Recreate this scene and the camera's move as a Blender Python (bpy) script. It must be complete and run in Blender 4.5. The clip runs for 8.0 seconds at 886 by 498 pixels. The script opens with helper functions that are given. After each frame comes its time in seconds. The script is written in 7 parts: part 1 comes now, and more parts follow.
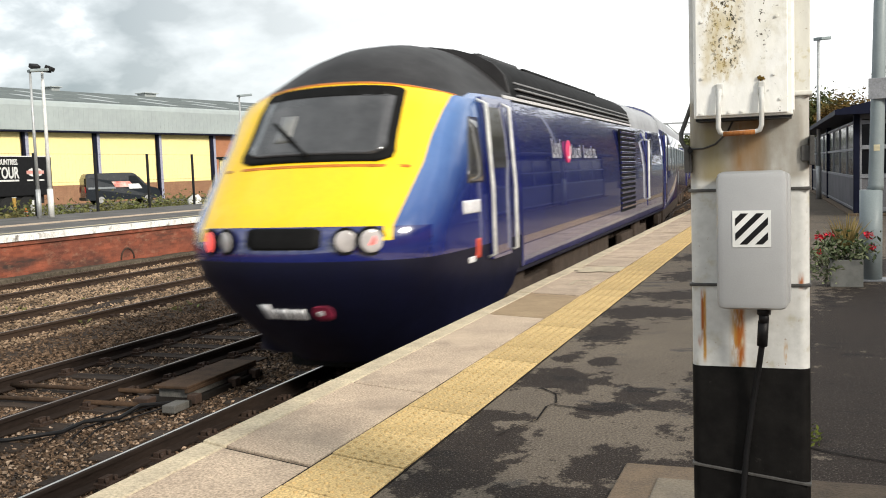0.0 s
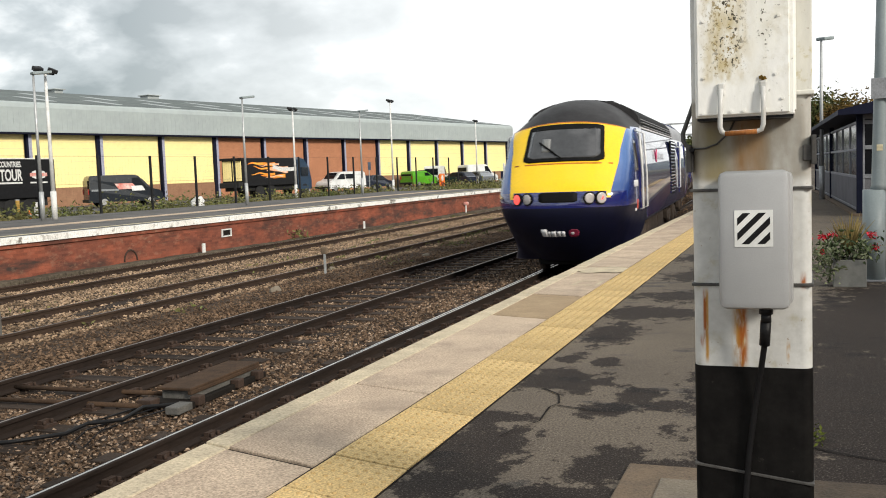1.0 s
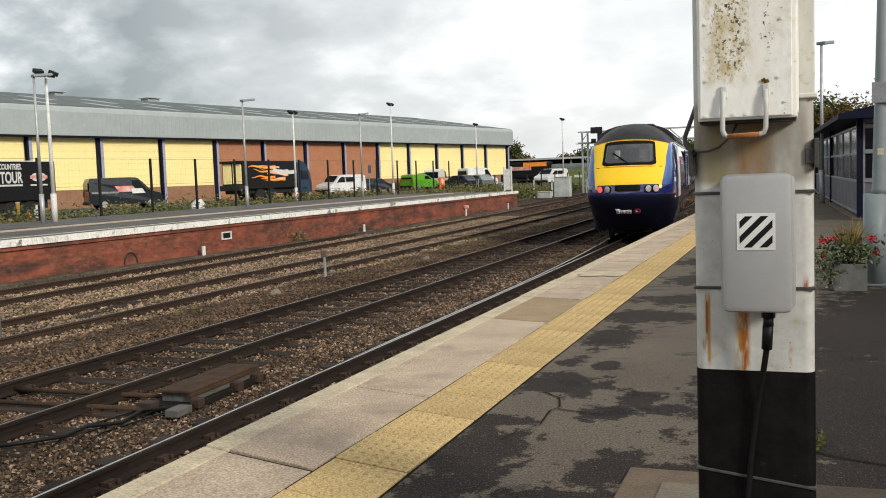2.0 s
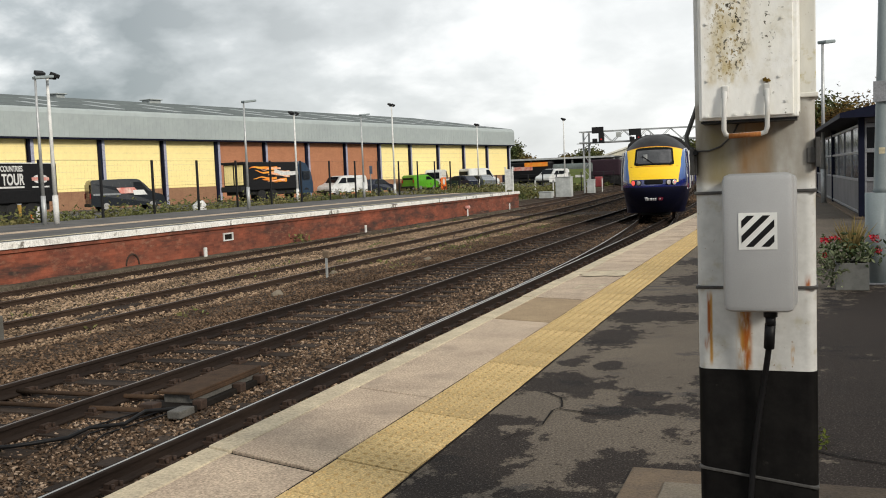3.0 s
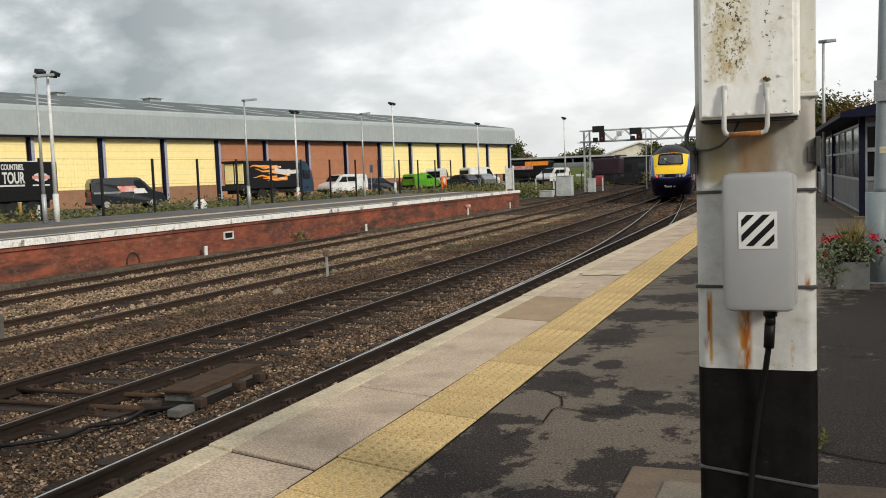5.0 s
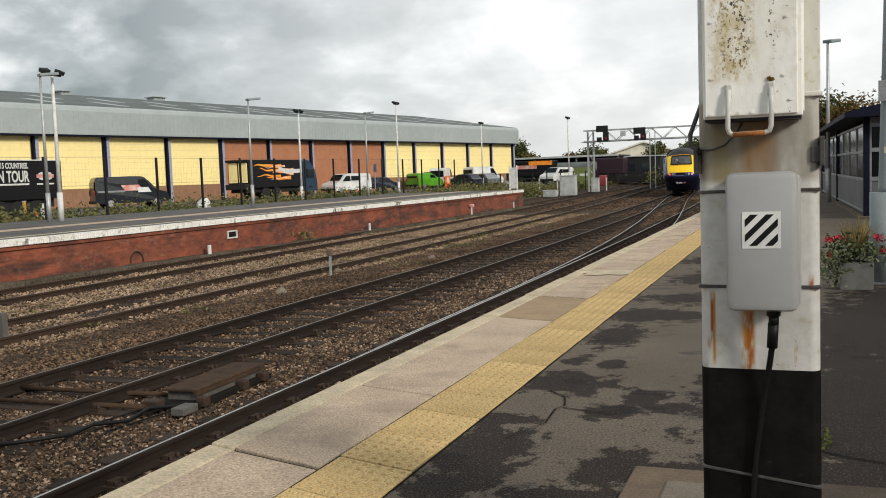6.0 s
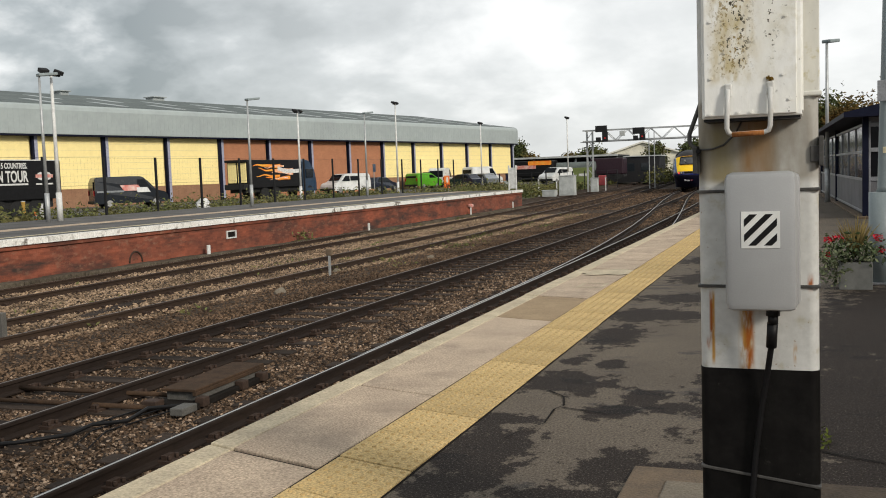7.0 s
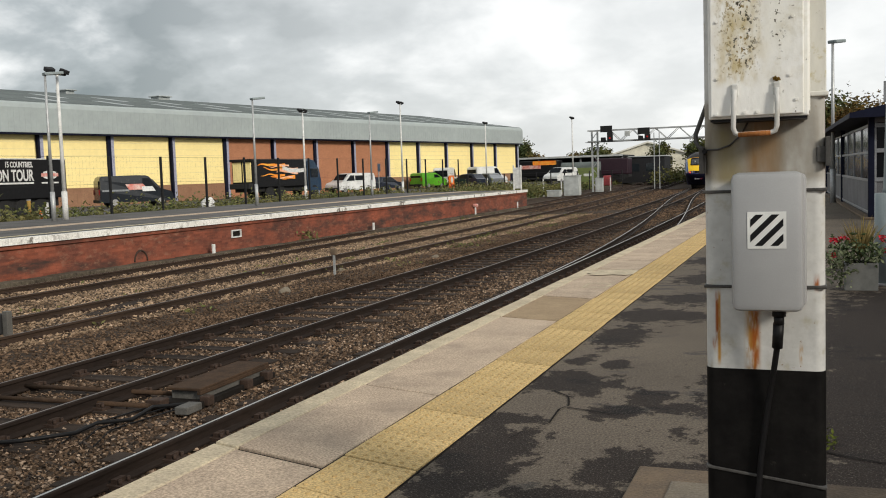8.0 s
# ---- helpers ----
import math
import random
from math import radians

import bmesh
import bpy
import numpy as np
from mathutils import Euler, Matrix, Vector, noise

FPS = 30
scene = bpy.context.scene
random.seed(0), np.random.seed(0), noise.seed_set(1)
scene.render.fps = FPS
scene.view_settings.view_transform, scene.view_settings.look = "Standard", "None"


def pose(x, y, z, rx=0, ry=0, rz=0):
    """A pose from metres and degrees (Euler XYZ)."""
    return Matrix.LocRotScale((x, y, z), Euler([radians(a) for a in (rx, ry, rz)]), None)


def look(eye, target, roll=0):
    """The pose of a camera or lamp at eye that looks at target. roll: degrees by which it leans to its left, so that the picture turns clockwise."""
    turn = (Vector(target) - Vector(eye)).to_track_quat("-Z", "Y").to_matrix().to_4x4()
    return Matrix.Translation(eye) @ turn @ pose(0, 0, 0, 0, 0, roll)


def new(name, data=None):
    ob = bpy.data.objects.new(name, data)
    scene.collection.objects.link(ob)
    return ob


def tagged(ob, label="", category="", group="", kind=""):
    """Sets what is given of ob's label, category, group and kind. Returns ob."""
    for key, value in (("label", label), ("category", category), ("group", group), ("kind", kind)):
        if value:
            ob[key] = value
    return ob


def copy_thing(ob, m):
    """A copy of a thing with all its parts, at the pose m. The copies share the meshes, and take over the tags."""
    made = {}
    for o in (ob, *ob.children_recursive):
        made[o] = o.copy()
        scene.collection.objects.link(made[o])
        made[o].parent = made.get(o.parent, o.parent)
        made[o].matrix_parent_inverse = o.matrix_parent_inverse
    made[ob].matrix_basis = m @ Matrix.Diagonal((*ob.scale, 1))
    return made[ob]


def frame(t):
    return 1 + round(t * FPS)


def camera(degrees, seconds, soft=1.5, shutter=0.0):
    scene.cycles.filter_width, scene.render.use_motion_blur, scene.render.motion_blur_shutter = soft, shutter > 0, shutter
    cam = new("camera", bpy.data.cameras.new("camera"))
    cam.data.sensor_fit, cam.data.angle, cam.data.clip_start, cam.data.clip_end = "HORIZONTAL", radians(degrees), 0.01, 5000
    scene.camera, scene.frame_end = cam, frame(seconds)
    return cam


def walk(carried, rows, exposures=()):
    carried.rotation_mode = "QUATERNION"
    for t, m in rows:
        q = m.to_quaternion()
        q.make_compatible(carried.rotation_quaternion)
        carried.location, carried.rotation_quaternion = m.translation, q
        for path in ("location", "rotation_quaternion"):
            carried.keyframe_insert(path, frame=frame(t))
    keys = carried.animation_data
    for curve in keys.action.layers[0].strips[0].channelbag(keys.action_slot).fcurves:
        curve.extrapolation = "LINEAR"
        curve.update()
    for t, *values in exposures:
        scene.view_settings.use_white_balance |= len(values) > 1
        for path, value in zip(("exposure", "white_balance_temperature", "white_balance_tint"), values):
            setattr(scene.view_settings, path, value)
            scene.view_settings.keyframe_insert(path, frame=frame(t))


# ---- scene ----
FOV = 49.76
cam = camera(FOV, 8.0, soft=1.0, shutter=0.35)
EYE = (0.0, 0.0, 1.222)
# seconds, degrees left of the track, degrees down, lean, and the sway of the hand in metres
VIEW = [
    (0, 20.409, 4.649, 1.977, 0.0005, -0.0016, 0.0039),
    (0.5, 20.501, 4.568, 2.053, 0.0033, -0.0037, 0.0022),
    (1, 20.584, 4.569, 2.131, 0.0032, -0.0019, 0.0018),
    (1.5, 20.544, 4.381, 1.957, -0.0023, 0.0022, -0.0003),
    (3, 20.668, 4.337, 2.207, -0.0029, 0.0009, -0.0002),
    (3.5, 20.671, 4.316, 2.236, -0.0000, 0.0000, -0.0000),
    (4, 20.649, 4.308, 2.157, 0.0020, -0.0016, 0.0001),
    (4.5, 20.617, 4.370, 2.170, -0.0017, 0.0008, -0.0000),
    (6, 20.906, 4.431, 2.039, -0.0009, 0.0024, -0.0011),
    (6.5, 20.858, 4.384, 2.056, 0.0010, 0.0014, -0.0007),
    (7, 20.858, 4.432, 2.044, -0.0011, 0.0038, -0.0018),
    (7.5, 20.903, 4.443, 1.924, -0.0029, 0.0020, -0.0021),
    (8, 21.130, 4.436, 1.910, -0.0038, 0.0010, -0.0022),
]


def view(turn, down, lean, dx, dy, dz):
    y, p = radians(turn), radians(down)
    eye = Vector(EYE) + Vector((dx, dy, dz))
    way = Vector((-math.sin(y) * math.cos(p), math.cos(y) * math.cos(p), -math.sin(p)))
    return look(eye, eye + way, -lean)


walk(cam, [(t, view(*v)) for t, *v in VIEW], [(0, 0.60), (0.5, 0.46), (1.0, 0.38), (1.5, 0.2), (3.0, 0.07), (4.5, 0.03), (8.0, -0.04)])
# ---- sky and light ----
SUN_EL, SUN_AZ = radians(27), radians(119)
world = bpy.data.worlds.new("overcast_sky")
scene.world = world
world.use_nodes = True


def build_sky():
    nt = world.node_tree
    nt.nodes.clear()
    n, ln = nt.nodes.new, nt.links.new
    out, bg = n("ShaderNodeOutputWorld"), n("ShaderNodeBackground")
    sky = n("ShaderNodeTexSky")
    sky.sky_type, sky.sun_disc = "NISHITA", False
    sky.sun_elevation, sky.sun_rotation = SUN_EL, SUN_AZ
    tc, sep = n("ShaderNodeTexCoord"), n("ShaderNodeSeparateXYZ")
    ln(tc.outputs["Generated"], sep.inputs[0])
    up = n("ShaderNodeMath")
    up.operation = "MAXIMUM"
    ln(sep.outputs["Z"], up.inputs[0])
    up.inputs[1].default_value = 0.0
    add = n("ShaderNodeMath")
    ln(up.outputs[0], add.inputs[0])
    add.inputs[1].default_value = 0.42
    com = n("ShaderNodeCombineXYZ")
    for axis in "XY":
        dv = n("ShaderNodeMath")
        dv.operation = "DIVIDE"
        ln(sep.outputs[axis], dv.inputs[0])
        ln(add.outputs[0], dv.inputs[1])
        ln(dv.outputs[0], com.inputs[axis])
    com.inputs["Z"].default_value = 5.2
    big, small = n("ShaderNodeTexNoise"), n("ShaderNodeTexNoise")
    for tex, sc, det in ((big, 1.7, 7), (small, 5.0, 9)):
        ln(com.outputs[0], tex.inputs["Vector"])
        tex.inputs["Scale"].default_value, tex.inputs["Detail"].default_value = sc, det
        tex.inputs["Roughness"].default_value, tex.inputs["Distortion"].default_value = 0.52, 0.12
    mx = n("ShaderNodeMix")
    mx.inputs[0].default_value = 0.45
    ln(big.outputs["Fac"], mx.inputs[2])
    ln(small.outputs["Fac"], mx.inputs[3])
    ramp = n("ShaderNodeValToRGB")
    ln(mx.outputs[0], ramp.inputs[0])
    e = ramp.color_ramp.elements
    e[0].position, e[0].color = 0.39, (0.30, 0.345, 0.36, 1)
    e[1].position, e[1].color = 0.585, (1.27, 1.28, 1.27, 1)
    mid = e.new(0.48)
    mid.color = (0.58, 0.625, 0.64, 1)
    # the cloud is thinnest towards the veiled sun's side and down the line
    glow = n("ShaderNodeVectorMath")
    glow.operation = "DOT_PRODUCT"
    ln(tc.outputs["Generated"], glow.inputs[0])
    glow.inputs[1].default_value = Vector((0.05, 0.97, 0.2)).normalized()
    gr = n("ShaderNodeMapRange")
    gr.inputs["From Min"].default_value, gr.inputs["From Max"].default_value = 0.72, 1.0
    gr.inputs["To Min"].default_value, gr.inputs["To Max"].default_value = 0.0, 0.75
    ln(glow.outputs["Value"], gr.inputs["Value"])
    thin = n("ShaderNodeMix")
    thin.data_type = "RGBA"
    ln(gr.outputs[0], thin.inputs[0])
    ln(ramp.outputs[0], thin.inputs[6])
    thin.inputs[7].default_value = (1.16, 1.17, 1.16, 1)
    blue = n("ShaderNodeMix")
    blue.data_type = "RGBA"
    blue.blend_type = "MIX"
    blue.inputs[0].default_value = 0.93
    sc = n("ShaderNodeVectorMath")
    sc.operation = "SCALE"
    sc.inputs["Scale"].default_value = 0.12
    ln(sky.outputs[0], sc.inputs[0])
    ln(sc.outputs[0], blue.inputs[6])
    ln(thin.outputs[2], blue.inputs[7])
    ln(blue.outputs[2], bg.inputs["Color"])
    bg.inputs["Strength"].default_value = 0.90
    ln(bg.outputs[0], out.inputs["Surface"])


build_sky()
sun = new("sun", bpy.data.lights.new("sun", "SUN"))
sun.data.energy, sun.data.angle, sun.data.color = 2.95, radians(12), (1.0, 0.93, 0.82)
sun.matrix_world = look((80, -45, 46.8), (0, 0, 0))


# ---- materials ----
def mat(name, col, rough=0.6, metal=0.0, col2=None, scale=6.0, lo=0.35, hi=0.65, fine=60.0, fine_amt=0.25, bump=0.15, bump_scale=80.0,
        island=0.0, obj=0.0, coat=0.0, coat_rough=0.08, glow=0.0, stretch=(1, 1, 1), spec=0.3):
    """Two tones mixed by a broad noise, a fine grain over them, and a fine relief."""
    m = bpy.data.materials.new(name)
    m.use_nodes = True
    nt = m.node_tree
    n, ln = nt.nodes.new, nt.links.new
    b = nt.nodes["Principled BSDF"]
    b.inputs["Metallic"].default_value = metal
    b.inputs["Coat Weight"].default_value = coat
    b.inputs["Coat Roughness"].default_value = coat_rough
    b.inputs["Specular IOR Level"].default_value = spec
    tc, mp = n("ShaderNodeTexCoord"), n("ShaderNodeMapping")
    mp.inputs["Scale"].default_value = stretch
    ln(tc.outputs["Object"], mp.inputs[0])
    t1, t2 = n("ShaderNodeTexNoise"), n("ShaderNodeTexNoise")
    for t, s in ((t1, scale), (t2, fine)):
        ln(mp.outputs[0], t.inputs["Vector"])
        t.inputs["Scale"].default_value, t.inputs["Detail"].default_value = s, 6
        t.inputs["Roughness"].default_value = 0.6
    r1 = n("ShaderNodeMapRange")
    r1.inputs["From Min"].default_value, r1.inputs["From Max"].default_value = lo, hi
    ln(t1.outputs["Fac"], r1.inputs["Value"])
    c2 = col2 or tuple(c * 0.72 for c in col)
    mx = n("ShaderNodeMix")
    mx.data_type = "RGBA"
    ln(r1.outputs[0], mx.inputs[0])
    mx.inputs[6].default_value, mx.inputs[7].default_value = (*col, 1), (*c2, 1)
    hs = n("ShaderNodeHueSaturation")
    ln(mx.outputs[2], hs.inputs["Color"])
    r2 = n("ShaderNodeMapRange")
    r2.inputs["From Min"].default_value, r2.inputs["From Max"].default_value = 0.3, 0.7
    r2.inputs["To Min"].default_value, r2.inputs["To Max"].default_value = 1 - fine_amt, 1 + fine_amt
    ln(t2.outputs["Fac"], r2.inputs["Value"])
    last = r2.outputs[0]
    for amt, kind in ((island, "i"), (obj, "o")):
        if amt:
            src = n("ShaderNodeNewGeometry").outputs["Random Per Island"] if kind == "i" else n("ShaderNodeObjectInfo").outputs["Random"]
            r3 = n("ShaderNodeMapRange")
            r3.inputs["To Min"].default_value, r3.inputs["To Max"].default_value = 1 - amt, 1 + amt
            ln(src, r3.inputs["Value"])
            mul = n("ShaderNodeMath")
            mul.operation = "MULTIPLY"
            ln(last, mul.inputs[0])
            ln(r3.outputs[0], mul.inputs[1])
            last = mul.outputs[0]
    ln(last, hs.inputs["Value"])
    ln(hs.outputs[0], b.inputs["Base Color"])
    r4 = n("ShaderNodeMapRange")
    r4.inputs["To Min"].default_value, r4.inputs["To Max"].default_value = max(0.03, rough - 0.1), min(1, rough + 0.1)
    ln(t1.outputs["Fac"], r4.inputs["Value"])
    ln(r4.outputs[0], b.inputs["Roughness"])
    if bump:
        t3, bp = n("ShaderNodeTexNoise"), n("ShaderNodeBump")
        ln(mp.outputs[0], t3.inputs["Vector"])
        t3.inputs["Scale"].default_value, t3.inputs["Detail"].default_value = bump_scale, 4
        bp.inputs["Strength"].default_value, bp.inputs["Distance"].default_value = bump, 0.02
        ln(t3.outputs["Fac"], bp.inputs["Height"])
        ln(bp.outputs[0], b.inputs["Normal"])
    if glow:
        b.inputs["Emission Color"].default_value = (*col, 1)
        b.inputs["Emission Strength"].default_value = glow
    return m


def brick_mat(name, c1, c2, mortar, size=0.225, vary=(1.15, 0.7)):
    m = mat(name, c1, 0.85, col2=c2, scale=1.2)
    nt = m.node_tree
    n, ln = nt.nodes.new, nt.links.new
    b = nt.nodes["Principled BSDF"]
    src = b.inputs["Base Color"].links[0].from_socket
    tc, mp, br = n("ShaderNodeTexCoord"), n("ShaderNodeMapping"), n("ShaderNodeTexBrick")
    mp.inputs["Rotation"].default_value = (radians(90), 0, radians(90))
    sep, com = n("ShaderNodeSeparateXYZ"), n("ShaderNodeCombineXYZ")
    ln(tc.outputs["Object"], sep.inputs[0])
    ln(sep.outputs["Y"], com.inputs["X"])
    ln(sep.outputs["Z"], com.inputs["Y"])
    ln(com.outputs[0], br.inputs["Vector"])
    br.inputs["Scale"].default_value = 1.0
    br.inputs["Brick Width"].default_value, br.inputs["Row Height"].default_value = size, 0.075
    br.inputs["Mortar Size"].default_value = 0.007
    br.inputs["Color1"].default_value, br.inputs["Color2"].default_value = (*[vary[0]] * 3, 1), (*[vary[1]] * 3, 1)
    br.inputs["Mortar"].default_value = (*mortar, 1)
    mul = n("ShaderNodeMix")
    mul.data_type, mul.blend_type = "RGBA", "MULTIPLY"
    mul.inputs[0].default_value = 1.0
    ln(src, mul.inputs[6])
    ln(br.outputs["Color"], mul.inputs[7])
    ln(mul.outputs[2], b.inputs["Base Color"])
    return m


def glass_mat(name, tint=(0.02, 0.025, 0.03), rough=0.05):
    return mat(name, tint, rough, fine_amt=0.0, bump=0.0, coat=0.3)


M = {
    "tinted": mat("tinted_glass", (0.009, 0.011, 0.014), 0.1, spec=0.16, fine_amt=0.0, bump=0.0),
    "ballast_bed": mat("ballast_bed", (0.062, 0.043, 0.029), 0.95, spec=0.15, col2=(0.032, 0.022, 0.016), scale=1.1, fine=26, fine_amt=0.55, bump=1.0, bump_scale=22),
    "stone": mat("ballast_stone", (0.155, 0.101, 0.064), 0.9, spec=0.15, col2=(0.06, 0.039, 0.026), scale=0.8, fine=30, island=0.7, bump=0.2),
    "stone_siding": mat("siding_stone", (0.38, 0.270, 0.178), 0.9, spec=0.15, col2=(0.13, 0.09, 0.058), scale=0.8, fine=30, island=0.55, bump=0.2),
    # rusted rail in a lighter brown, for the light on the siding webs
    "rail_siding_lit": mat("rusted_siding_rail", (0.052, 0.034, 0.024), 0.85, 0.0, spec=0.15, col2=(0.032, 0.022, 0.017), scale=3, fine=40, stretch=(1, 0.2, 1)),
    "stone_pale": mat("pale_stone", (0.37, 0.275, 0.20), 0.9, spec=0.2, col2=(0.20, 0.135, 0.09), scale=0.8, fine=30, island=0.45, bump=0.2),
    "stone_dark": mat("dark_stone", (0.035, 0.028, 0.024), 0.9, spec=0.15, col2=(0.06, 0.045, 0.035), scale=0.8, fine=30, island=0.5, bump=0.2),
    "asphalt": mat("platform_asphalt", (0.150, 0.122, 0.093), 0.92, spec=0.15, col2=(0.106, 0.087, 0.069), scale=0.7, fine=85, fine_amt=0.6, bump=0.25, bump_scale=120),
    "asphalt_far": mat("worn_asphalt", (0.11, 0.103, 0.096), 0.75, col2=(0.06, 0.056, 0.052), scale=0.6, fine=40),
    "coping": mat("coping_stone", (0.50, 0.392, 0.29), 0.92, spec=0.2, col2=(0.39, 0.302, 0.225), scale=2.5, fine=90, fine_amt=0.5, bump=0.2, bump_scale=110, obj=0.1),
    "edge_paint": mat("worn_edge_paint", (0.58, 0.49, 0.34), 0.8, col2=(0.42, 0.35, 0.25), scale=5, fine=60, fine_amt=0.3, bump=0.3),
    "tactile": mat("tactile_concrete", (0.60, 0.43, 0.20), 0.9, spec=0.2, col2=(0.49, 0.35, 0.16), scale=2.2, fine=90, fine_amt=0.5, bump=0.4, obj=0.10),
    "groove": mat("dirty_joint", (0.018, 0.015, 0.013), 0.95, spec=0.1),
    "rail": mat("rusty_rail", (0.026, 0.018, 0.014), 0.8, 0.0, spec=0.15, col2=(0.018, 0.013, 0.011), scale=3, fine=40, stretch=(1, 0.2, 1)),
    "rail_top": mat("worn_rail_head", (0.55, 0.53, 0.50), 0.28, 0.9, col2=(0.40, 0.38, 0.36), scale=2, fine=30, stretch=(1, 0.1, 1)),
    "rail_top_dull": mat("dull_rail_head", (0.26, 0.22, 0.19), 0.42, 0.6, col2=(0.13, 0.10, 0.085), scale=3, fine=30),
    "sleeper": mat("oily_sleeper_timber", (0.050, 0.037, 0.029), 0.9, spec=0.1, col2=(0.026, 0.020, 0.017), scale=4, fine=30, stretch=(0.3, 2, 2), bump=0.5, bump_scale=30, obj=0.3),
    "chair": mat("rail_chair_iron", (0.06, 0.038, 0.028), 0.85, 0.2, scale=10),
    "white_paint": mat("dirty_white_paint", (0.82, 0.81, 0.77), 0.6, col2=(0.70, 0.68, 0.63), scale=2.0, fine=20),
    "yellow_line": mat("faded_yellow_line", (0.62, 0.55, 0.36), 0.8, col2=(0.45, 0.40, 0.28), scale=2.0, fine=20),
    "brick_wall": brick_mat("platform_brick", (0.28, 0.083, 0.046), (0.15, 0.052, 0.035), (0.95, 0.9, 0.85)),
    "brick_shed": brick_mat("shed_brick", (0.42, 0.188, 0.10), (0.37, 0.165, 0.09), (0.9, 0.86, 0.82), vary=(1.05, 0.9)),
    "brick_plinth": brick_mat("plinth_brick", (0.30, 0.17, 0.10), (0.26, 0.14, 0.085), (0.9, 0.86, 0.82), vary=(1.05, 0.9)),
    "cream": mat("cream_cladding", (0.93, 0.77, 0.35), 0.6, col2=(0.90, 0.74, 0.33), scale=0.5, fine=3, fine_amt=0.05, bump=0.05),
    "fascia": mat("grey_cladding", (0.34, 0.38, 0.375), 0.5, col2=(0.305, 0.34, 0.34), scale=0.3, fine=2, fine_amt=0.06, bump=0.0),
    "roof": mat("grey_green_roof", (0.135, 0.155, 0.15), 0.75, spec=0.15, col2=(0.105, 0.122, 0.12), scale=0.4, fine=3),
    "rooflight": mat("rooflight", (0.36, 0.39, 0.39), 0.35, scale=1),
    "navy": mat("navy_steel", (0.008, 0.010, 0.026), 0.6, spec=0.12, fine_amt=0.1, bump=0.03),
    "lilac": mat("pale_downpipe", (0.36, 0.37, 0.47), 0.5, fine_amt=0.1),
    "galv": mat("galvanised_steel", (0.46, 0.47, 0.47), 0.5, 0.5, col2=(0.36, 0.37, 0.37), scale=8, bump=0.05),
    "lamp_white": mat("lamp_column_paint", (0.70, 0.70, 0.68), 0.5, scale=3, bump=0.03),
    "black": mat("black_paint", (0.014, 0.014, 0.015), 0.6, spec=0.25, bump=0.05),
    "rubber": mat("rubber", (0.02, 0.02, 0.02), 0.8, bump=0.1),
    "glass": glass_mat("dark_glass"),
    "leaf": mat("weed_leaf", (0.085, 0.105, 0.03), 0.8, col2=(0.15, 0.13, 0.05), scale=0.5, island=0.45, bump=0.0),
    "tree_leaf": mat("tree_leaf", (0.05, 0.07, 0.02), 0.8, col2=(0.11, 0.09, 0.025), scale=0.25, island=0.5, bump=0.0),
    "autumn_leaf": mat("autumn_leaf", (0.075, 0.075, 0.02), 0.8, col2=(0.16, 0.085, 0.02), scale=0.6, island=0.5, bump=0.0),
    "bark": mat("bark", (0.09, 0.07, 0.05), 0.9, scale=6, bump=0.6, bump_scale=20),
    "ground": mat("rough_grass_ground", (0.10, 0.10, 0.05), 0.95, col2=(0.085, 0.07, 0.05), scale=0.12, fine=8, fine_amt=0.4, bump=0.8, bump_scale=9),
    "carpark": mat("car_park_surface", (0.10, 0.097, 0.09), 0.85, col2=(0.075, 0.07, 0.065), scale=0.3, fine=12),
}


# ---- building helpers ----
def thing(name, label, category, m=None, group="", kind=""):
    ob = new(name)
    ob.empty_display_size = 0.2
    if m is not None:
        ob.matrix_basis = m
    return tagged(ob, label, category, group, kind)


def mesh_of(name, bm, material):
    me = bpy.data.meshes.new(name)
    bmesh.ops.recalc_face_normals(bm, faces=bm.faces)
    bm.to_mesh(me)
    bm.free()
    for m in (material if isinstance(material, (list, tuple)) else (material,)):
        me.materials.append(m)
    return me


def part(name, bm, material, parent=None, label="", smooth=False, m=None):
    ob = new(name, mesh_of(name, bm, material))
    if smooth:
        ob.data.shade_smooth() if smooth == "all" else ob.data.set_sharp_from_angle(angle=radians(35))
    ob.parent = parent
    if m is not None:
        ob.matrix_basis = m
    return tagged(ob, label)


def share(ob, m, parent=None):
    """Another object on the same mesh."""
    o = bpy.data.objects.new(ob.name.split(".")[0], ob.data)
    scene.collection.objects.link(o)
    o.parent = parent or ob.parent
    o.matrix_basis = m
    return o


def box(bm, x0, x1, y0, y1, z0, z1, bevel=0.0, m=None, mi=0):
    r = bmesh.ops.create_cube(bm, size=1.0)
    vs = r["verts"]
    mm = Matrix.Translation(((x0 + x1) / 2, (y0 + y1) / 2, (z0 + z1) / 2)) @ Matrix.Diagonal((abs(x1 - x0), abs(y1 - y0), abs(z1 - z0), 1))
    bmesh.ops.transform(bm, matrix=mm, verts=vs)
    fs = list({f for v in vs for f in v.link_faces})
    if bevel:
        es = list({e for v in vs for e in v.link_edges})
        rb = bmesh.ops.bevel(bm, geom=es, offset=bevel, segments=2, affect="EDGES", profile=0.5)
        vs = list({v for f in rb["faces"] for v in f.verts} | {v for v in vs if v.is_valid})
        fs = list({f for v in vs for f in v.link_faces})
    if m is not None:
        bmesh.ops.transform(bm, matrix=m, verts=vs)
    for f in fs:
        f.material_index = mi
    return vs


def boxes(*specs, bevel=0.0):
    bm = bmesh.new()
    for s in specs:
        box(bm, *s, bevel=bevel)
    return bm


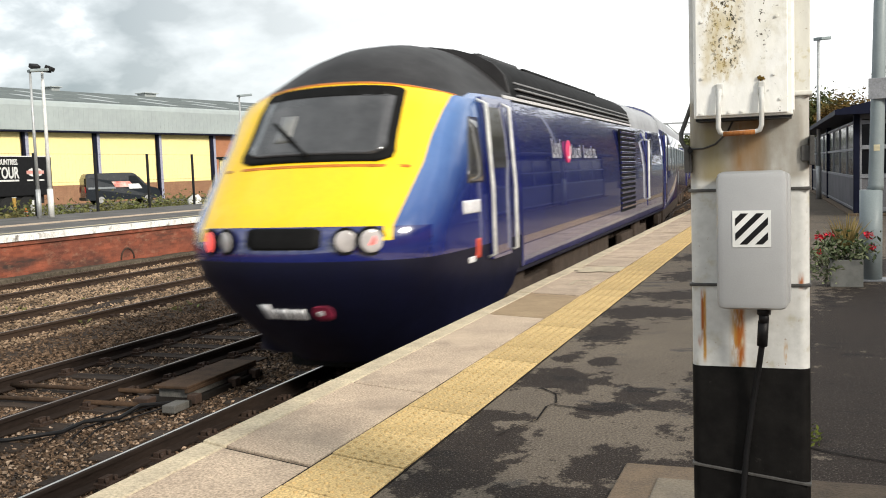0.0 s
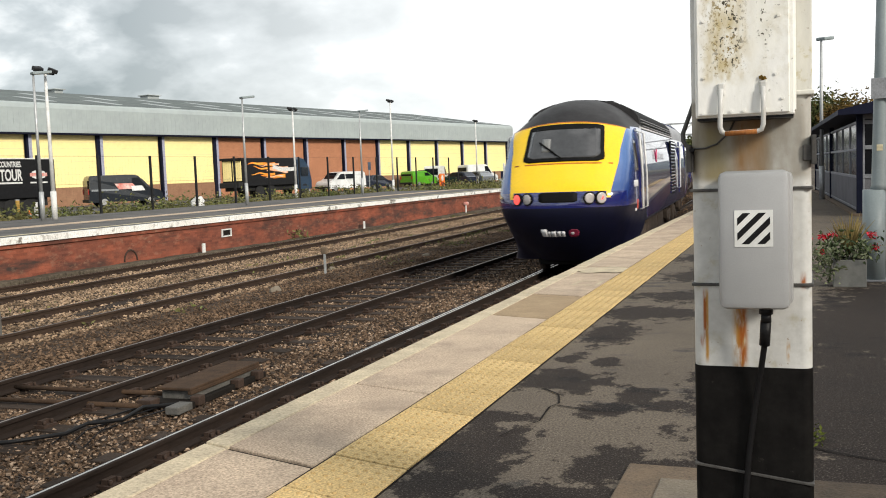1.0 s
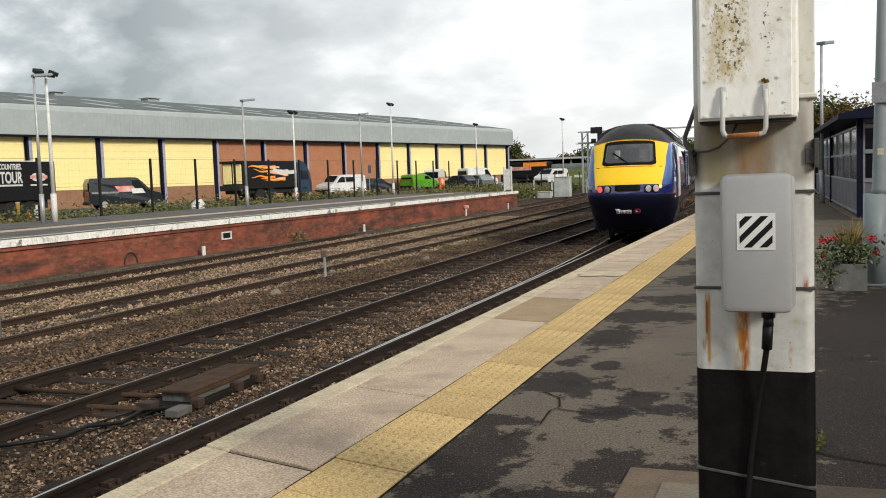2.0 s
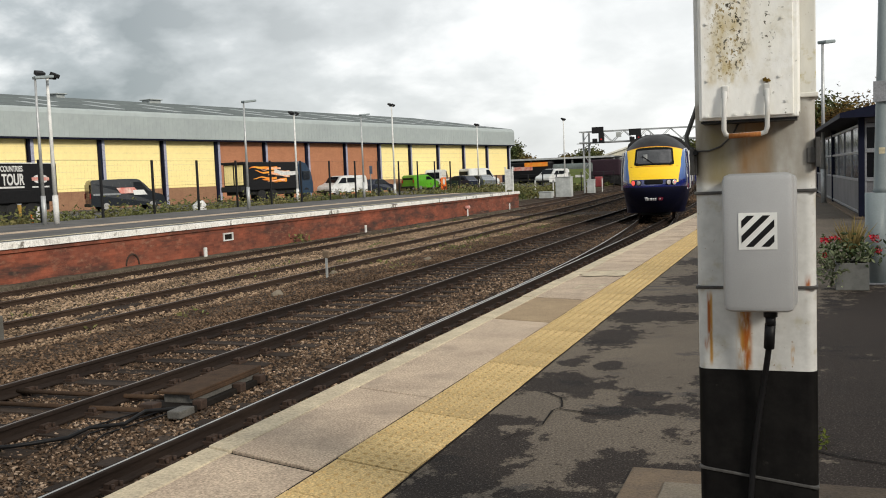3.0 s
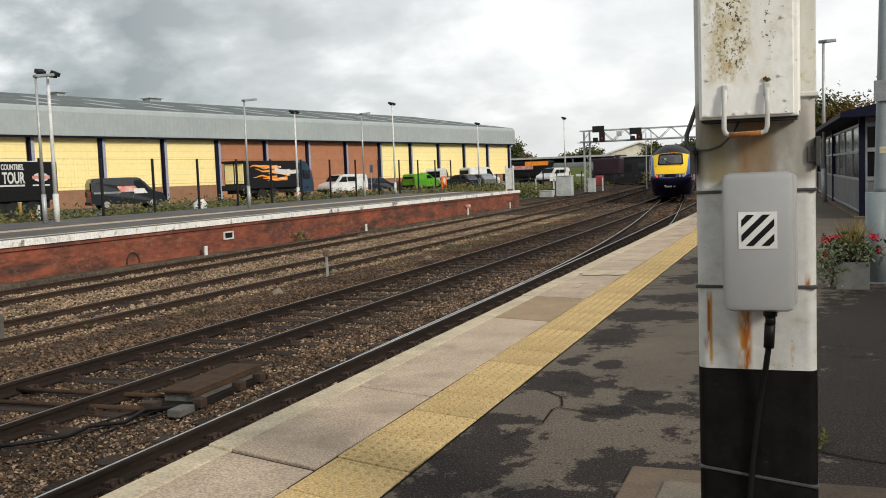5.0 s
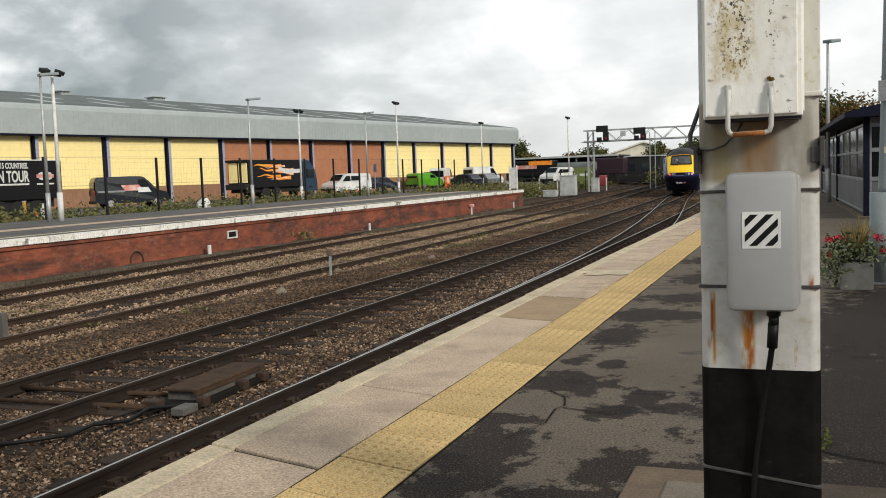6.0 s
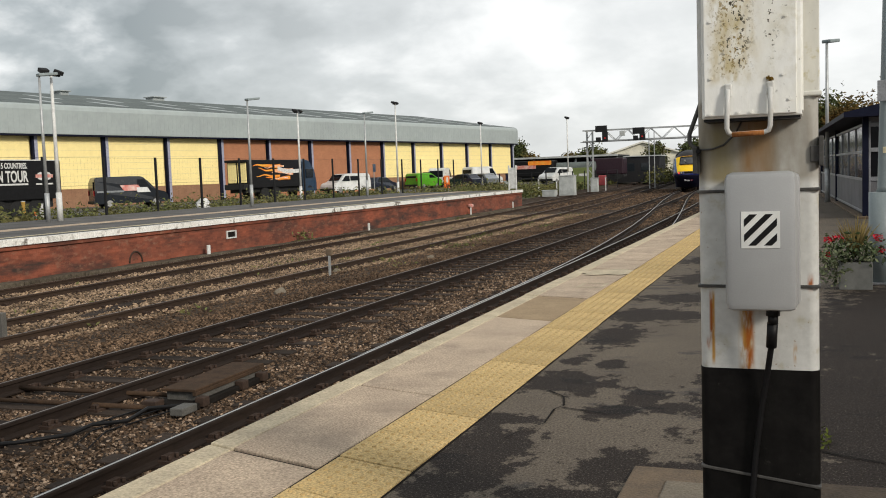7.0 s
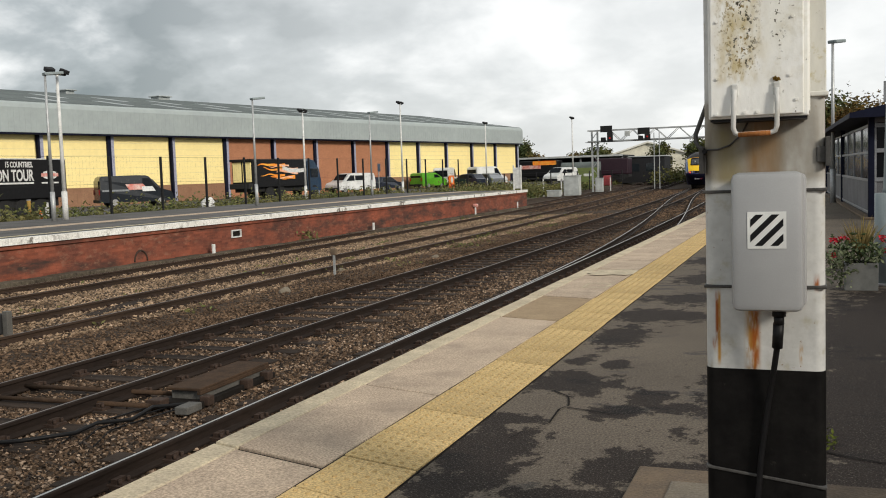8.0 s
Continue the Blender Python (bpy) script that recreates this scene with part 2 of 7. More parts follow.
def tube(bm, pts, r, seg=10, r1=None, caps=True):
    """A round bar along points; r to r1."""
    pts = [Vector(p) for p in pts]
    rings = []
    for i, p in enumerate(pts):
        d = (pts[min(i + 1, len(pts) - 1)] - pts[max(i - 1, 0)]).normalized()
        a = d.orthogonal().normalized() if i == 0 else (rings_a - d * rings_a.dot(d)).normalized()
        rings_a = a
        b = d.cross(a)
        rr = r if r1 is None else r + (r1 - r) * i / (len(pts) - 1)
        rings.append([bm.verts.new(p + (a * math.cos(2 * math.pi * k / seg) + b * math.sin(2 * math.pi * k / seg)) * rr) for k in range(seg)])
    for u, v in zip(rings, rings[1:]):
        for k in range(seg):
            f = bm.faces.new((u[k], u[(k + 1) % seg], v[(k + 1) % seg], v[k]))
            f.smooth = True
    if caps:
        bm.faces.new(rings[0][::-1])
        bm.faces.new(rings[-1])
    return bm


def sweep(bm, path, outline, mi=None):
    """Sweeps an outline (x, z) along a path of (x, y, z), kept upright. mi: a material index for each side."""
    rings = []
    for i, p in enumerate(path):
        a, b = path[max(i - 1, 0)], path[min(i + 1, len(path) - 1)]
        d = Vector((b[0] - a[0], b[1] - a[1], 0)).normalized()
        s = Vector((d.y, -d.x, 0))
        rings.append([bm.verts.new(Vector(p) + s * ox + Vector((0, 0, oz))) for ox, oz in outline])
    k = len(outline)
    for u, v in zip(rings, rings[1:]):
        for j in range(k):
            f = bm.faces.new((u[j], u[(j + 1) % k], v[(j + 1) % k], v[j]))
            if mi:
                f.material_index = mi[j]
    bm.faces.new(rings[0][::-1])
    bm.faces.new(rings[-1])


def disc(bm, centre, axis, r, depth, seg=16, r2=None):
    c, a = Vector(centre), Vector(axis).normalized()
    tube(bm, [c - a * depth / 2, c + a * depth / 2], r, seg, r2)
    return bm


def loop_mesh(bm, pts, y0, y1):
    """A prism: outline of (x, z) pushed from y0 to y1."""
    a = [bm.verts.new((x, y0, z)) for x, z in pts]
    b = [bm.verts.new((x, y1, z)) for x, z in pts]
    bm.faces.new(a)
    bm.faces.new(b[::-1])
    for i in range(len(pts)):
        j = (i + 1) % len(pts)
        bm.faces.new((a[j], a[i], b[i], b[j]))
    return bm
# ---- the line of the tracks ----
RAIL_Z, BED_Z = -0.956, -1.145
EDGE_X = -2.633
TRACKS = {"one": -4.37, "two": -7.79, "three": -11.94, "four": -15.87}
FAR_EDGE, FAR_Z, FAR_END = -17.15, 0.08, 60.0


def bend(y, k=2.35, y0=10.0, span=80.0):
    """How far the whole line has swung to the left at y."""
    u = max(0.0, y - y0) / span
    return -k * u * u if u < 1.1 else -k * (1.21 + 2.2 * (u - 1.1))


def bend_far(y):
    return bend(y, 1.6, 18.0, 50.0)


def cross(y):
    """The shift of the crossover from the platform track to the next."""
    s = min(1.0, max(0.0, (y - 14.0) / 68.0))
    e = min(1.0, max(0.0, (y - 74.0) / 50.0))
    return -3.1 * s * s * (3 - 2 * s) - 0.32 * e * e * (3 - 2 * e)


def route(y):
    return TRACKS["one"] + bend(y) + cross(y)


# ---- ground, one sheet ----
def build_ground():
    prof = [(-2500, -0.2), (-600, -0.2), (-120, -0.2), (-60, -0.2), (-30, -0.2), (-27, -0.2), (-23, -0.55), (-19, -0.95), (-17.6, BED_Z), (-16, BED_Z), (-12, BED_Z),
            (-8, BED_Z), (-4, BED_Z), (-2, BED_Z), (8, BED_Z), (9.5, -0.06), (40, -0.06), (600, -0.06), (2500, -0.06)]
    ys = [-1500, -60, -12, 0, 8, 16, 24, 32, 40, 50, 60, 70, 80, 90, 100, 120, 140, 170, 220, 300, 600, 3500]
    bm = bmesh.new()
    grid = []
    for y in ys:
        b = bend_far(min(y, 130)) if y > 0 else 0
        grid.append([bm.verts.new((x + (b if -24 < x < -10 else 0), y, z)) for x, z in prof])
    for r, s in zip(grid, grid[1:]):
        for i in range(len(prof) - 1):
            f = bm.faces.new((r[i], r[i + 1], s[i + 1], s[i]))
            x = prof[i][0]
            f.material_index = 0 if -19 <= x < 8 else (2 if -60 <= x < -27 else 1)
    tagged(part("ground", bm, [M["ballast_bed"], M["ground"], M["carpark"]]), "ballast bed, rough grass and car park surface", "ground", kind="structure")


build_ground()


# ---- near platform ----
def build_platform():
    bm = bmesh.new()
    box(bm, EDGE_X + 0.712, 8.6, -14, 130, -1.3, 0.0)
    p = tagged(part("platform", bm, M["asphalt"]), "worn grey asphalt station platform with stone coping", "platform", kind="structure")
    wall = part("platform_wall", boxes((EDGE_X + 0.12, EDGE_X + 0.655, -14, 130, -1.3, -0.13)), M["brick_wall"], p, "dark brick platform face")
    return p


platform = build_platform()


# ---- far platform ----
def build_far_platform():
    bm = bmesh.new()
    box(bm, -26.6, FAR_EDGE - 0.422, -30, FAR_END, -1.3, FAR_Z)
    p = tagged(part("far_platform", bm, M["asphalt_far"]), "disused asphalt platform with white edge", "platform", kind="structure")
    part("brick_face", boxes((FAR_EDGE - 0.421, FAR_EDGE - 0.1, -30, FAR_END, -1.3, FAR_Z - 0.19)), M["brick_wall"], p, "weathered red brick platform face")
    y = -30
    bm = bmesh.new()
    while y < FAR_END:
        box(bm, FAR_EDGE - 0.22, FAR_EDGE, y + 0.004, y + 1.2 - 0.004, FAR_Z - 0.15, FAR_Z + 0.006 + random.uniform(-0.003, 0.003))
        y += 1.2
    part("coping", bm, M["white_paint"], p, "white painted coping stones")
    part("coping_back", boxes((FAR_EDGE - 0.42, FAR_EDGE - 0.222, -30, FAR_END, FAR_Z - 0.19, FAR_Z + 0.003)), M["asphalt_far"], p, "bare back of the coping")
    part("corbel", boxes((FAR_EDGE - 0.22, FAR_EDGE - 0.05, -30, FAR_END, FAR_Z - 0.25, FAR_Z - 0.152)), M["brick_wall"], p, "brick corbel course")
    part("yellow_line", boxes((FAR_EDGE - 1.0, FAR_EDGE - 0.80, -30, FAR_END, FAR_Z - 0.01, FAR_Z + 0.004)), M["yellow_line"], p, "faded yellow line")
    part("grey_strip", boxes((FAR_EDGE - 4.6, FAR_EDGE - 3.7, -30, FAR_END, FAR_Z - 0.01, FAR_Z + 0.004)), M["coping"], p, "pale concrete strip")
    return p


far_platform = build_far_platform()


def wall_foot():
    """Silted concrete ledge along the foot of the far platform."""
    m = mat("silted_concrete", (0.125, 0.105, 0.078), 0.95, spec=0.1, col2=(0.060, 0.048, 0.036), scale=1.3, fine=14, fine_amt=0.5, bump=0.6, bump_scale=18)
    rs = random.Random(21)
    y = -8.0
    t = thing("cable_trough", "silted concrete cable trough at the foot of the far platform", "cable trough", kind="structure")
    while y < FAR_END:
        ln = 1.0
        sink = 0.10 * min(1.0, max(0.0, (y - 16) / 16))
        part("trough_lid", boxes((FAR_EDGE - 0.099, FAR_EDGE + 0.36, y + 0.006, y + ln - 0.006, BED_Z - 0.05, -0.875 - sink + rs.uniform(-0.012, 0.012)), bevel=0.012), m, t)
        y += ln


wall_foot()

# ---- rails and sleepers ----
RAIL = [(-0.065, -0.155), (0.065, -0.155), (0.065, -0.14), (0.012, -0.115), (0.012, -0.045), (0.036, -0.035), (0.036, -0.006), (0.028, 0.0), (0.013, 0.0005), (-0.013, 0.0005), (-0.028, 0.0), (-0.036, -0.006),
        (-0.036, -0.035), (-0.012, -0.045), (-0.012, -0.115), (-0.065, -0.14)]
RAIL_MI = [0] * 8 + [1] + [0] * 7


def rail_part(t, fx, side, y0, y1, step=2.0, top="rail_top", web="rail"):
    n = max(2, int((y1 - y0) / step))
    bm = bmesh.new()
    sweep(bm, [(fx(y) + side, y, RAIL_Z) for y in np.linspace(y0, y1, n + 1)], RAIL, RAIL_MI)
    part("rail", bm, [M[web], M[top]], t)


def sleeper_mesh():
    bm = boxes((-1.3, 1.3, -0.125, 0.125, -0.28, -0.155), bevel=0.008)
    return mesh_of("sleeper", bm, M["sleeper"])


def chair_mesh():
    bm = boxes((-0.17, 0.17, -0.09, 0.09, -0.156, -0.125), (-0.12, -0.06, -0.06, 0.06, -0.125, -0.08), (0.06, 0.11, -0.06, 0.06, -0.125, -0.085))
    for sx, sy in ((-0.14, 0.05), (-0.14, -0.05), (0.14, 0.05), (0.14, -0.05)):
        disc(bm, (sx, sy, -0.11), (0, 0, 1), 0.016, 0.05, 6)
    return mesh_of("chair", bm, M["chair"])


SLEEPER, CHAIR = sleeper_mesh(), chair_mesh()


def track(key, fx, y1, near, top, y0=-6.0, label=""):
    t = thing("railway_track", label, "railway track", group="tracks between the platforms", kind="structure")
    for s in (-0.7525, 0.7525):
        rail_part(t, fx, s, y0, y1, top=top, web="rail_siding_lit" if "siding" in label else "rail")
    y = y0 + 0.3
    rest = bmesh.new()
    while y < y1:
        c = fx(y) + random.uniform(-0.03, 0.03)
        mtx = pose(c, y, RAIL_Z + random.uniform(-0.012, 0.006), rz=random.uniform(-1.2, 1.2))
        if near[0] < y < near[1]:
            for me in (SLEEPER,):
                o = bpy.data.objects.new("sleeper", me)
                scene.collection.objects.link(o)
                o.parent, o.matrix_basis = t, mtx
            for s in (-0.7525, 0.7525):
                o = bpy.data.objects.new("rail_chair", CHAIR)
                scene.collection.objects.link(o)
                o.parent, o.matrix_basis = t, pose(fx(y) + s, y, RAIL_Z)
        else:
            box(rest, -1.3, 1.3, -0.125, 0.125, -0.28, -0.155, m=mtx)
        y += 0.68
    if rest.verts:
        tagged(part("sleepers_beyond", rest, M["sleeper"], t, "far timber sleepers"), kind="stuff")
    return t


def build_tracks():
    one = track("one", lambda y: TRACKS["one"] + bend(y), 170, (4, 44), "rail_top", label="bright-headed running rails beside the near platform")
    track("two", lambda y: TRACKS["two"] + bend(y), 170, (4, 44), "rail_top_dull", label="brown rails on oily timber sleepers")
    track("three", lambda y: TRACKS["three"] + bend_far(y), 170, (8, 30), "rail_top_dull", label="rusty siding rails in grey ballast")
    track("four", lambda y: TRACKS["four"] + bend_far(y), 170, (10, 30), "rail_top_dull", label="rusty siding rails beside the far platform")
    x = thing("crossover", "polished crossover rails joining two tracks", "railway points", kind="structure")
    for s in (-0.7525, 0.7525):
        n = 60
        bm = bmesh.new()
        # the switch blades lie against the stock rails at first
        sweep(bm, [(route(y) + s - 0.074 * max(0, 1 - (y - 10) / 13), y, RAIL_Z + 0.002 - 0.03 * max(0, 1 - (y - 10) / 3)) for y in np.linspace(10.0, 124, n)], RAIL, RAIL_MI)
        part("crossover_rail", bm, [M["rail"], M["rail_top"]], x)


build_tracks()
# ---- near platform: things ----
def specks(m, col, scale, lo, hi, gate=3.0, g_lo=0.45, g_hi=0.6, rough=None, stretch=(1, 1, 1)):
    """Blotches of another colour with a shape of their own, thicker in some places than others."""
    nt = m.node_tree
    n, ln = nt.nodes.new, nt.links.new
    b = nt.nodes["Principled BSDF"]
    src = b.inputs["Base Color"].links[0].from_socket
    tc, mp = n("ShaderNodeTexCoord"), n("ShaderNodeMapping")
    mp.inputs["Scale"].default_value = stretch
    ln(tc.outputs["Object"], mp.inputs[0])
    fac = None
    for s, a, z in ((scale, lo, hi), (gate, g_lo, g_hi)):
        t, r = n("ShaderNodeTexNoise"), n("ShaderNodeMapRange")
        ln(mp.outputs[0], t.inputs["Vector"])
        t.inputs["Scale"].default_value, t.inputs["Detail"].default_value, t.inputs["Roughness"].default_value = s, 6, 0.62
        r.inputs["From Min"].default_value, r.inputs["From Max"].default_value = a, z
        ln(t.outputs["Fac"], r.inputs["Value"])
        if fac is None:
            fac = r.outputs[0]
        else:
            mu = n("ShaderNodeMath")
            mu.operation = "MULTIPLY"
            ln(fac, mu.inputs[0])
            ln(r.outputs[0], mu.inputs[1])
            fac = mu.outputs[0]
    mx = n("ShaderNodeMix")
    mx.data_type = "RGBA"
    ln(fac, mx.inputs[0])
    ln(src, mx.inputs[6])
    mx.inputs[7].default_value = (*col, 1)
    ln(mx.outputs[2], b.inputs["Base Color"])
    if rough is not None:
        rs = b.inputs["Roughness"].links[0].from_socket
        mr = n("ShaderNodeMix")
        ln(fac, mr.inputs[0])
        ln(rs, mr.inputs[2])
        mr.inputs[3].default_value = rough
        ln(mr.outputs[0], b.inputs["Roughness"])
    return m


specks(M["asphalt"], (0.055, 0.048, 0.043), 3.2, 0.56, 0.60, 0.45, 0.48, 0.55, rough=0.8, stretch=(0.8, 1.6, 1))
specks(M["asphalt"], (0.27, 0.235, 0.19), 105, 0.585, 0.66, 0.5, 0.0, 0.1)
specks(M["asphalt"], (0.03, 0.026, 0.022), 80, 0.60, 0.66, 0.5, 0.0, 0.1)
specks(M["coping"], (0.26, 0.205, 0.16), 1.6, 0.5, 0.7, 0.6, 0.4, 0.6)
specks(M["brick_wall"], (0.045, 0.03, 0.025), 1.7, 0.46, 0.66, 0.5, 0.38, 0.56, stretch=(1, 0.3, 1.6))
specks(M["brick_wall"], (0.27, 0.15, 0.10), 6.0, 0.54, 0.74, 0.5, 0.44, 0.62, stretch=(1, 0.6, 1.5))
specks(M["white_paint"], (0.16, 0.145, 0.125), 4.0, 0.53, 0.60, 0.7, 0.46, 0.58)

P = {
    "post_white": mat("grubby_white_gloss", (0.58, 0.58, 0.56), 0.4, col2=(0.49, 0.49, 0.47), scale=7, fine=40, fine_amt=0.08, bump=0.05, bump_scale=40),
    "post_black": mat("chipped_black_gloss", (0.0045, 0.0042, 0.0042), 0.6, spec=0.1, col2=(0.009, 0.0085, 0.008), scale=12, fine=50, bump=0.04),
    "box_white": mat("mouldy_white_enamel", (0.83, 0.83, 0.80), 0.45, col2=(0.74, 0.72, 0.62), scale=7, lo=0.45, hi=0.75, fine=40, fine_amt=0.06, bump=0.05, stretch=(1, 1, 0.4)),
    "cover": mat("white_cover_strip", (0.64, 0.64, 0.615), 0.45, col2=(0.60, 0.59, 0.53), scale=5, fine=30, fine_amt=0.08, bump=0.04, stretch=(1, 1, 0.3)),
    "box_grey": mat("grey_plastic", (0.36, 0.365, 0.37), 0.4, col2=(0.33, 0.335, 0.34), scale=6, fine=300, fine_amt=0.04, bump=0.04, bump_scale=300),
    "rust": mat("rust_run", (0.36, 0.135, 0.03), 0.85, col2=(0.20, 0.075, 0.025), scale=30, fine=150, stretch=(1, 1, 0.3)),
    "sticker": mat("sticker_white", (0.75, 0.76, 0.74), 0.4, bump=0.0, fine_amt=0.03),
    "strap": mat("dull_steel_strap", (0.085, 0.082, 0.078), 0.6, 0.2, bump=0.02),
    "cable": mat("black_cable", (0.009, 0.009, 0.010), 0.5, spec=0.2, bump=0.05),
    "slab": mat("tan_stone_slab", (0.17, 0.122, 0.08), 0.9, col2=(0.13, 0.098, 0.07), scale=8, fine=90, bump=0.4),
    "slab_dark": mat("damp_stone_slab", (0.085, 0.062, 0.042), 0.85, col2=(0.05, 0.038, 0.028), scale=8, fine=90, bump=0.4),
    "slab_pale": mat("pale_stone_slab", (0.20, 0.168, 0.125), 0.9, col2=(0.16, 0.135, 0.105), scale=8, fine=90, bump=0.4),
    "planter": mat("grey_planter", (0.20, 0.20, 0.185), 0.7, scale=6, fine_amt=0.06, bump=0.03),
    "petal": mat("red_petal", (0.55, 0.012, 0.03), 0.6, island=0.35, bump=0.0),
    "green": mat("plant_green", (0.032, 0.05, 0.016), 0.7, col2=(0.06, 0.085, 0.03), scale=6, island=0.45, bump=0.0),
    "pale_leaf": mat("variegated_leaf", (0.20, 0.215, 0.125), 0.7, col2=(0.10, 0.13, 0.06), scale=12, island=0.35, bump=0.0),
    "straw": mat("straw_blade", (0.36, 0.27, 0.10), 0.7, island=0.35, bump=0.0),
    "pole": mat("grey_green_pole", (0.25, 0.29, 0.30), 0.45, col2=(0.21, 0.245, 0.25), scale=3, fine_amt=0.06, bump=0.0),
    "shelter_panel": mat("pale_grey_panel", (0.165, 0.165, 0.175), 0.6, spec=0.15, col2=(0.14, 0.14, 0.15), scale=1.5, bump=0.03),
    "shelter_frame": mat("grey_white_frame", (0.27, 0.28, 0.30), 0.45, bump=0.03),
    "dry_moss": mat("dry_moss", (0.17, 0.10, 0.012), 0.9, island=0.4, bump=0.0),
    "moss": mat("moss", (0.10, 0.12, 0.02), 0.9, island=0.3, bump=0.0),
}
specks(P["box_white"], (0.46, 0.41, 0.26), 26, 0.48, 0.70, 5.0, 0.48, 0.66)
specks(P["box_white"], (0.06, 0.05, 0.03), 95, 0.63, 0.68, 9.0, 0.50, 0.60)
specks(P["cover"], (0.42, 0.36, 0.16), 22, 0.54, 0.66, 4.0, 0.46, 0.60)
specks(P["cover"], (0.17, 0.09, 0.02), 60, 0.655, 0.69, 5.0, 0.42, 0.6)
specks(P["post_white"], (0.36, 0.31, 0.17), 14, 0.55, 0.72, 3.5, 0.45, 0.62)
specks(P["post_white"], (0.19, 0.10, 0.02), 60, 0.655, 0.69, 5.0, 0.42, 0.6)
specks(P["post_black"], (0.05, 0.045, 0.04), 35, 0.64, 0.70, 8.0, 0.54, 0.64)

COPING_Y = [-13.0, -11.2, -9.3, -7.4, -5.5, -3.7, -1.8, -0.05, 1.2, 2.40, 3.68, 5.03, 7.72, 9.08, 10.56, 11.70, 12.80, 14.86]


def blob(bm, cx, cy, rx, ry, z, seed, n=40, rough=0.55):
    """A flat patch with a ragged outline."""
    c = bm.verts.new((cx, cy, z))
    ring = []
    for k in range(n):
        a = 2 * math.pi * k / n
        r = max(0.25, 1 + rough * (noise.noise((math.cos(a) * 1.6, math.sin(a) * 1.6, seed)) + 0.8 * noise.noise((math.cos(a) * 5, math.sin(a) * 5, seed + 9)) + 0.5 * noise.noise((math.cos(a) * 14, math.sin(a) * 14, seed + 4))))
        ring.append(bm.verts.new((cx + rx * r * math.cos(a), cy + ry * r * math.sin(a), z)))
    for k in range(n):
        bm.faces.new((c, ring[k], ring[(k + 1) % n]))


def damp_mask(m, spots):
    """Damp patches with ragged edges, each where it lies on the platform."""
    nt = m.node_tree
    n, ln = nt.nodes.new, nt.links.new
    b = nt.nodes["Principled BSDF"]
    src, rsrc = b.inputs["Base Color"].links[0].from_socket, b.inputs["Roughness"].links[0].from_socket
    tc = n("ShaderNodeTexCoord")
    t1 = n("ShaderNodeTexNoise")
    mp = n("ShaderNodeMapping")
    mp.inputs["Scale"].default_value = (1.0, 0.75, 1)
    ln(tc.outputs["Object"], mp.inputs[0])
    ln(mp.outputs[0], t1.inputs["Vector"])
    t1.inputs["Scale"].default_value, t1.inputs["Detail"].default_value, t1.inputs["Roughness"].default_value = 6.5, 10, 0.76
    rag = n("ShaderNodeMapRange")
    rag.inputs["From Min"].default_value, rag.inputs["From Max"].default_value = 0.3, 0.7
    rag.inputs["To Min"].default_value, rag.inputs["To Max"].default_value = -0.85, 0.85
    ln(t1.outputs["Fac"], rag.inputs["Value"])
    best = None
    for x, y, rx, ry in spots:
        v = n("ShaderNodeVectorMath")
        v.operation = "SUBTRACT"
        ln(tc.outputs["Object"], v.inputs[0])
        v.inputs[1].default_value = (x, y, 0)
        w = n("ShaderNodeVectorMath")
        w.operation = "DIVIDE"
        ln(v.outputs[0], w.inputs[0])
        w.inputs[1].default_value = (rx * 1.25, ry * 1.25, 1.0)
        d = n("ShaderNodeVectorMath")
        d.operation = "LENGTH"
        ln(w.outputs[0], d.inputs[0])
        if best is None:
            best = d.outputs["Value"]
        else:
            mn = n("ShaderNodeMath")
            mn.operation = "MINIMUM"
            ln(best, mn.inputs[0])
            ln(d.outputs["Value"], mn.inputs[1])
            best = mn.outputs[0]
    add, r = n("ShaderNodeMath"), n("ShaderNodeMapRange")
    ln(best, add.inputs[0])
    ln(rag.outputs[0], add.inputs[1])
    r.inputs["From Min"].default_value, r.inputs["From Max"].default_value = 1.10, 0.94
    ln(add.outputs[0], r.inputs["Value"])
    mx, mr = n("ShaderNodeMix"), n("ShaderNodeMix")
    mx.data_type = "RGBA"
    mx.blend_type = "MULTIPLY"
    for q in (mx, mr):
        ln(r.outputs[0], q.inputs[0])
    ln(src, mx.inputs[6])
    mx.inputs[7].default_value = (0.19, 0.172, 0.180, 1)
    ln(mx.outputs[2], b.inputs["Base Color"])
    ln(rsrc, mr.inputs[2])
    mr.inputs[3].default_value = 0.85
    ln(mr.outputs[0], b.inputs["Roughness"])


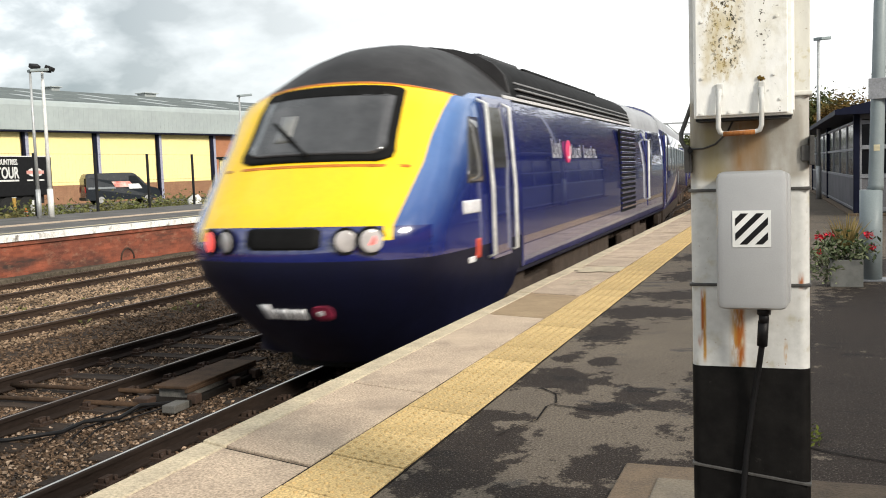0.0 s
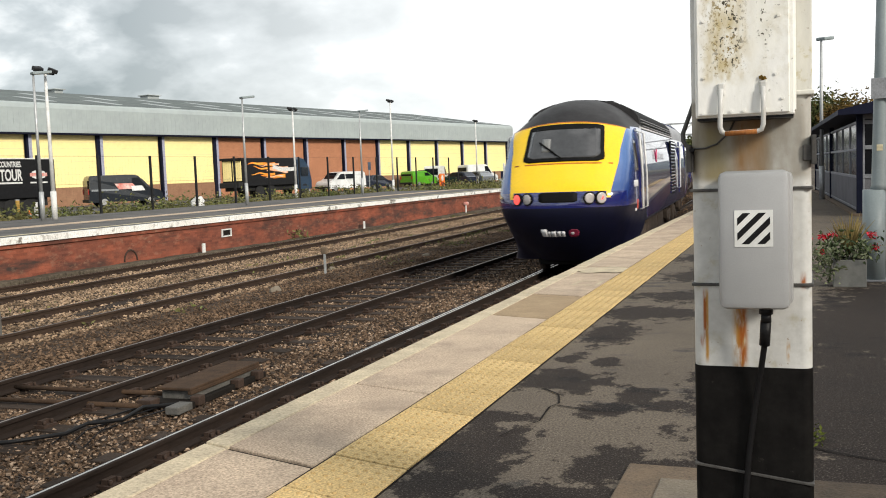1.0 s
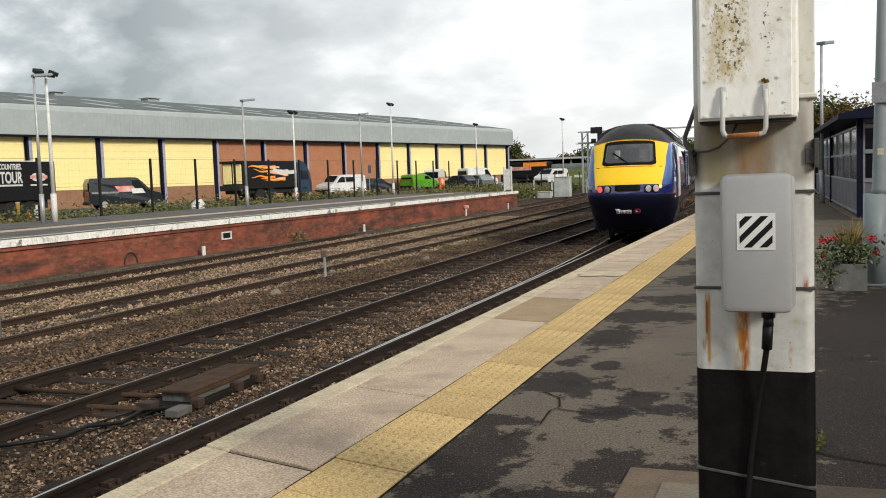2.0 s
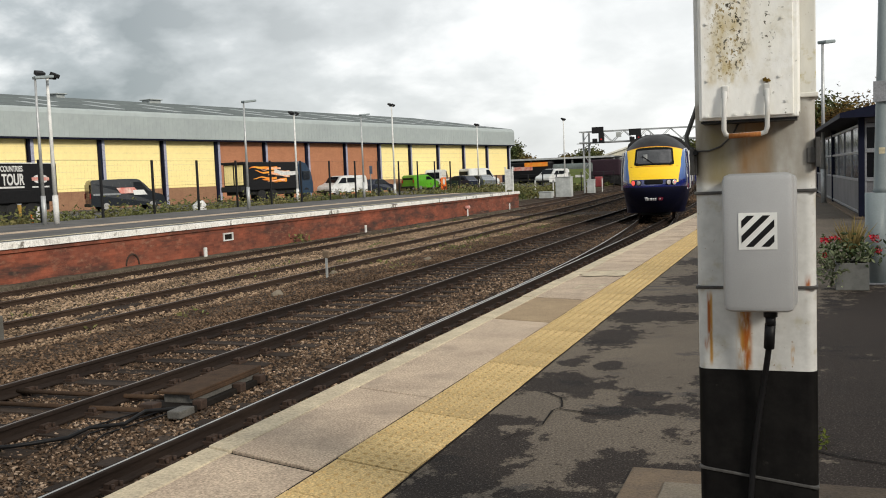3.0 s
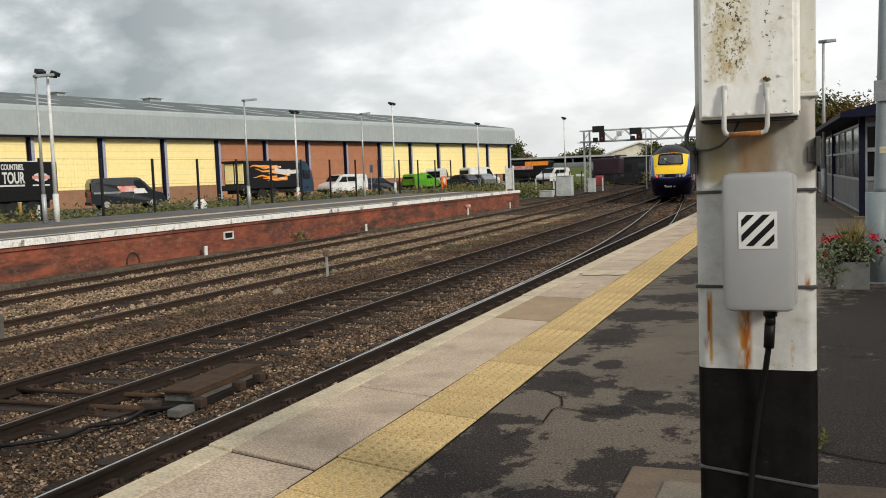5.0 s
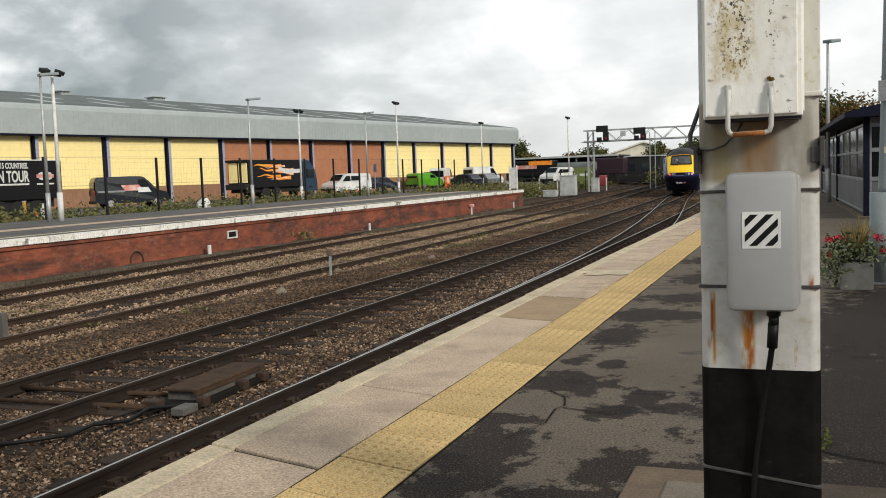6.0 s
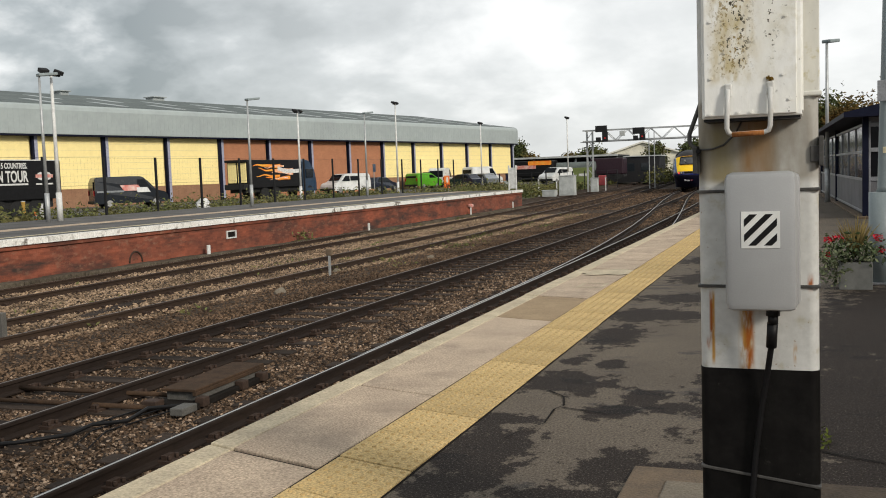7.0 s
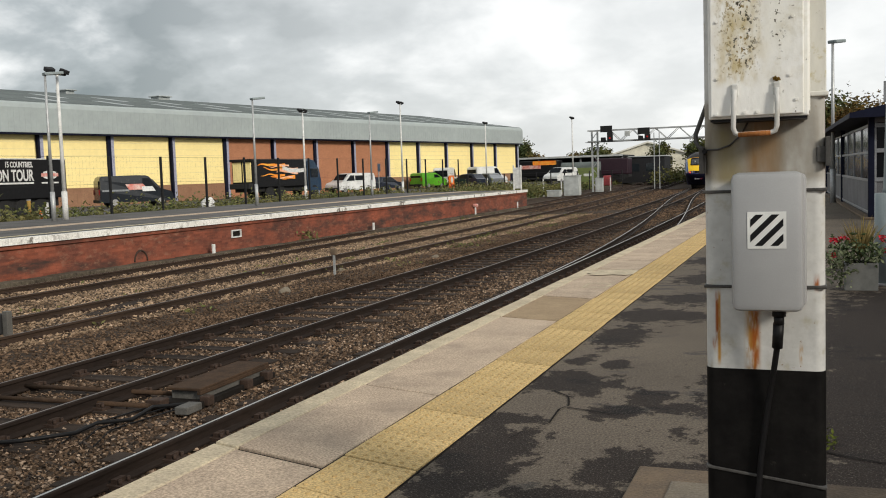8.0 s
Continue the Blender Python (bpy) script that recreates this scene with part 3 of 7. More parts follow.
def damp():
    spots = [(-1.33, 3.92, 0.17, 0.36), (-1.33, 3.45, 0.14, 0.22), (-1.30, 5.34, 0.24, 0.22), (-1.14, 5.89, 0.07, 0.13), (-1.38, 5.99, 0.07, 0.14), (-1.30, 6.95, 0.15, 0.38),
             (-0.73, 3.80, 0.13, 0.24), (-0.50, 3.86, 0.16, 0.09), (-0.80, 5.05, 0.10, 0.13), (-0.66, 4.88, 0.10, 0.09), (-0.92, 4.70, 0.12, 0.12), (-1.20, 7.95, 0.35, 0.30),
             (-1.42, 4.48, 0.14, 0.09), (-0.85, 9.0, 0.5, 0.3), (0.25, 6.26, 0.24, 0.40), (0.45, 8.3, 0.3, 0.4), (0.2, 4.75, 0.16, 0.30), (0.5, 5.4, 0.5, 0.7), (0.7, 7.0, 0.6, 0.9), (0.5, 4.4, 0.5, 0.5), (0.3, 7.3, 0.3, 0.3), (0.6, 3.6, 0.5, 0.4), (-0.3, 11.5, 0.6, 0.5), (-1.0, 10.6, 0.35, 0.35), (0.9, 11.5, 0.5, 0.8), (-1.15, 12.6, 0.3, 0.4), (0.75, 5.2, 0.55, 1.0), (0.9, 8.6, 0.6, 1.3), (0.35, 3.9, 0.35, 0.45), (0.45, 5.0, 0.7, 1.3), (0.6, 7.2, 0.7, 1.3), (-0.75, 3.35, 0.3, 0.2)]
    damp_mask(M["asphalt"], spots)
    # cracks: thin bent dark lines
    for pts in ([(-1.34, 5.10), (-1.29, 5.04), (-1.23, 4.98), (-1.20, 4.87), (-1.18, 4.78), (-1.21, 4.70), (-1.20, 4.55), (-1.19, 4.42), (-1.27, 4.25), (-1.30, 4.12)],
                [(-1.18, 4.74), (-1.08, 4.71), (-1.0, 4.68), (-0.92, 4.66), (-0.84, 4.68)], [(0.02, 4.28), (0.12, 4.2), (0.22, 4.16), (0.4, 4.1), (0.9, 4.0)]):
        bm = bmesh.new()
        prev = None
        for k, (x, y) in enumerate(pts):
            w = 0.0065 * (0.6 + 0.8 * abs(noise.noise((x * 9, y * 9, 2))))
            a, b = bm.verts.new((x - w, y - w * 0.8, 0.0055)), bm.verts.new((x + w, y + w * 0.8, 0.0055))
            if prev:
                bm.faces.new((prev[0], prev[1], b, a))
            prev = (a, b)
        part("crack", bm, M["groove"], platform, "dark surface crack")


damp()
specks(M["asphalt"], (0.155, 0.132, 0.112), 110, 0.565, 0.66, 0.5, 0.0, 0.1)


def rprism(w, d, r, z0, z1, n=5):
    """An upright bar with rounded corners."""
    pts = []
    for cx, cy, a0 in ((w - r, d - r, 0), (-w + r, d - r, 90), (-w + r, -d + r, 180), (w - r, -d + r, 270)):
        pts += [(cx + r * math.cos(radians(a0 + 90 * k / n)), cy + r * math.sin(radians(a0 + 90 * k / n))) for k in range(n + 1)]
    bm = bmesh.new()
    a, b = [bm.verts.new((x, y, z0)) for x, y in pts], [bm.verts.new((x, y, z1)) for x, y in pts]
    for i in range(len(pts)):
        j = (i + 1) % len(pts)
        bm.faces.new((a[i], a[j], b[j], b[i])).smooth = True
    bm.faces.new(a[::-1])
    bm.faces.new(b)
    return bm


def streak(m, xc, w, z0, z1, col, seed=0.0, lo=0.25, hi=0.6, tall=0.22, fine=90):
    """A run of rust, mould or dark tone on a painted face: soft sides, ragged, fading at its upper end."""
    nt = m.node_tree
    n, ln = nt.nodes.new, nt.links.new
    b = nt.nodes["Principled BSDF"]
    src = b.inputs["Base Color"].links[0].from_socket
    tc, sep = n("ShaderNodeTexCoord"), n("ShaderNodeSeparateXYZ")
    ln(tc.outputs["Object"], sep.inputs[0])
    mp, tex = n("ShaderNodeMapping"), n("ShaderNodeTexNoise")
    mp.inputs["Scale"].default_value, mp.inputs["Location"].default_value = (1, 1, tall), (seed, 0, 0)
    ln(tc.outputs["Object"], mp.inputs[0])
    ln(mp.outputs[0], tex.inputs["Vector"])
    tex.inputs["Scale"].default_value, tex.inputs["Detail"].default_value = fine, 5

    def op(kind, a, c):
        o = n("ShaderNodeMath")
        o.operation = kind
        for k, q in enumerate((a, c)):
            if isinstance(q, (int, float)):
                o.inputs[k].default_value = q
            else:
                ln(q, o.inputs[k])
        return o.outputs[0]

    def ramp(v, a, c):
        r = n("ShaderNodeMapRange")
        r.interpolation_type = "SMOOTHSTEP"
        r.inputs["From Min"].default_value, r.inputs["From Max"].default_value = a, c
        ln(v, r.inputs["Value"])
        return r.outputs[0]

    dist = op("ABSOLUTE", op("SUBTRACT", sep.outputs["X"], xc), 0)
    side = op("SUBTRACT", 1.0, ramp(dist, w * 0.15, w))
    ends = op("MULTIPLY", ramp(sep.outputs["Z"], z0 - 0.01, z0 + 0.02), op("SUBTRACT", 1.0, ramp(sep.outputs["Z"], z1 - 0.03, z1)))
    fac = op("MULTIPLY", op("MULTIPLY", side, ends), ramp(tex.outputs["Fac"], lo, hi))
    mx = n("ShaderNodeMix")
    mx.data_type = "RGBA"
    ln(fac, mx.inputs[0])
    ln(src, mx.inputs[6])
    mx.inputs[7].default_value = (*col, 1)
    ln(mx.outputs[2], b.inputs["Base Color"])


RUST, OCHRE = (0.30, 0.085, 0.012), (0.40, 0.21, 0.04)
# the widest brown band paints the cabinet's shadow over the staining on the shaft
for xc, w, z0, z1, c in ((-0.115, 0.007, 0.69, 0.90, OCHRE), (-0.120, 0.007, 0.74, 0.90, RUST), (-0.030, 0.026, 0.67, 0.86, OCHRE), (-0.024, 0.017, 0.67, 0.88, RUST), (-0.022, 0.010, 1.20, 1.34, RUST),
                         (-0.05, 0.4, 1.17, 1.40, (0.20, 0.170, 0.12)), (0.0, 0.06, 1.17, 1.36, (0.24, 0.135, 0.05)), (-0.09, 0.05, 1.17, 1.33, (0.24, 0.20, 0.10)), (0.09, 0.007, 0.70, 0.76, OCHRE), (0.128, 0.010, 0.89, 0.94, RUST), (-0.128, 0.008, 0.73, 0.77, RUST)):
    streak(P["post_white"], xc, w, z0, z1, c, xc * 7, *((0.0, 0.75, 0.3, 18) if w > 0.045 else (0.3, 0.56)))
streak(P["box_white"], -0.045, 0.085, 0.08, 1.2, (0.52, 0.43, 0.23), 3.0, 0.30, 0.75, 0.5, 40)
streak(P["box_white"], -0.045, 0.07, 0.10, 1.2, (0.30, 0.23, 0.10), 5.0, 0.56, 0.64, 0.8, 150)
streak(P["box_white"], -0.035, 0.055, 0.12, 1.2, (0.05, 0.042, 0.022), 9.0, 0.585, 0.63, 0.9, 125)
streak(P["box_white"], 0.045, 0.018, 0.16, 0.32, (0.06, 0.05, 0.03), 2.0, 0.60, 0.64, 0.9, 130)


def post():
    """Roof column of the platform, white above and black below, with its straps."""
    t = thing("platform_column", "white and black painted steel column with rust runs", "column", pose(-0.118, 2.77, 0))
    w = 0.149
    bm = rprism(w, 0.15, 0.026, 0.678, 3.6)
    part("upper_shaft", bm, P["post_white"], t, "grubby white painted shaft", smooth=True)
    bm = rprism(w + 0.0015, 0.1515, 0.026, -0.02, 0.68)
    part("lower_shaft", bm, P["post_black"], t, "chipped black painted base", smooth=True)
    for z0, z1, tilt in ((1.145, 1.157, 0.0), (0.893, 0.907, 0.0), (0.385, 0.397, -7.0)):
        bm = boxes((-w - 0.004, w + 0.004, -0.155, 0.155, -0.004, 0.004), bevel=0.002)
        part("strap", bm, P["strap"], t, "narrow steel strap", m=pose(0, 0, (z0 + z1) / 2, ry=-tilt))
    bm = boxes((0.128, w + 0.004, -0.157, 0.155, 1.22, 1.26), bevel=0.003)
    part("clamp_band", bm, P["strap"], t, "grey clamp band")
    bm = boxes((w, w + 0.012, -0.165, -0.10, 1.21, 1.285), (-w - 0.012, -w, -0.165, -0.12, 1.2, 1.27), bevel=0.002)
    part("clamp_lug", bm, P["strap"], t, "grey clamp lugs")
    # the strip's lighter white paints in the sunlight on the shaft's right side
    part("sleeve", boxes((0.09, w + 0.003, -0.1530, 0.0, 1.392, 3.6), bevel=0.003), P["cover"], t, "white cover strip")
    part("collar", boxes((0.085, w + 0.008, -0.1585, 0.0, 1.387, 1.399), bevel=0.003), P["cover"], t, "thin white collar")
    return t


post()


def upper_box():
    t = thing("cable_cabinet", "mouldy white steel cabinet strapped to the column", "cabinet", pose(-0.125, 2.5, 1.335))
    part("body", boxes((-0.118, 0.118, 0.004, 0.118, 0, 1.1), bevel=0.004), P["box_white"], t, "white enamelled case with dark mould")
    part("cover", boxes((-0.112, 0.106, -0.004, 0.006, 0.006, 1.1), bevel=0.002), P["box_white"], t, "riveted front cover")
    part("hinge_edge", boxes((0.106, 0.121, 0.01, 0.11, 0.01, 1.1), bevel=0.003), P["box_white"], t)
    # a thin black sheet stands in for the shade beneath the case
    part("underside", boxes((-0.114, 0.114, 0.008, 0.116, -0.006, 0.002)), P["cable"], t, "dark sheet for the shade under the case")
    for x, z in ((-0.095, 0.10), (0.075, 0.10), (-0.098, 0.012), (-0.055, 0.012), (-0.03, 0.014), (0.0, 0.014), (0.05, 0.012), (0.09, 0.04), (-0.095, 0.24), (0.082, 0.24)):
        part("rivet", disc(bmesh.new(), (x, -0.005, z), (0, 1, 0), 0.004, 0.005, 8), P["box_white"], t)
    bm = bmesh.new()
    tube(bm, [(-0.054, -0.012, 0.07), (-0.056, -0.016, 0.03), (-0.057, -0.016, -0.025), (-0.053, -0.014, -0.036), (-0.045, -0.012, -0.04), (0.03, -0.012, -0.038), (0.041, -0.013, -0.034), (0.045, -0.016, -0.022),
              (0.046, -0.016, 0.03), (0.045, -0.012, 0.07)], 0.0062, 8)
    h = part("handle", bm, P["post_white"], t, "white bent rod handle, rusty below")
    for x in (-0.054, 0.045):
        part("handle_plate", boxes((x - 0.009, x + 0.009, -0.012, -0.003, 0.052, 0.085), bevel=0.004), P["post_white"], h)
    bm = bmesh.new()
    tube(bm, [(-0.046, -0.0125, -0.0405), (0.03, -0.0125, -0.0385)], 0.0066, 8)
    part("rusty_bar", bm, P["rust"], h, "rust along the lower bar")
    bm = bmesh.new()
    for k in range(26):
        a, r = random.uniform(0, 6.28), random.uniform(0, 0.009)
        box(bm, -0.002, 0.002, -0.002, 0.002, -0.002, 0.002, m=pose(0.044 + r * math.cos(a), -0.007, 0.092 + 0.6 * r * math.sin(a), 30 * k, 20 * k, 0))
    tagged(part("moss_tuft", bm, P["dry_moss"], t, "small moss tuft"), kind="stuff")
    return t


upper_box()


def lower_box():
    t = thing("junction_box", "grey plastic junction box with striped sticker", "junction box", pose(-0.106, 2.5, 0.85))
    part("lid", boxes((-0.086, 0.086, 0.0, 0.075, 0.0, 0.35), bevel=0.018), P["box_grey"], t, "rounded grey lid", smooth=True)
    part("back_case", boxes((-0.08, 0.092, 0.07, 0.12, 0.006, 0.344), bevel=0.012), P["box_grey"], t, "grey back case", smooth=True)
    s = part("sticker", boxes((-0.046, 0.046, -0.0015, 0.004, 0.160, 0.252)), P["sticker"], t, "white sticker with black diagonal stripes")
    for k in range(4):
        # diagonal bars cut to the square
        bm = bmesh.new()
        c0 = -0.066 + 0.0375 * k
        h = 0.039
        def clip(q):
            x0, x1 = max(-h, -h - q), min(h, h - q)
            return [(x0, x0 + q), (x1, x1 + q)] if x0 < x1 else None
        a, b = clip(c0), clip(c0 + 0.0185)
        if not a and not b:
            continue
        a = a or [(h, -h), (h, -h)]
        b = b or [(-h, h), (-h, h)]
        vs = []
        for p in (a[0], a[1], b[1], b[0]):
            if not vs or (Vector(p) - Vector(vs[-1])).length > 1e-4:
                vs.append(p)
        if c0 < 0 < c0 + 0.0185:
            vs = [a[0], a[1], (h, h), b[1], b[0], (-h, -h)]
        f = bm.faces.new([bm.verts.new((x, -0.0022, 0.206 + z)) for x, z in vs])
        r = bmesh.ops.extrude_face_region(bm, geom=[f])
        bmesh.ops.translate(bm, verts=[v for v in r["geom"] if isinstance(v, bmesh.types.BMVert)], vec=(0, 0.001, 0))
        part("stripe", bm, P["cable"], s)
    part("cable_gland", disc(disc(bmesh.new(), (0.026, 0.05, -0.008), (0, 0, 1), 0.017, 0.018, 8), (0.026, 0.05, -0.026), (0, 0, 1), 0.013, 0.022, 12), P["cable"], t, "black cable gland")
    bm = bmesh.new()
    tube(bm, [(0.026, 0.05, -0.03), (0.022, 0.062, -0.09), (0.012, 0.09, -0.16), (-0.004, 0.104, -0.26), (-0.022, 0.106, -0.40), (-0.034, 0.106, -0.55), (-0.045, 0.104, -0.75), (-0.04, 0.1, -0.85)], 0.0078, 10)
    part("cable", bm, P["cable"], t, "black cable running to the ground")
    bm = bmesh.new()
    tube(bm, [(0.025, 0.054, -0.035), (0.021, 0.064, -0.10)], 0.0135, 10)
    part("boot", bm, P["cable"], t, "ribbed strain relief")
    return t


lower_box()


def bracket():
    t = thing("cable_bracket", "bent grey conduit bracket on the column side", "bracket", pose(0, 0, 0))
    bm = bmesh.new()
    tube(bm, [(-0.262, 2.70, 1.40), (-0.272, 2.68, 1.365), (-0.292, 2.66, 1.305), (-0.291, 2.655, 1.285), (-0.284, 2.65, 1.272), (-0.262, 2.65, 1.262), (-0.245, 2.66, 1.258)], 0.006, 8)
    part("conduit", bm, P["strap"], t, "grey bent conduit")
    bm = bmesh.new()
    tube(bm, [(-0.262, 2.615, 1.262), (-0.23, 2.612, 1.262), (-0.2, 2.612, 1.272), (-0.17, 2.612, 1.3), (-0.15, 2.612, 1.34)], 0.0025, 6)
    part("loose_wire", bm, P["strap"], t, "thin loose wire")
    part("end_cap", disc(bmesh.new(), (-0.264, 2.61, 1.258), (0, 1, 0), 0.006, 0.02, 12), P["cable"], t, "black end cap")
    bm = boxes((-0.275, -0.262, 2.615, 2.64, 1.2, 1.25), bevel=0.002)
    part("fixing", bm, P["strap"], t)


bracket()


def base_slabs():
    # the slab right of the column has a darker brown than its neighbour
    for x0, x1, y0, y1, z, mt, lb in ((-0.66, -0.115, 3.0, 3.84, 0.012, "slab", "tan stone slab let into the platform"), (-0.105, 0.52, 3.0, 3.80, 0.010, "slab_dark", "darker brown stone slab let into the platform"), (-0.51, -0.13, 2.5, 3.66, 0.02, "slab_pale", "pale stone slab at the column foot")):
        tagged(part("stone_slab", boxes((x0, x1, y0, y1, -0.05, z), bevel=0.008), P[mt]), lb, "paving slab", group="slabs at the column foot")


base_slabs()


def leaves(bm, centre, n, spread, size, up=0.5, rng=None):
    rng = rng or random
    for _ in range(n):
        d = Vector((rng.gauss(0, spread[0]), rng.gauss(0, spread[1]), rng.gauss(0, spread[2])))
        c = Vector(centre) + d
        s = size * rng.uniform(0.6, 1.4)
        m = pose(c.x, c.y, c.z, rng.uniform(-80, 80), rng.uniform(-80, 80), rng.uniform(0, 360))
        pts = [(0, -s, 0), (s * 0.45, 0, s * 0.12), (0, s, 0), (-s * 0.45, 0, s * 0.12)]
        bm.faces.new([bm.verts.new(m @ Vector(p)) for p in pts])


def planter():
    t = thing("flower_planter", "square grey planter with red flowers and trailing leaves", "planter", pose(0.44, 9.88, 0))
    part("pot", boxes((-0.145, 0.145, -0.14, 0.14, 0.0, 0.26), bevel=0.006), P["planter"], t, "plain grey box planter")
    part("soil", boxes((-0.13, 0.13, -0.125, 0.125, 0.24, 0.265)), M["groove"], t)
    rng = random.Random(4)
    bm = bmesh.new()
    leaves(bm, (-0.02, 0, 0.36), 420, (0.14, 0.1, 0.07), 0.028, rng=rng)
    tagged(part("foliage", bm, P["green"], t, "dark green leaves"), kind="stuff")
    bm = bmesh.new()
    leaves(bm, (-0.2, -0.1, 0.24), 330, (0.09, 0.08, 0.09), 0.026, rng=rng)
    leaves(bm, (0.1, -0.1, 0.34), 90, (0.09, 0.05, 0.05), 0.024, rng=rng)
    tagged(part("trailing_foliage", bm, P["pale_leaf"], t, "pale trailing leaves"), kind="stuff")
    for x, y, z in ((-0.24, -0.05, 0.47), (-0.14, 0.0, 0.49), (-0.25, -0.08, 0.33), (0.2, -0.03, 0.48), (0.23, 0.05, 0.36)):
        bm = bmesh.new()
        leaves(bm, (x, y, z), 34, (0.022, 0.02, 0.017), 0.017, rng=rng)
        tagged(part("flower_head", bm, P["petal"], t, "red flower head"), kind="stuff")
    bm = bmesh.new()
    for k in range(95):
        a, ln = rng.uniform(0, 6.28), rng.uniform(0.26, 0.44)
        lean = rng.uniform(0.1, 0.75)
        d = Vector((math.cos(a) * lean, math.sin(a) * lean, 1)).normalized()
        s = d.cross(Vector((0.3, 1, 0))).normalized() * 0.0055
        p0 = Vector((0.0, 0.03, 0.30))
        vs = [p0 - s, p0 + s, p0 + d * ln * 0.7 + s * 0.8 - Vector((0, 0, 0.01)), p0 + d * ln - Vector((0, 0, 0.05 * lean)), p0 + d * ln * 0.7 - s * 0.8 - Vector((0, 0, 0.01))]
        bm.faces.new([bm.verts.new(v) for v in vs])
    tagged(part("spiky_grass", bm, P["straw"], t, "straw-coloured spiky grass"), kind="stuff")


planter()


def sign_pole():
    t = thing("sign_pole", "grey steel pole with a white sign board", "pole", pose(0.715, 10.3, 0))
    part("base_plate", boxes((-0.17, 0.30, -0.13, 0.13, 0.0, 0.018), bevel=0.004), P["shelter_frame"], t)
    bm = bmesh.new()
    tube(bm, [(-0.03, 0, 0.01), (-0.03, 0, 0.9)], 0.105, 20)
    part("lower_tube", bm, P["pole"], t, "wide lower tube")
    bm = bmesh.new()
    tube(bm, [(0.01, 0, 0.9), (0.014, 0, 0.95), (0.04, 0, 2.2), (0.08, 0, 4.2)], 0.078, 20, 0.055)
    part("upper_tube", bm, P["pole"], t, "tapering upper tube")
    part("sign_board", boxes((-0.06, 0.55, -0.09, -0.078, 1.78, 1.98), bevel=0.004), P["shelter_frame"], t, "white sign board edge")
    part("yellow_label", boxes((-0.01, 0.045, -0.07, -0.06, 1.28, 1.34)), M["yellow_line"], t, "small yellow label")


sign_pole()


def shelter():
    t = thing("waiting_shelter", "navy-framed glazed platform waiting shelter", "shelter", pose(1.17, 21.8, 0, rz=1.95))
    L, D = 17.0, 4.2
    part("plinth", boxes((-0.15, D, -0.2, L + 0.3, 0.0, 0.05), bevel=0.01), P["slab"], t)
    part("floor_slab", boxes((0, D, 0, L, 0.05, 0.07)), M["asphalt_far"], t)
    bm = bmesh.new()
    loop_mesh(bm, [(-0.45, 2.10), (-0.45, 2.2), (D / 2, 2.75), (D + 0.4, 2.2), (D + 0.4, 2.10)], -0.5, L + 0.5)
    part("roof", bm, M["navy"], t, "dark navy shallow roof")
    ys = [0, 8.5, 17.0]
    for y in ys:
        for x in (0.0, D):
            part("post", boxes((x - 0.06, x + 0.06, y - 0.06, y + 0.06, 0.05, 2.1), bevel=0.008), M["navy"], t)
    for a, b in zip(ys, ys[1:]):
        part("lower_panel", boxes((-0.02, 0.02, a + 0.06, b - 0.06, 0.1, 0.78), bevel=0.004), P["shelter_panel"], t, "pale grey lower panel")
        for z in (0.1, 0.78, 1.36, 1.93):
            part("side_rail", boxes((-0.035, 0.035, a + 0.06, b - 0.06, z, z + 0.055), bevel=0.006), P["shelter_frame"], t)
        for k in range(1, 4):
            y = a + (b - a) * k / 4
            part("mullion", boxes((-0.03, 0.03, y - 0.025, y + 0.025, 0.83, 1.95), bevel=0.005), P["shelter_frame"], t)
        for k in range(4):
            y0, y1 = a + (b - a) * k / 4, a + (b - a) * (k + 1) / 4
            for z0, z1 in ((0.835, 1.36), (1.415, 1.93)):
                part("pane", boxes((-0.006, 0.006, y0 + 0.06 if k == 0 else y0 + 0.025, y1 - 0.06 if k == 3 else y1 - 0.025, z0, z1)), M["tinted"], t)
        part("far_panel", boxes((D - 0.02, D + 0.02, a + 0.06, b - 0.06, 0.1, 2.0), bevel=0.004), P["shelter_panel"], t)
    for k in range(3):
        x0, x1 = 0.06 + k * 1.36, 0.06 + (k + 1) * 1.36
        part("end_panel", boxes((x0, x1, -0.02, 0.02, 0.1, 0.8), bevel=0.004), P["shelter_panel"], t, "pale grey lower panel")
        for z in (0.08, 0.78, 1.38, 1.9):
            part("end_rail", boxes((x0, x1, -0.045, 0.045, z, z + 0.085), bevel=0.006), P["shelter_frame"], t)
        for x in (x0, x1):
            part("end_mullion", boxes((x - 0.04, x + 0.04, -0.04, 0.04, 0.1, 2.02), bevel=0.006), P["shelter_frame"], t)
        for z0, z1 in ((0.865, 1.38), (1.465, 1.9)):
            part("end_pane", boxes((x0 + 0.04, x1 - 0.04, -0.006, 0.006, z0, z1)), M["tinted"], t)
    part("gable", loop_mesh(bmesh.new(), [(0.0, 2.0), (0.0, 2.2), (D / 2, 2.7), (D, 2.2), (D, 2.0)], -0.03, 0.03), P["shelter_panel"], t)


shelter()


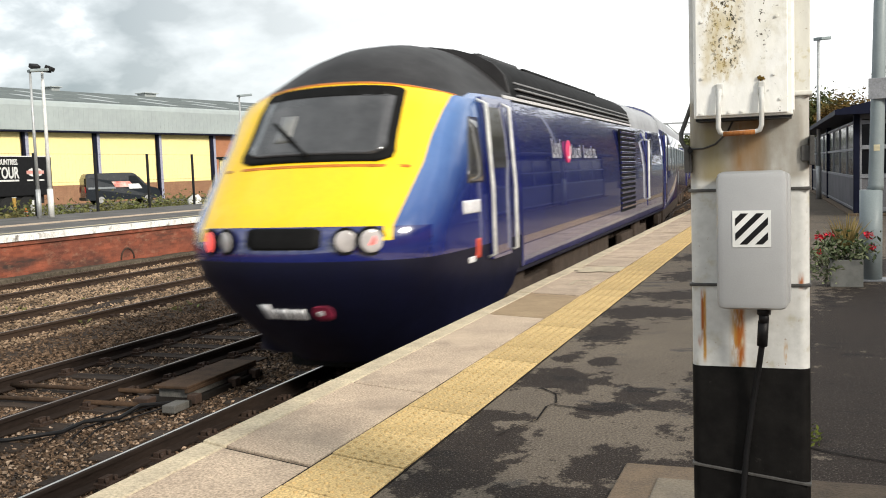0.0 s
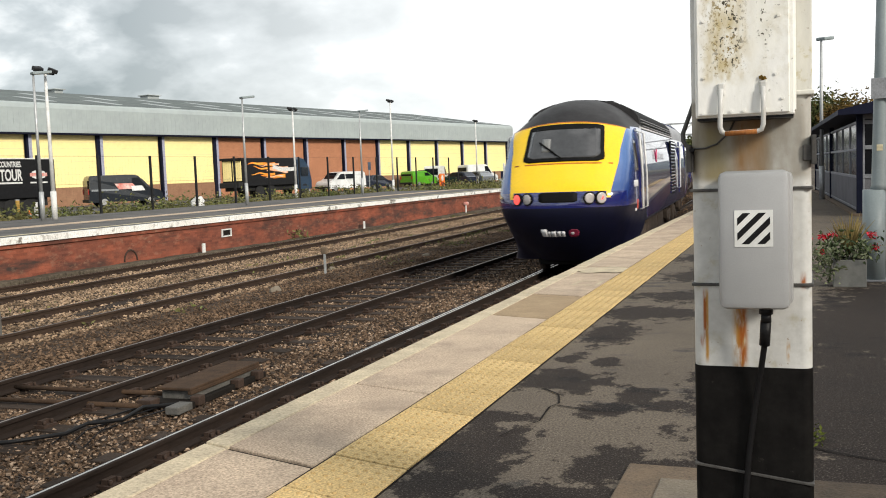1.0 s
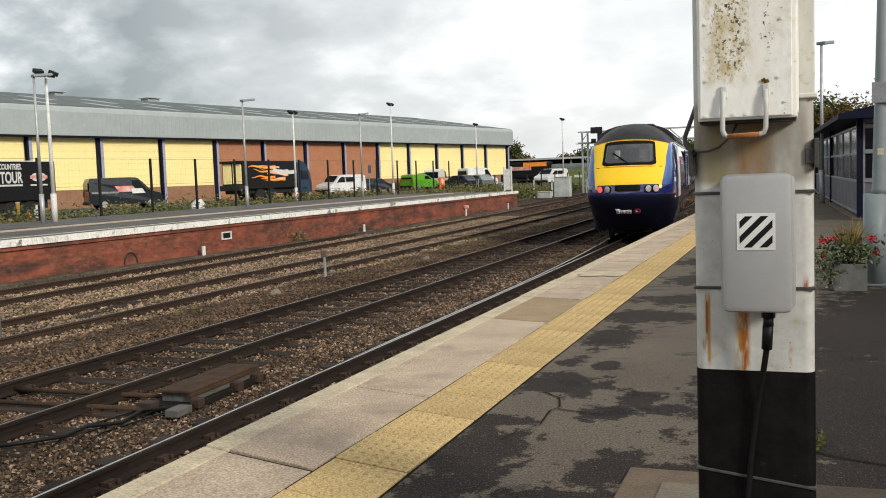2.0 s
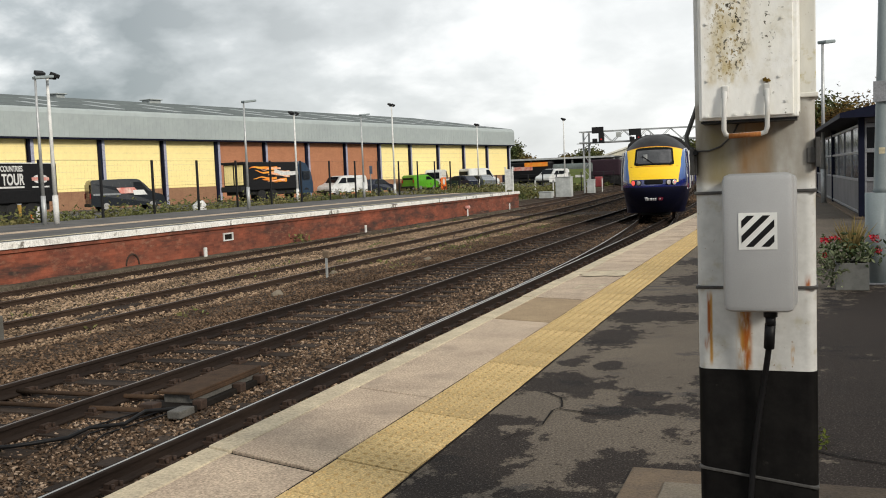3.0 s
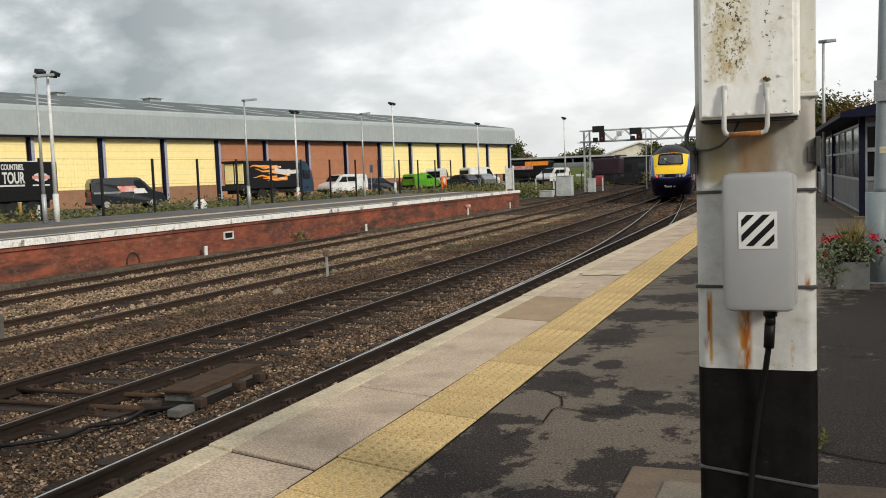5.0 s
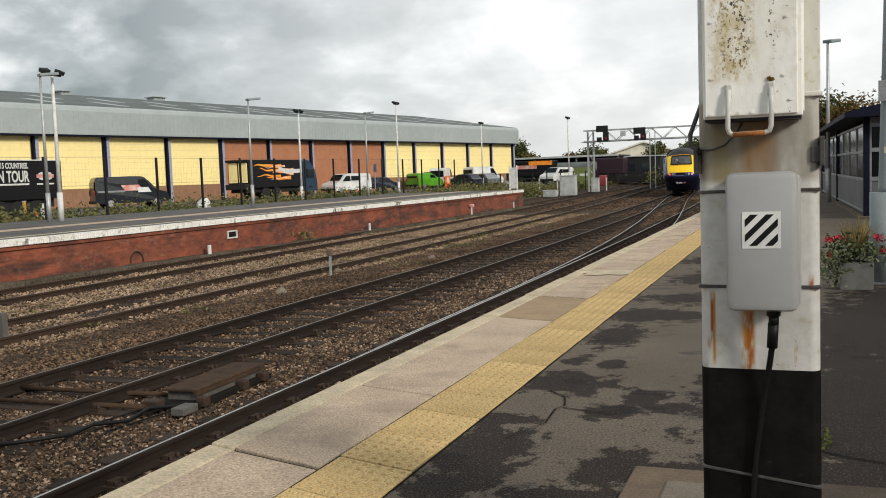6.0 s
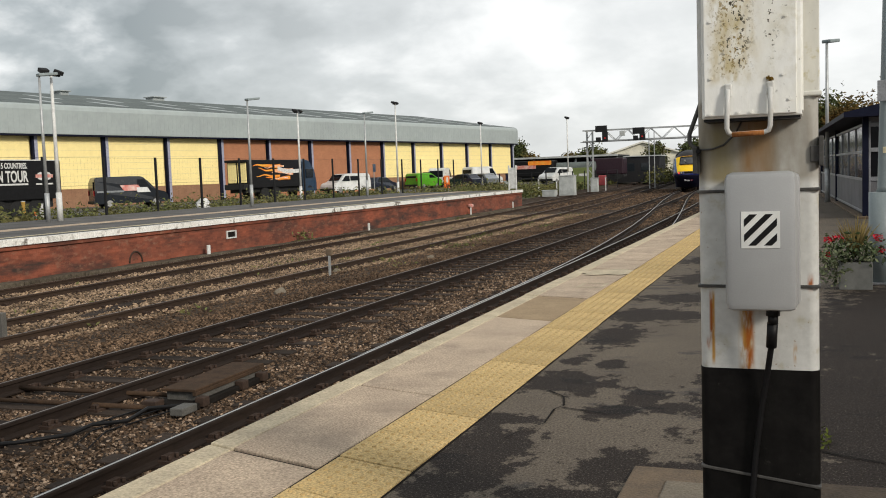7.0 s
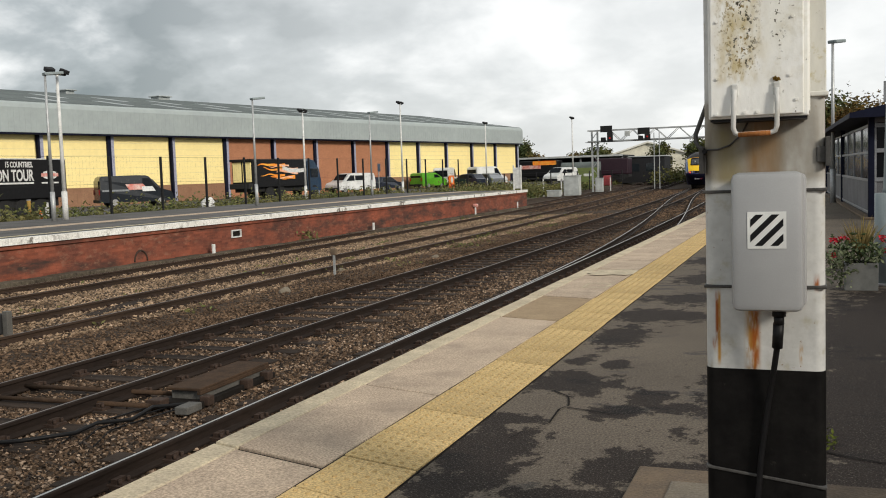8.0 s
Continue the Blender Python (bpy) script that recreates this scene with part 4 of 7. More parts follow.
def platform_lamp(x, y, h, name="lamp_post", label="slim grey platform lamp post", arm=0.5, double=False, r=0.06, mt="galv"):
    t = thing(name, label, "lamp post", pose(x, y, 0), group="lamp posts along the platforms")
    z0 = FAR_Z if x < -17 and x > -26.6 else (-0.2 if x < -17 else 0.0)
    bm = bmesh.new()
    tube(bm, [(0, 0, z0), (0, 0, z0 + 1.0)], r * 1.35, 12)
    part("base_tube", bm, M[mt], t)
    bm = bmesh.new()
    tube(bm, [(0, 0, z0 + 1.0), (0, 0, h)], r, 12, r * 0.65)
    part("shaft", bm, M[mt], t)
    if double:
        part("crossbar", boxes((-0.04, 0.04, -0.42, 0.42, h - 0.02, h + 0.05), bevel=0.01), M["black"], t)
        for s in (-1, 1):
            part("floodlight", boxes((-0.13, 0.13, -0.16, 0.16, -0.075, 0.075), bevel=0.025), M["black"], t, "black floodlight head", m=pose(0.02, s * 0.36, h + 0.13, 0, 25, 20 * s))
    else:
        part("lantern", boxes((-0.14, 0.14, -0.05, 0.62, -0.03, 0.07), bevel=0.025), P["pole"], t, "flat grey lantern", m=pose(0, 0, h, 6, 0, -25))
    return t


platform_lamp(0.62, 31.0, 4.75, arm=0.3, r=0.06)


# the station side behind the camera, plain
def close_behind():
    tagged(part("wall_end", boxes((-2.3, 8.6, -14.4, -14.0, 0.0, 2.6)), M["brick_shed"]), "plain brick wall across the platform end", "wall", kind="structure")
    w = tagged(part("wall_station", boxes((8.6, 9.0, -14, 18, 0.0, 3.0)), M["brick_shed"]), "plain brick station wall behind the platform", "wall", kind="structure")
    part("eaves", boxes((8.3, 9.1, -14, 18, 3.0, 3.2)), M["navy"], w)
    # unseen dark wall, added so that the train side mirrors something dark
    grimy = mat("grimy_dark_brick", (0.05, 0.042, 0.036), 0.9, scale=1.5, bump=0.2)
    tagged(part("wall_goods_office", boxes((8.6, 9.0, 18, 115, 0.0, 2.6)), grimy), "plain dark unseen wall, added to be mirrored in the train side", "wall", kind="structure")


close_behind()
# ---- far platform: things ----
def lamps_far():
    # single lanterns on the platform
    platform_lamp(-24.68, 26.27, 5.13)
    platform_lamp(-23.69, 37.86, 4.93)
    platform_lamp(-24.96, 52.93, 5.1)
    # floodlight columns, white
    for x, y, h in ((-24.8, 26.97, 5.2), (-30.7, 55.0, 5.55), (-30.3, 70.0, 6.9), (-29.9, 90.0, 6.05), (-21.2, 90.0, 6.1)):
        platform_lamp(x, y, h, label="white column with two black floodlights", double=True, r=0.075, mt="lamp_white")


lamps_far()


def fence():
    t = thing("mesh_fence", "black steel mesh fence behind the far platform", "fence")
    y = 31.64 - 4 * 3.33
    ys = []
    while y < FAR_END + 14:
        ys.append(y)
        y += 3.33 if y < 46 else 3.55
    for y in ys:
        part("post", boxes((-26.745, -26.655, y - 0.045, y + 0.045, -0.2, 2.43), bevel=0.008), M["black"], t)
    wires = bmesh.new()
    for z in (0.3, 1.3, 2.4):
        tube(wires, [(-26.7, ys[0], z), (-26.7, ys[-1], z)], 0.006, 4)
    y = ys[0]
    while y < ys[-1]:
        box(wires, -26.7006, -26.6994, y - 0.0006, y + 0.0006, -0.1, 2.4)
        y += 0.2
    tagged(part("mesh", wires, M["black"], t, "fine black wire mesh"), kind="stuff")


fence()

F = {
    "sign_white": mat("sign_white", (0.7, 0.7, 0.68), 0.5, bump=0.0),
    "sign_orange": mat("sign_orange", (0.85, 0.20, 0.02), 0.5, bump=0.0),
    "van_black": mat("dark_van_paint", (0.012, 0.016, 0.022), 0.25, coat=0.2, bump=0.0, fine_amt=0.1),
    "van_white": mat("white_van_paint", (0.72, 0.73, 0.72), 0.3, coat=0.4, bump=0.0, fine_amt=0.06, scale=1),
    "van_green": mat("green_van_paint", (0.10, 0.36, 0.02), 0.3, coat=0.5, bump=0.0, fine_amt=0.06, scale=1),
    "car_blue": mat("dark_car_paint", (0.02, 0.025, 0.04), 0.25, coat=0.2, bump=0.0),
    "car_silver": mat("silver_car_paint", (0.28, 0.30, 0.32), 0.3, 0.5, coat=0.5, bump=0.0),
    "trailer": mat("black_trailer_side", (0.010, 0.010, 0.011), 0.5, spec=0.2, bump=0.02),
    "flame_orange": mat("flame_orange", (0.85, 0.20, 0.02), 0.5, col2=(0.85, 0.42, 0.06), scale=1.6, bump=0.0),
    "flame_pale": mat("flame_pale", (0.8, 0.62, 0.5), 0.5, col2=(0.8, 0.3, 0.1), scale=1.6, bump=0.0),
    "van_red": mat("red_graphic", (0.55, 0.10, 0.07), 0.4, col2=(0.65, 0.5, 0.45), scale=2.0, bump=0.0),
    "block": mat("dirty_grey_steel", (0.115, 0.11, 0.10), 0.7, scale=8),
    "hub": mat("wheel_hub", (0.35, 0.35, 0.35), 0.4, 0.6, bump=0.0),
    "canopy": mat("dark_canopy", (0.018, 0.018, 0.02), 0.6, bump=0.0),
    "cab_blue": mat("blue_cab", (0.02, 0.045, 0.085), 0.3, coat=0.5, bump=0.0),
    "cream_roof": mat("cream_roof", (0.85, 0.83, 0.74), 0.7, scale=0.4),
    "cream_wall": mat("cream_render", (0.80, 0.76, 0.62), 0.8, scale=0.6),
    "cabinet": mat("grey_cabinet", (0.48, 0.50, 0.49), 0.55, scale=2, bump=0.03),
    "hoarding": mat("green_hoarding", (0.16, 0.20, 0.06), 0.7, col2=(0.13, 0.16, 0.06), scale=0.5),
    "red_skip": mat("red_container", (0.30, 0.05, 0.055), 0.6, scale=1.0),
    "signal_red": mat("lit_red_signal", (0.45, 0.015, 0.012), 0.4, glow=0.15, bump=0.0),
    "hills": mat("far_hills", (0.11, 0.13, 0.14), 1.0, scale=0.004, fine=0.02, bump=0.0),
    "maroon": mat("maroon_stock", (0.028, 0.012, 0.020), 0.5, bump=0.0),
}


TB_POST = mat("weathered_yellow_paint", (0.55, 0.33, 0.08), 0.7, scale=8, bump=0.05)

# ---- warehouse ----
W0, WD, BAY = Vector((-49.5, 51.6, -0.2)), Vector((1.10, 5.85, 0)).normalized(), 5.953


def warehouse():
    rz = math.degrees(math.atan2(-WD.x, WD.y))
    t = thing("warehouse", "long warehouse with cream and brick bays under grey cladding", "building", pose(W0.x, W0.y, W0.z, rz=rz))
    # own space: y along the wall, x towards the tracks
    k0, k1 = -4, 12
    H0, H1 = 5.19, 7.31
    y0, y1 = k0 * BAY, k1 * BAY + 0.6
    part("core_wall", boxes((-30, -0.25, y0, y1 - 0.02, 0, H1 - 0.3)), M["cream"], t)
    for k in range(k0, k1):
        a, b = k * BAY + 0.30, (k + 1) * BAY - 0.22
        brick = 3 <= k < 7
        part("bay_panel", boxes((-0.25, 0.0, a, b, 1.35, H0 - 0.06), bevel=0.01), M["brick_shed" if brick else "cream"], t, "red-brown brick bay" if brick else "cream clad bay")
        part("plinth", boxes((-0.25, 0.05, a, b, 0, 1.345), bevel=0.01), M["brick_shed" if brick else "brick_plinth"], t, "brick plinth")
        if not brick:
            for j in range(1, 8):
                z = 1.35 + j * 0.46
                part("board_joint", boxes((-0.01, 0.004, a, b, z, z + 0.012)), M["yellow_line"], t)
    for k in range(k0, k1 + 1):
        y = k * BAY
        slim = k % 2 == 0 and k <= 6
        part("column", boxes((-0.1, 0.20, y - (0.08 if slim else 0.24), y + 0.06, 0, H0), bevel=0.02), M["navy"], t, "navy steel column")
        part("downpipe", boxes((-0.05, 0.19, y + 0.06, y + 0.33, 0, H0), bevel=0.02), M["lilac"], t, "pale downpipe")
    part("soffit", boxes((-0.2, 0.7, y0, y1, H0 - 0.12, H0), bevel=0.01), M["navy"], t, "dark navy soffit")
    # ribbed fascia with a curved head, swept along the wall
    prof = [(0.75, H0), (0.75, H1 - 0.45), (0.66, H1 - 0.2), (0.45, H1 - 0.05), (0.2, H1), (-0.2, H1), (-0.2, H0)]
    bm = loop_mesh(bmesh.new(), prof, y0, y1)
    part("fascia", bm, M["fascia"], t, "grey ribbed cladding band")
    bm = bmesh.new()
    y = y0 + 0.2
    while y < y1:
        box(bm, 0.745, 0.755, y, y + 0.10, H0 + 0.02, H1 - 0.5)
        y += 0.42
    tagged(part("ribs", bm, M["fascia"], t, "shallow vertical ribs"), kind="stuff")
    R = 15.0
    HR = 9.74
    bm = bmesh.new()
    loop_mesh(bm, [(0.4, H1 - 0.02), (-R, HR), (-2 * R, H1 - 0.02), (-2 * R, H1 - 0.3), (0.0, H1 - 0.3)], y0, y1)
    part("roof", bm, M["roof"], t, "low grey-green pitched roof")
    sl = (HR - H1) / (R + 0.4)
    for k in range(k0, k1):
        for f, off in ((3.0, 2.6), (8.5, 0.9)):
            for q in (0,):
                y = k * BAY + off + q * 2.97
                bm = boxes((-1.9, 1.9, 0, 0.95, 0.0, 0.05), bevel=0.01)
                part("rooflight", bm, M["rooflight"], t, "pale translucent rooflight", m=pose(-f, y, H1 + sl * f + 0.02, 0, math.degrees(math.atan(sl)), 0))
    for y, s in ((13.5, 0.6), (24, 1.0)):
        part("roof_vent", boxes((-R - 0.5, -R + 0.6, y, y + 1.4 * s, HR - 0.2, HR + 0.22), (-R - 0.7, -R + 0.8, y - 0.15, y + 1.4 * s + 0.15, HR + 0.2, HR + 0.3), bevel=0.03), M["rooflight"], t, "low roof ventilator")
    part("end_wall", loop_mesh(bmesh.new(), [(0.0, 0), (0.0, H1 - 0.3), (-R, HR - 0.3), (-2 * R, H1 - 0.3), (-2 * R, 0)], y1 - 0.02, y1 + 0.2), M["fascia"], t, "grey clad gable end")
    part("end_door", boxes((-0.1, 0.06, k1 * BAY - 1.9, k1 * BAY - 0.8, 0.0, 1.34), bevel=0.01), M["navy"], t, "small dark door")


warehouse()


# ---- vehicles ----
def side_mesh(profile, width, tumble=0.1, belt=1.0):
    """A body from its side outline (y, z): narrowed above the belt line, with rounded shoulders."""
    bm = bmesh.new()
    top = max(z for _, z in profile)
    cols = []
    for f, pull in ((-1, 1), (-0.93, 0.35), (-0.8, 0), (0, 0), (0.8, 0), (0.93, 0.35), (1, 1)):
        row = []
        for y, z in profile:
            u = max(0.0, (z - belt) / (top - belt + 1e-6))
            x = f * width / 2 * (1 - tumble * u)
            row.append(bm.verts.new((x, y * (1 - 0.012 * pull), z - 0.05 * pull * u)))
        cols.append(row)
    for a, b in zip(cols, cols[1:]):
        for i in range(len(profile)):
            j = (i + 1) % len(profile)
            bm.faces.new((a[i], a[j], b[j], b[i]))
    bm.faces.new(cols[0][::-1])
    bm.faces.new(cols[-1])
    return bm


def wheel(t, x, y, r, w=0.22):
    o = part("wheel", disc(bmesh.new(), (x, y, r), (1, 0, 0), r, w, 20), M["rubber"], t)
    part("hubcap", disc(bmesh.new(), (x + math.copysign(w / 2 + 0.004, x), y, r), (1, 0, 0), r * 0.62, 0.03, 14), F["hub"], o)


def panel(t, name, x, ys, z0, z1, material, tumble=0.0, label=""):
    """A window or marking just proud of both sides."""
    for s in (-1, 1):
        bm = bmesh.new()
        pts = [(ys[0], z0), (ys[1], z0), (ys[2], z1), (ys[3], z1)]
        a = [bm.verts.new((s * (x - 0.03 - tumble * (z - z0)), y, z)) for y, z in pts]
        b = [bm.verts.new((s * (x + 0.008 - tumble * (z - z0)), y, z)) for y, z in pts]
        bm.faces.new(a)
        bm.faces.new(b)
        for i in range(4):
            bm.faces.new((a[i], a[(i + 1) % 4], b[(i + 1) % 4], b[i]))
        part(name, bm, material, t, label)


def van(label, paint, m, L=5.2, H=1.95, W=1.95, side_glass=False, graphic=None):
    t = thing("van", label, "van", m, group="vehicles in the car park")
    prof = [(-L / 2, 0.32), (-L / 2 + 0.03, 1.1), (-L / 2 + 0.06, H - 0.2), (-L / 2 + 0.12, H - 0.06), (-L / 2 + 0.25, H), (0, H + 0.02), (L / 2 - 1.75, H), (L / 2 - 1.55, H - 0.07), (L / 2 - 0.85, 1.22), (L / 2 - 0.7, 1.13), (L / 2 - 0.22, 1.0), (L / 2 - 0.06, 0.86), (L / 2, 0.7), (L / 2, 0.32)]
    part("body", side_mesh(prof, W), F[paint], t)
    panel(t, "cab_window", W / 2 - 0.005, (L / 2 - 2.0, L / 2 - 1.02, L / 2 - 1.55, L / 2 - 2.0), 1.16, H - 0.2, M["tinted"], 0.1)
    if side_glass:
        panel(t, "side_window", W / 2 - 0.005, (L / 2 - 3.2, L / 2 - 2.1, L / 2 - 2.1, L / 2 - 3.2), 1.2, H - 0.22, M["tinted"], 0.1)
    bm = boxes((-W / 2 + 0.25, W / 2 - 0.25, -0.015, 0.015, 0, 0.72), bevel=0.01)
    part("windscreen", bm, M["tinted"], t, m=pose(0, L / 2 - 0.84, 1.24, 42, 0, 0))
    part("rear_window", boxes((-W / 2 + 0.25, W / 2 - 0.25, -L / 2 - 0.012, -L / 2 + 0.02, 1.2, H - 0.3), bevel=0.005), M["tinted"], t)
    for s in (-1, 1):
        part("tail_light", boxes((s * (W / 2 - 0.15) - 0.07, s * (W / 2 - 0.15) + 0.07, -L / 2 - 0.02, -L / 2 + 0.02, 0.85, 1.2), bevel=0.005), TBRED, t, "red tail light")
        for y in (-L / 2 + 0.95, L / 2 - 0.85):
            wheel(t, s * (W / 2 - 0.12), y, 0.34)
    part("front_bumper", boxes((-W / 2, W / 2, L / 2 - 0.1, L / 2 + 0.04, 0.32, 0.55), bevel=0.03), M["rubber"], t)
    part("rear_bumper", boxes((-W / 2, W / 2, -L / 2 - 0.05, -L / 2 + 0.1, 0.32, 0.52), bevel=0.03), M["rubber"], t)
    if graphic:
        panel(t, "graphic", W / 2 + 0.0, (-0.5, 0.7, 0.4, -0.75), 1.12, 1.5, F[graphic], 0.02, "pale red graphic")
        panel(t, "graphic_white", W / 2 + 0.003, (0.35, 1.2, 1.0, 0.3), 1.0, 1.32, F["van_white"], 0.02, "white lettering block")
        panel(t, "stripe", W / 2 + 0.002, (-2.2, -0.5, -0.5, -2.2), 1.04, 1.16, F["car_silver"], 0.02, "grey lettering stripe")
    return t


TBRED = mat("vehicle_tail_lens", (0.35, 0.01, 0.01), 0.3, bump=0.0)


def car(label, paint, m, L=4.2, H=1.45, W=1.75):
    t = thing("car", label, "car", m, group="vehicles in the car park")
    prof = [(-L / 2, 0.35), (-L / 2, 0.85), (-L / 2 + 0.25, 0.95), (-L / 2 + 0.7, H - 0.05), (-L / 2 + 1.3, H), (L / 2 - 1.9, H - 0.04), (L / 2 - 1.15, 0.95), (L / 2 - 0.15, 0.78), (L / 2, 0.6), (L / 2, 0.3)]
    part("body", side_mesh(prof, W, 0.2, 0.9), F[paint], t)
    panel(t, "side_window", W / 2 - 0.02, (-L / 2 + 0.6, L / 2 - 1.35, L / 2 - 1.9, -L / 2 + 0.95), 0.96, H - 0.12, M["tinted"], 0.25)
    for s in (-1, 1):
        for y in (-L / 2 + 0.75, L / 2 - 0.8):
            wheel(t, s * (W / 2 - 0.1), y, 0.3, 0.2)
    part("rear_window", boxes((-W / 2 + 0.25, W / 2 - 0.25, -0.01, 0.01, 0, 0.5)), M["tinted"], t, m=pose(0, -L / 2 + 0.38, 0.97, -42, 0, 0))
    return t


CAR_Z = -0.2
van("dark blue-black van with a pale red graphic", "van_black", pose(-41.9, 51.9, CAR_Z, rz=-38), L=4.75, H=2.05, graphic="van_red")
van("white crew van parked by the brick bays", "van_white", pose(-40.2, 80.6, CAR_Z, rz=156), L=4.6, H=1.85, side_glass=True)
van("bright green small parked van", "van_green", pose(-38.6, 96.2, CAR_Z, rz=-22), L=3.9, H=1.7)
van("tall white box van seen from behind", "van_white", pose(-38.6, 101.5, CAR_Z, rz=8), L=4.6, H=2.2)
van("white panel van facing the tracks", "van_white", pose(-35.0, 105.5, CAR_Z, rz=-30), L=4.7, H=2.2)
van("small white van in the yard", "van_white", pose(-27.0, 108.5, CAR_Z, rz=160), L=4.4, H=1.8, side_glass=True)
car("dark blue hatchback by the wall", "car_blue", pose(-38.5, 84.5, CAR_Z, rz=-10))
car("dark estate car by the vans", "car_blue", pose(-34.6, 97.5, CAR_Z, rz=70))
car("silver hatchback by the vans", "car_silver", pose(-33.2, 99.5, CAR_Z, rz=60))


def text_part(words, size, m, material, parent, name="lettering"):
    cu = bpy.data.curves.new(name, "FONT")
    cu.body, cu.size, cu.extrude, cu.offset, cu.align_x = words, size, 0.004, size * 0.028, "RIGHT"
    ob = bpy.data.objects.new("tmp_text", cu)
    me = bpy.data.meshes.new_from_object(ob)
    bpy.data.objects.remove(ob)
    me.materials.append(material)
    o = new(name, me)
    o.parent, o.matrix_basis = parent, m @ Matrix.Diagonal((0.68, 1, 1, 1))
    return o


def tour_trailer():
    t = thing("exhibition_trailer", "black exhibition trailer lettered ON TOUR in white", "trailer", pose(-34.2, 37.4, CAR_Z))
    part("body", boxes((-2.5, 0, -12, 0, 0.95, 2.78), bevel=0.03), F["trailer"], t, "black trailer side")
    part("roof_edge", boxes((-2.52, 0.02, -12, 0.02, 2.78, 2.83), bevel=0.01), F["sign_white"], t, "white roof edge")
    part("underframe", boxes((-2.2, -0.2, -11, -0.4, 0.55, 0.95), bevel=0.02), M["rubber"], t)
    for y in (-1.6, -2.7, -3.8):
        for x in (-2.2, -0.25):
            wheel(t, x, y, 0.48, 0.28)
    text_part("ON TOUR", 0.72, pose(0.006, -2.14, 1.80, 90, 0, 90), F["sign_white"], t)
    text_part("15 COUNTRIES.", 0.36, pose(0.006, -2.14, 2.42, 90, 0, 90), F["sign_white"], t)
    part("lettering_bar", boxes((0.0, 0.008, -5.2, -2.14, 1.64, 1.72)), F["sign_white"], t, "line of small white lettering")
    part("lettering_bar", boxes((0.0, 0.008, -1.65, -0.55, 1.64, 1.71)), F["sign_white"], t, "line of small white lettering")
    bm = loop_mesh(bmesh.new(), [(-0.5, 0), (-0.38, 0.15), (0, 0.24), (0.38, 0.15), (0.5, 0), (0.38, -0.15), (0, -0.24), (-0.38, -0.15)], -0.006, 0.006)
    b = part("badge", bm, F["sign_white"], t, "plain white shield badge", m=pose(0.006, -1.1, 2.05, 0, 0, 90))
    part("badge_bar", boxes((-0.55, 0.55, -0.012, 0.009, -0.08, 0.08)), F["van_red"], b, "dull red bar")


tour_trailer()


def lorry():
    t = thing("lorry", "black box lorry with orange flame graphic", "lorry", pose(-38.3, 64.4, CAR_Z, rz=-4))
    part("box_body", boxes((-1.9, 0, -3.2, 4.0, 0.95, 3.05), bevel=0.03), F["trailer"], t, "black box body")
    part("rear_header", boxes((-1.95, 0.03, -3.42, -3.2, 2.88, 3.06), bevel=0.02), F["trailer"], t, "black header over the rear doors")
    for x in (-1.42, -0.52):
        part("rear_door", boxes((x - 0.38, x + 0.38, -3.26, -3.2, 1.35, 2.84), bevel=0.02), M["cream"], t, "pale rear door")
    part("tail_lift", boxes((-1.8, 0.0, -3.75, -3.22, 0.85, 1.25), bevel=0.04), M["rubber"], t, "black folded tail lift")
    part("chassis", boxes((-1.7, -0.3, -3.2, 6.0, 0.6, 0.95), bevel=0.02), M["rubber"], t)
    prof = [(4.25, 0.5), (4.25, 2.9), (4.8, 3.1), (5.4, 3.0), (6.1, 2.2), (6.3, 1.2), (6.3, 0.5)]
    bm = side_mesh(prof, 2.4, 0.08, 1.5)
    part("cab", bm, F["cab_blue"], t, "dark blue cab", m=pose(-1.25, 0, 0))
    part("cab_window", boxes((-0.09, 0.0, 4.7, 5.7, 1.6, 2.3), bevel=0.02), M["glass"], t)
    part("cab_windscreen", boxes((-2.3, -0.2, -0.02, 0.02, 0, 0.95), bevel=0.01), M["glass"], t, m=pose(0, 6.27, 1.5, 16, 0, 0))
    for y in (-1.0, 0.5, 5.2):
        for x in (-1.75, -0.2):
            wheel(t, x, y, 0.48, 0.28)
    # flames as plain streaks
    for i, (y0, y1, z0, z1, mt) in enumerate(((-2.6, 1.0, 2.42, 2.72, "flame_orange"), (-1.9, 1.3, 2.18, 2.40, "flame_orange"), (-1.2, 1.5, 2.48, 2.62, "flame_pale"), (-2.2, 0.9, 1.72, 1.90, "flame_orange"), (-1.0, 2.3, 1.50, 1.80, "flame_orange"),
                                              (-0.5, 2.0, 1.58, 1.70, "flame_pale"), (-0.2, 2.7, 1.86, 2.40, "flame_pale"), (0.6, 3.9, 2.04, 2.34, "sign"))):
        bm = bmesh.new()
        n = 12
        up, dn = [], []
        for k in range(n + 1):
            f = k / n
            h = (0.12 + 0.88 * f ** 0.7) if mt != "sign" else 1.0
            wob = (0.12 * math.sin(5 * f + i * 2) + 0.05 * math.sin(13 * f + i)) * (1 - f)
            zc = (z0 + z1) / 2 + wob
            up.append((y0 + (y1 - y0) * f, zc + (z1 - z0) / 2 * h))
            dn.append((y0 + (y1 - y0) * f, zc - (z1 - z0) / 2 * h))
        f0 = bm.faces.new([bm.verts.new((0.006 + 0.002 * i, y, z)) for y, z in up + dn[::-1]])
        r = bmesh.ops.extrude_face_region(bm, geom=[f0])
        bmesh.ops.translate(bm, verts=[v for v in r["geom"] if isinstance(v, bmesh.types.BMVert)], vec=(-0.004, 0, 0))
        part("flame" if mt != "sign" else "lettering_bar", bm, F["sign_white"] if mt == "sign" else F[mt], t, "orange flame streak" if mt != "sign" else "pale lettering block")


lorry()


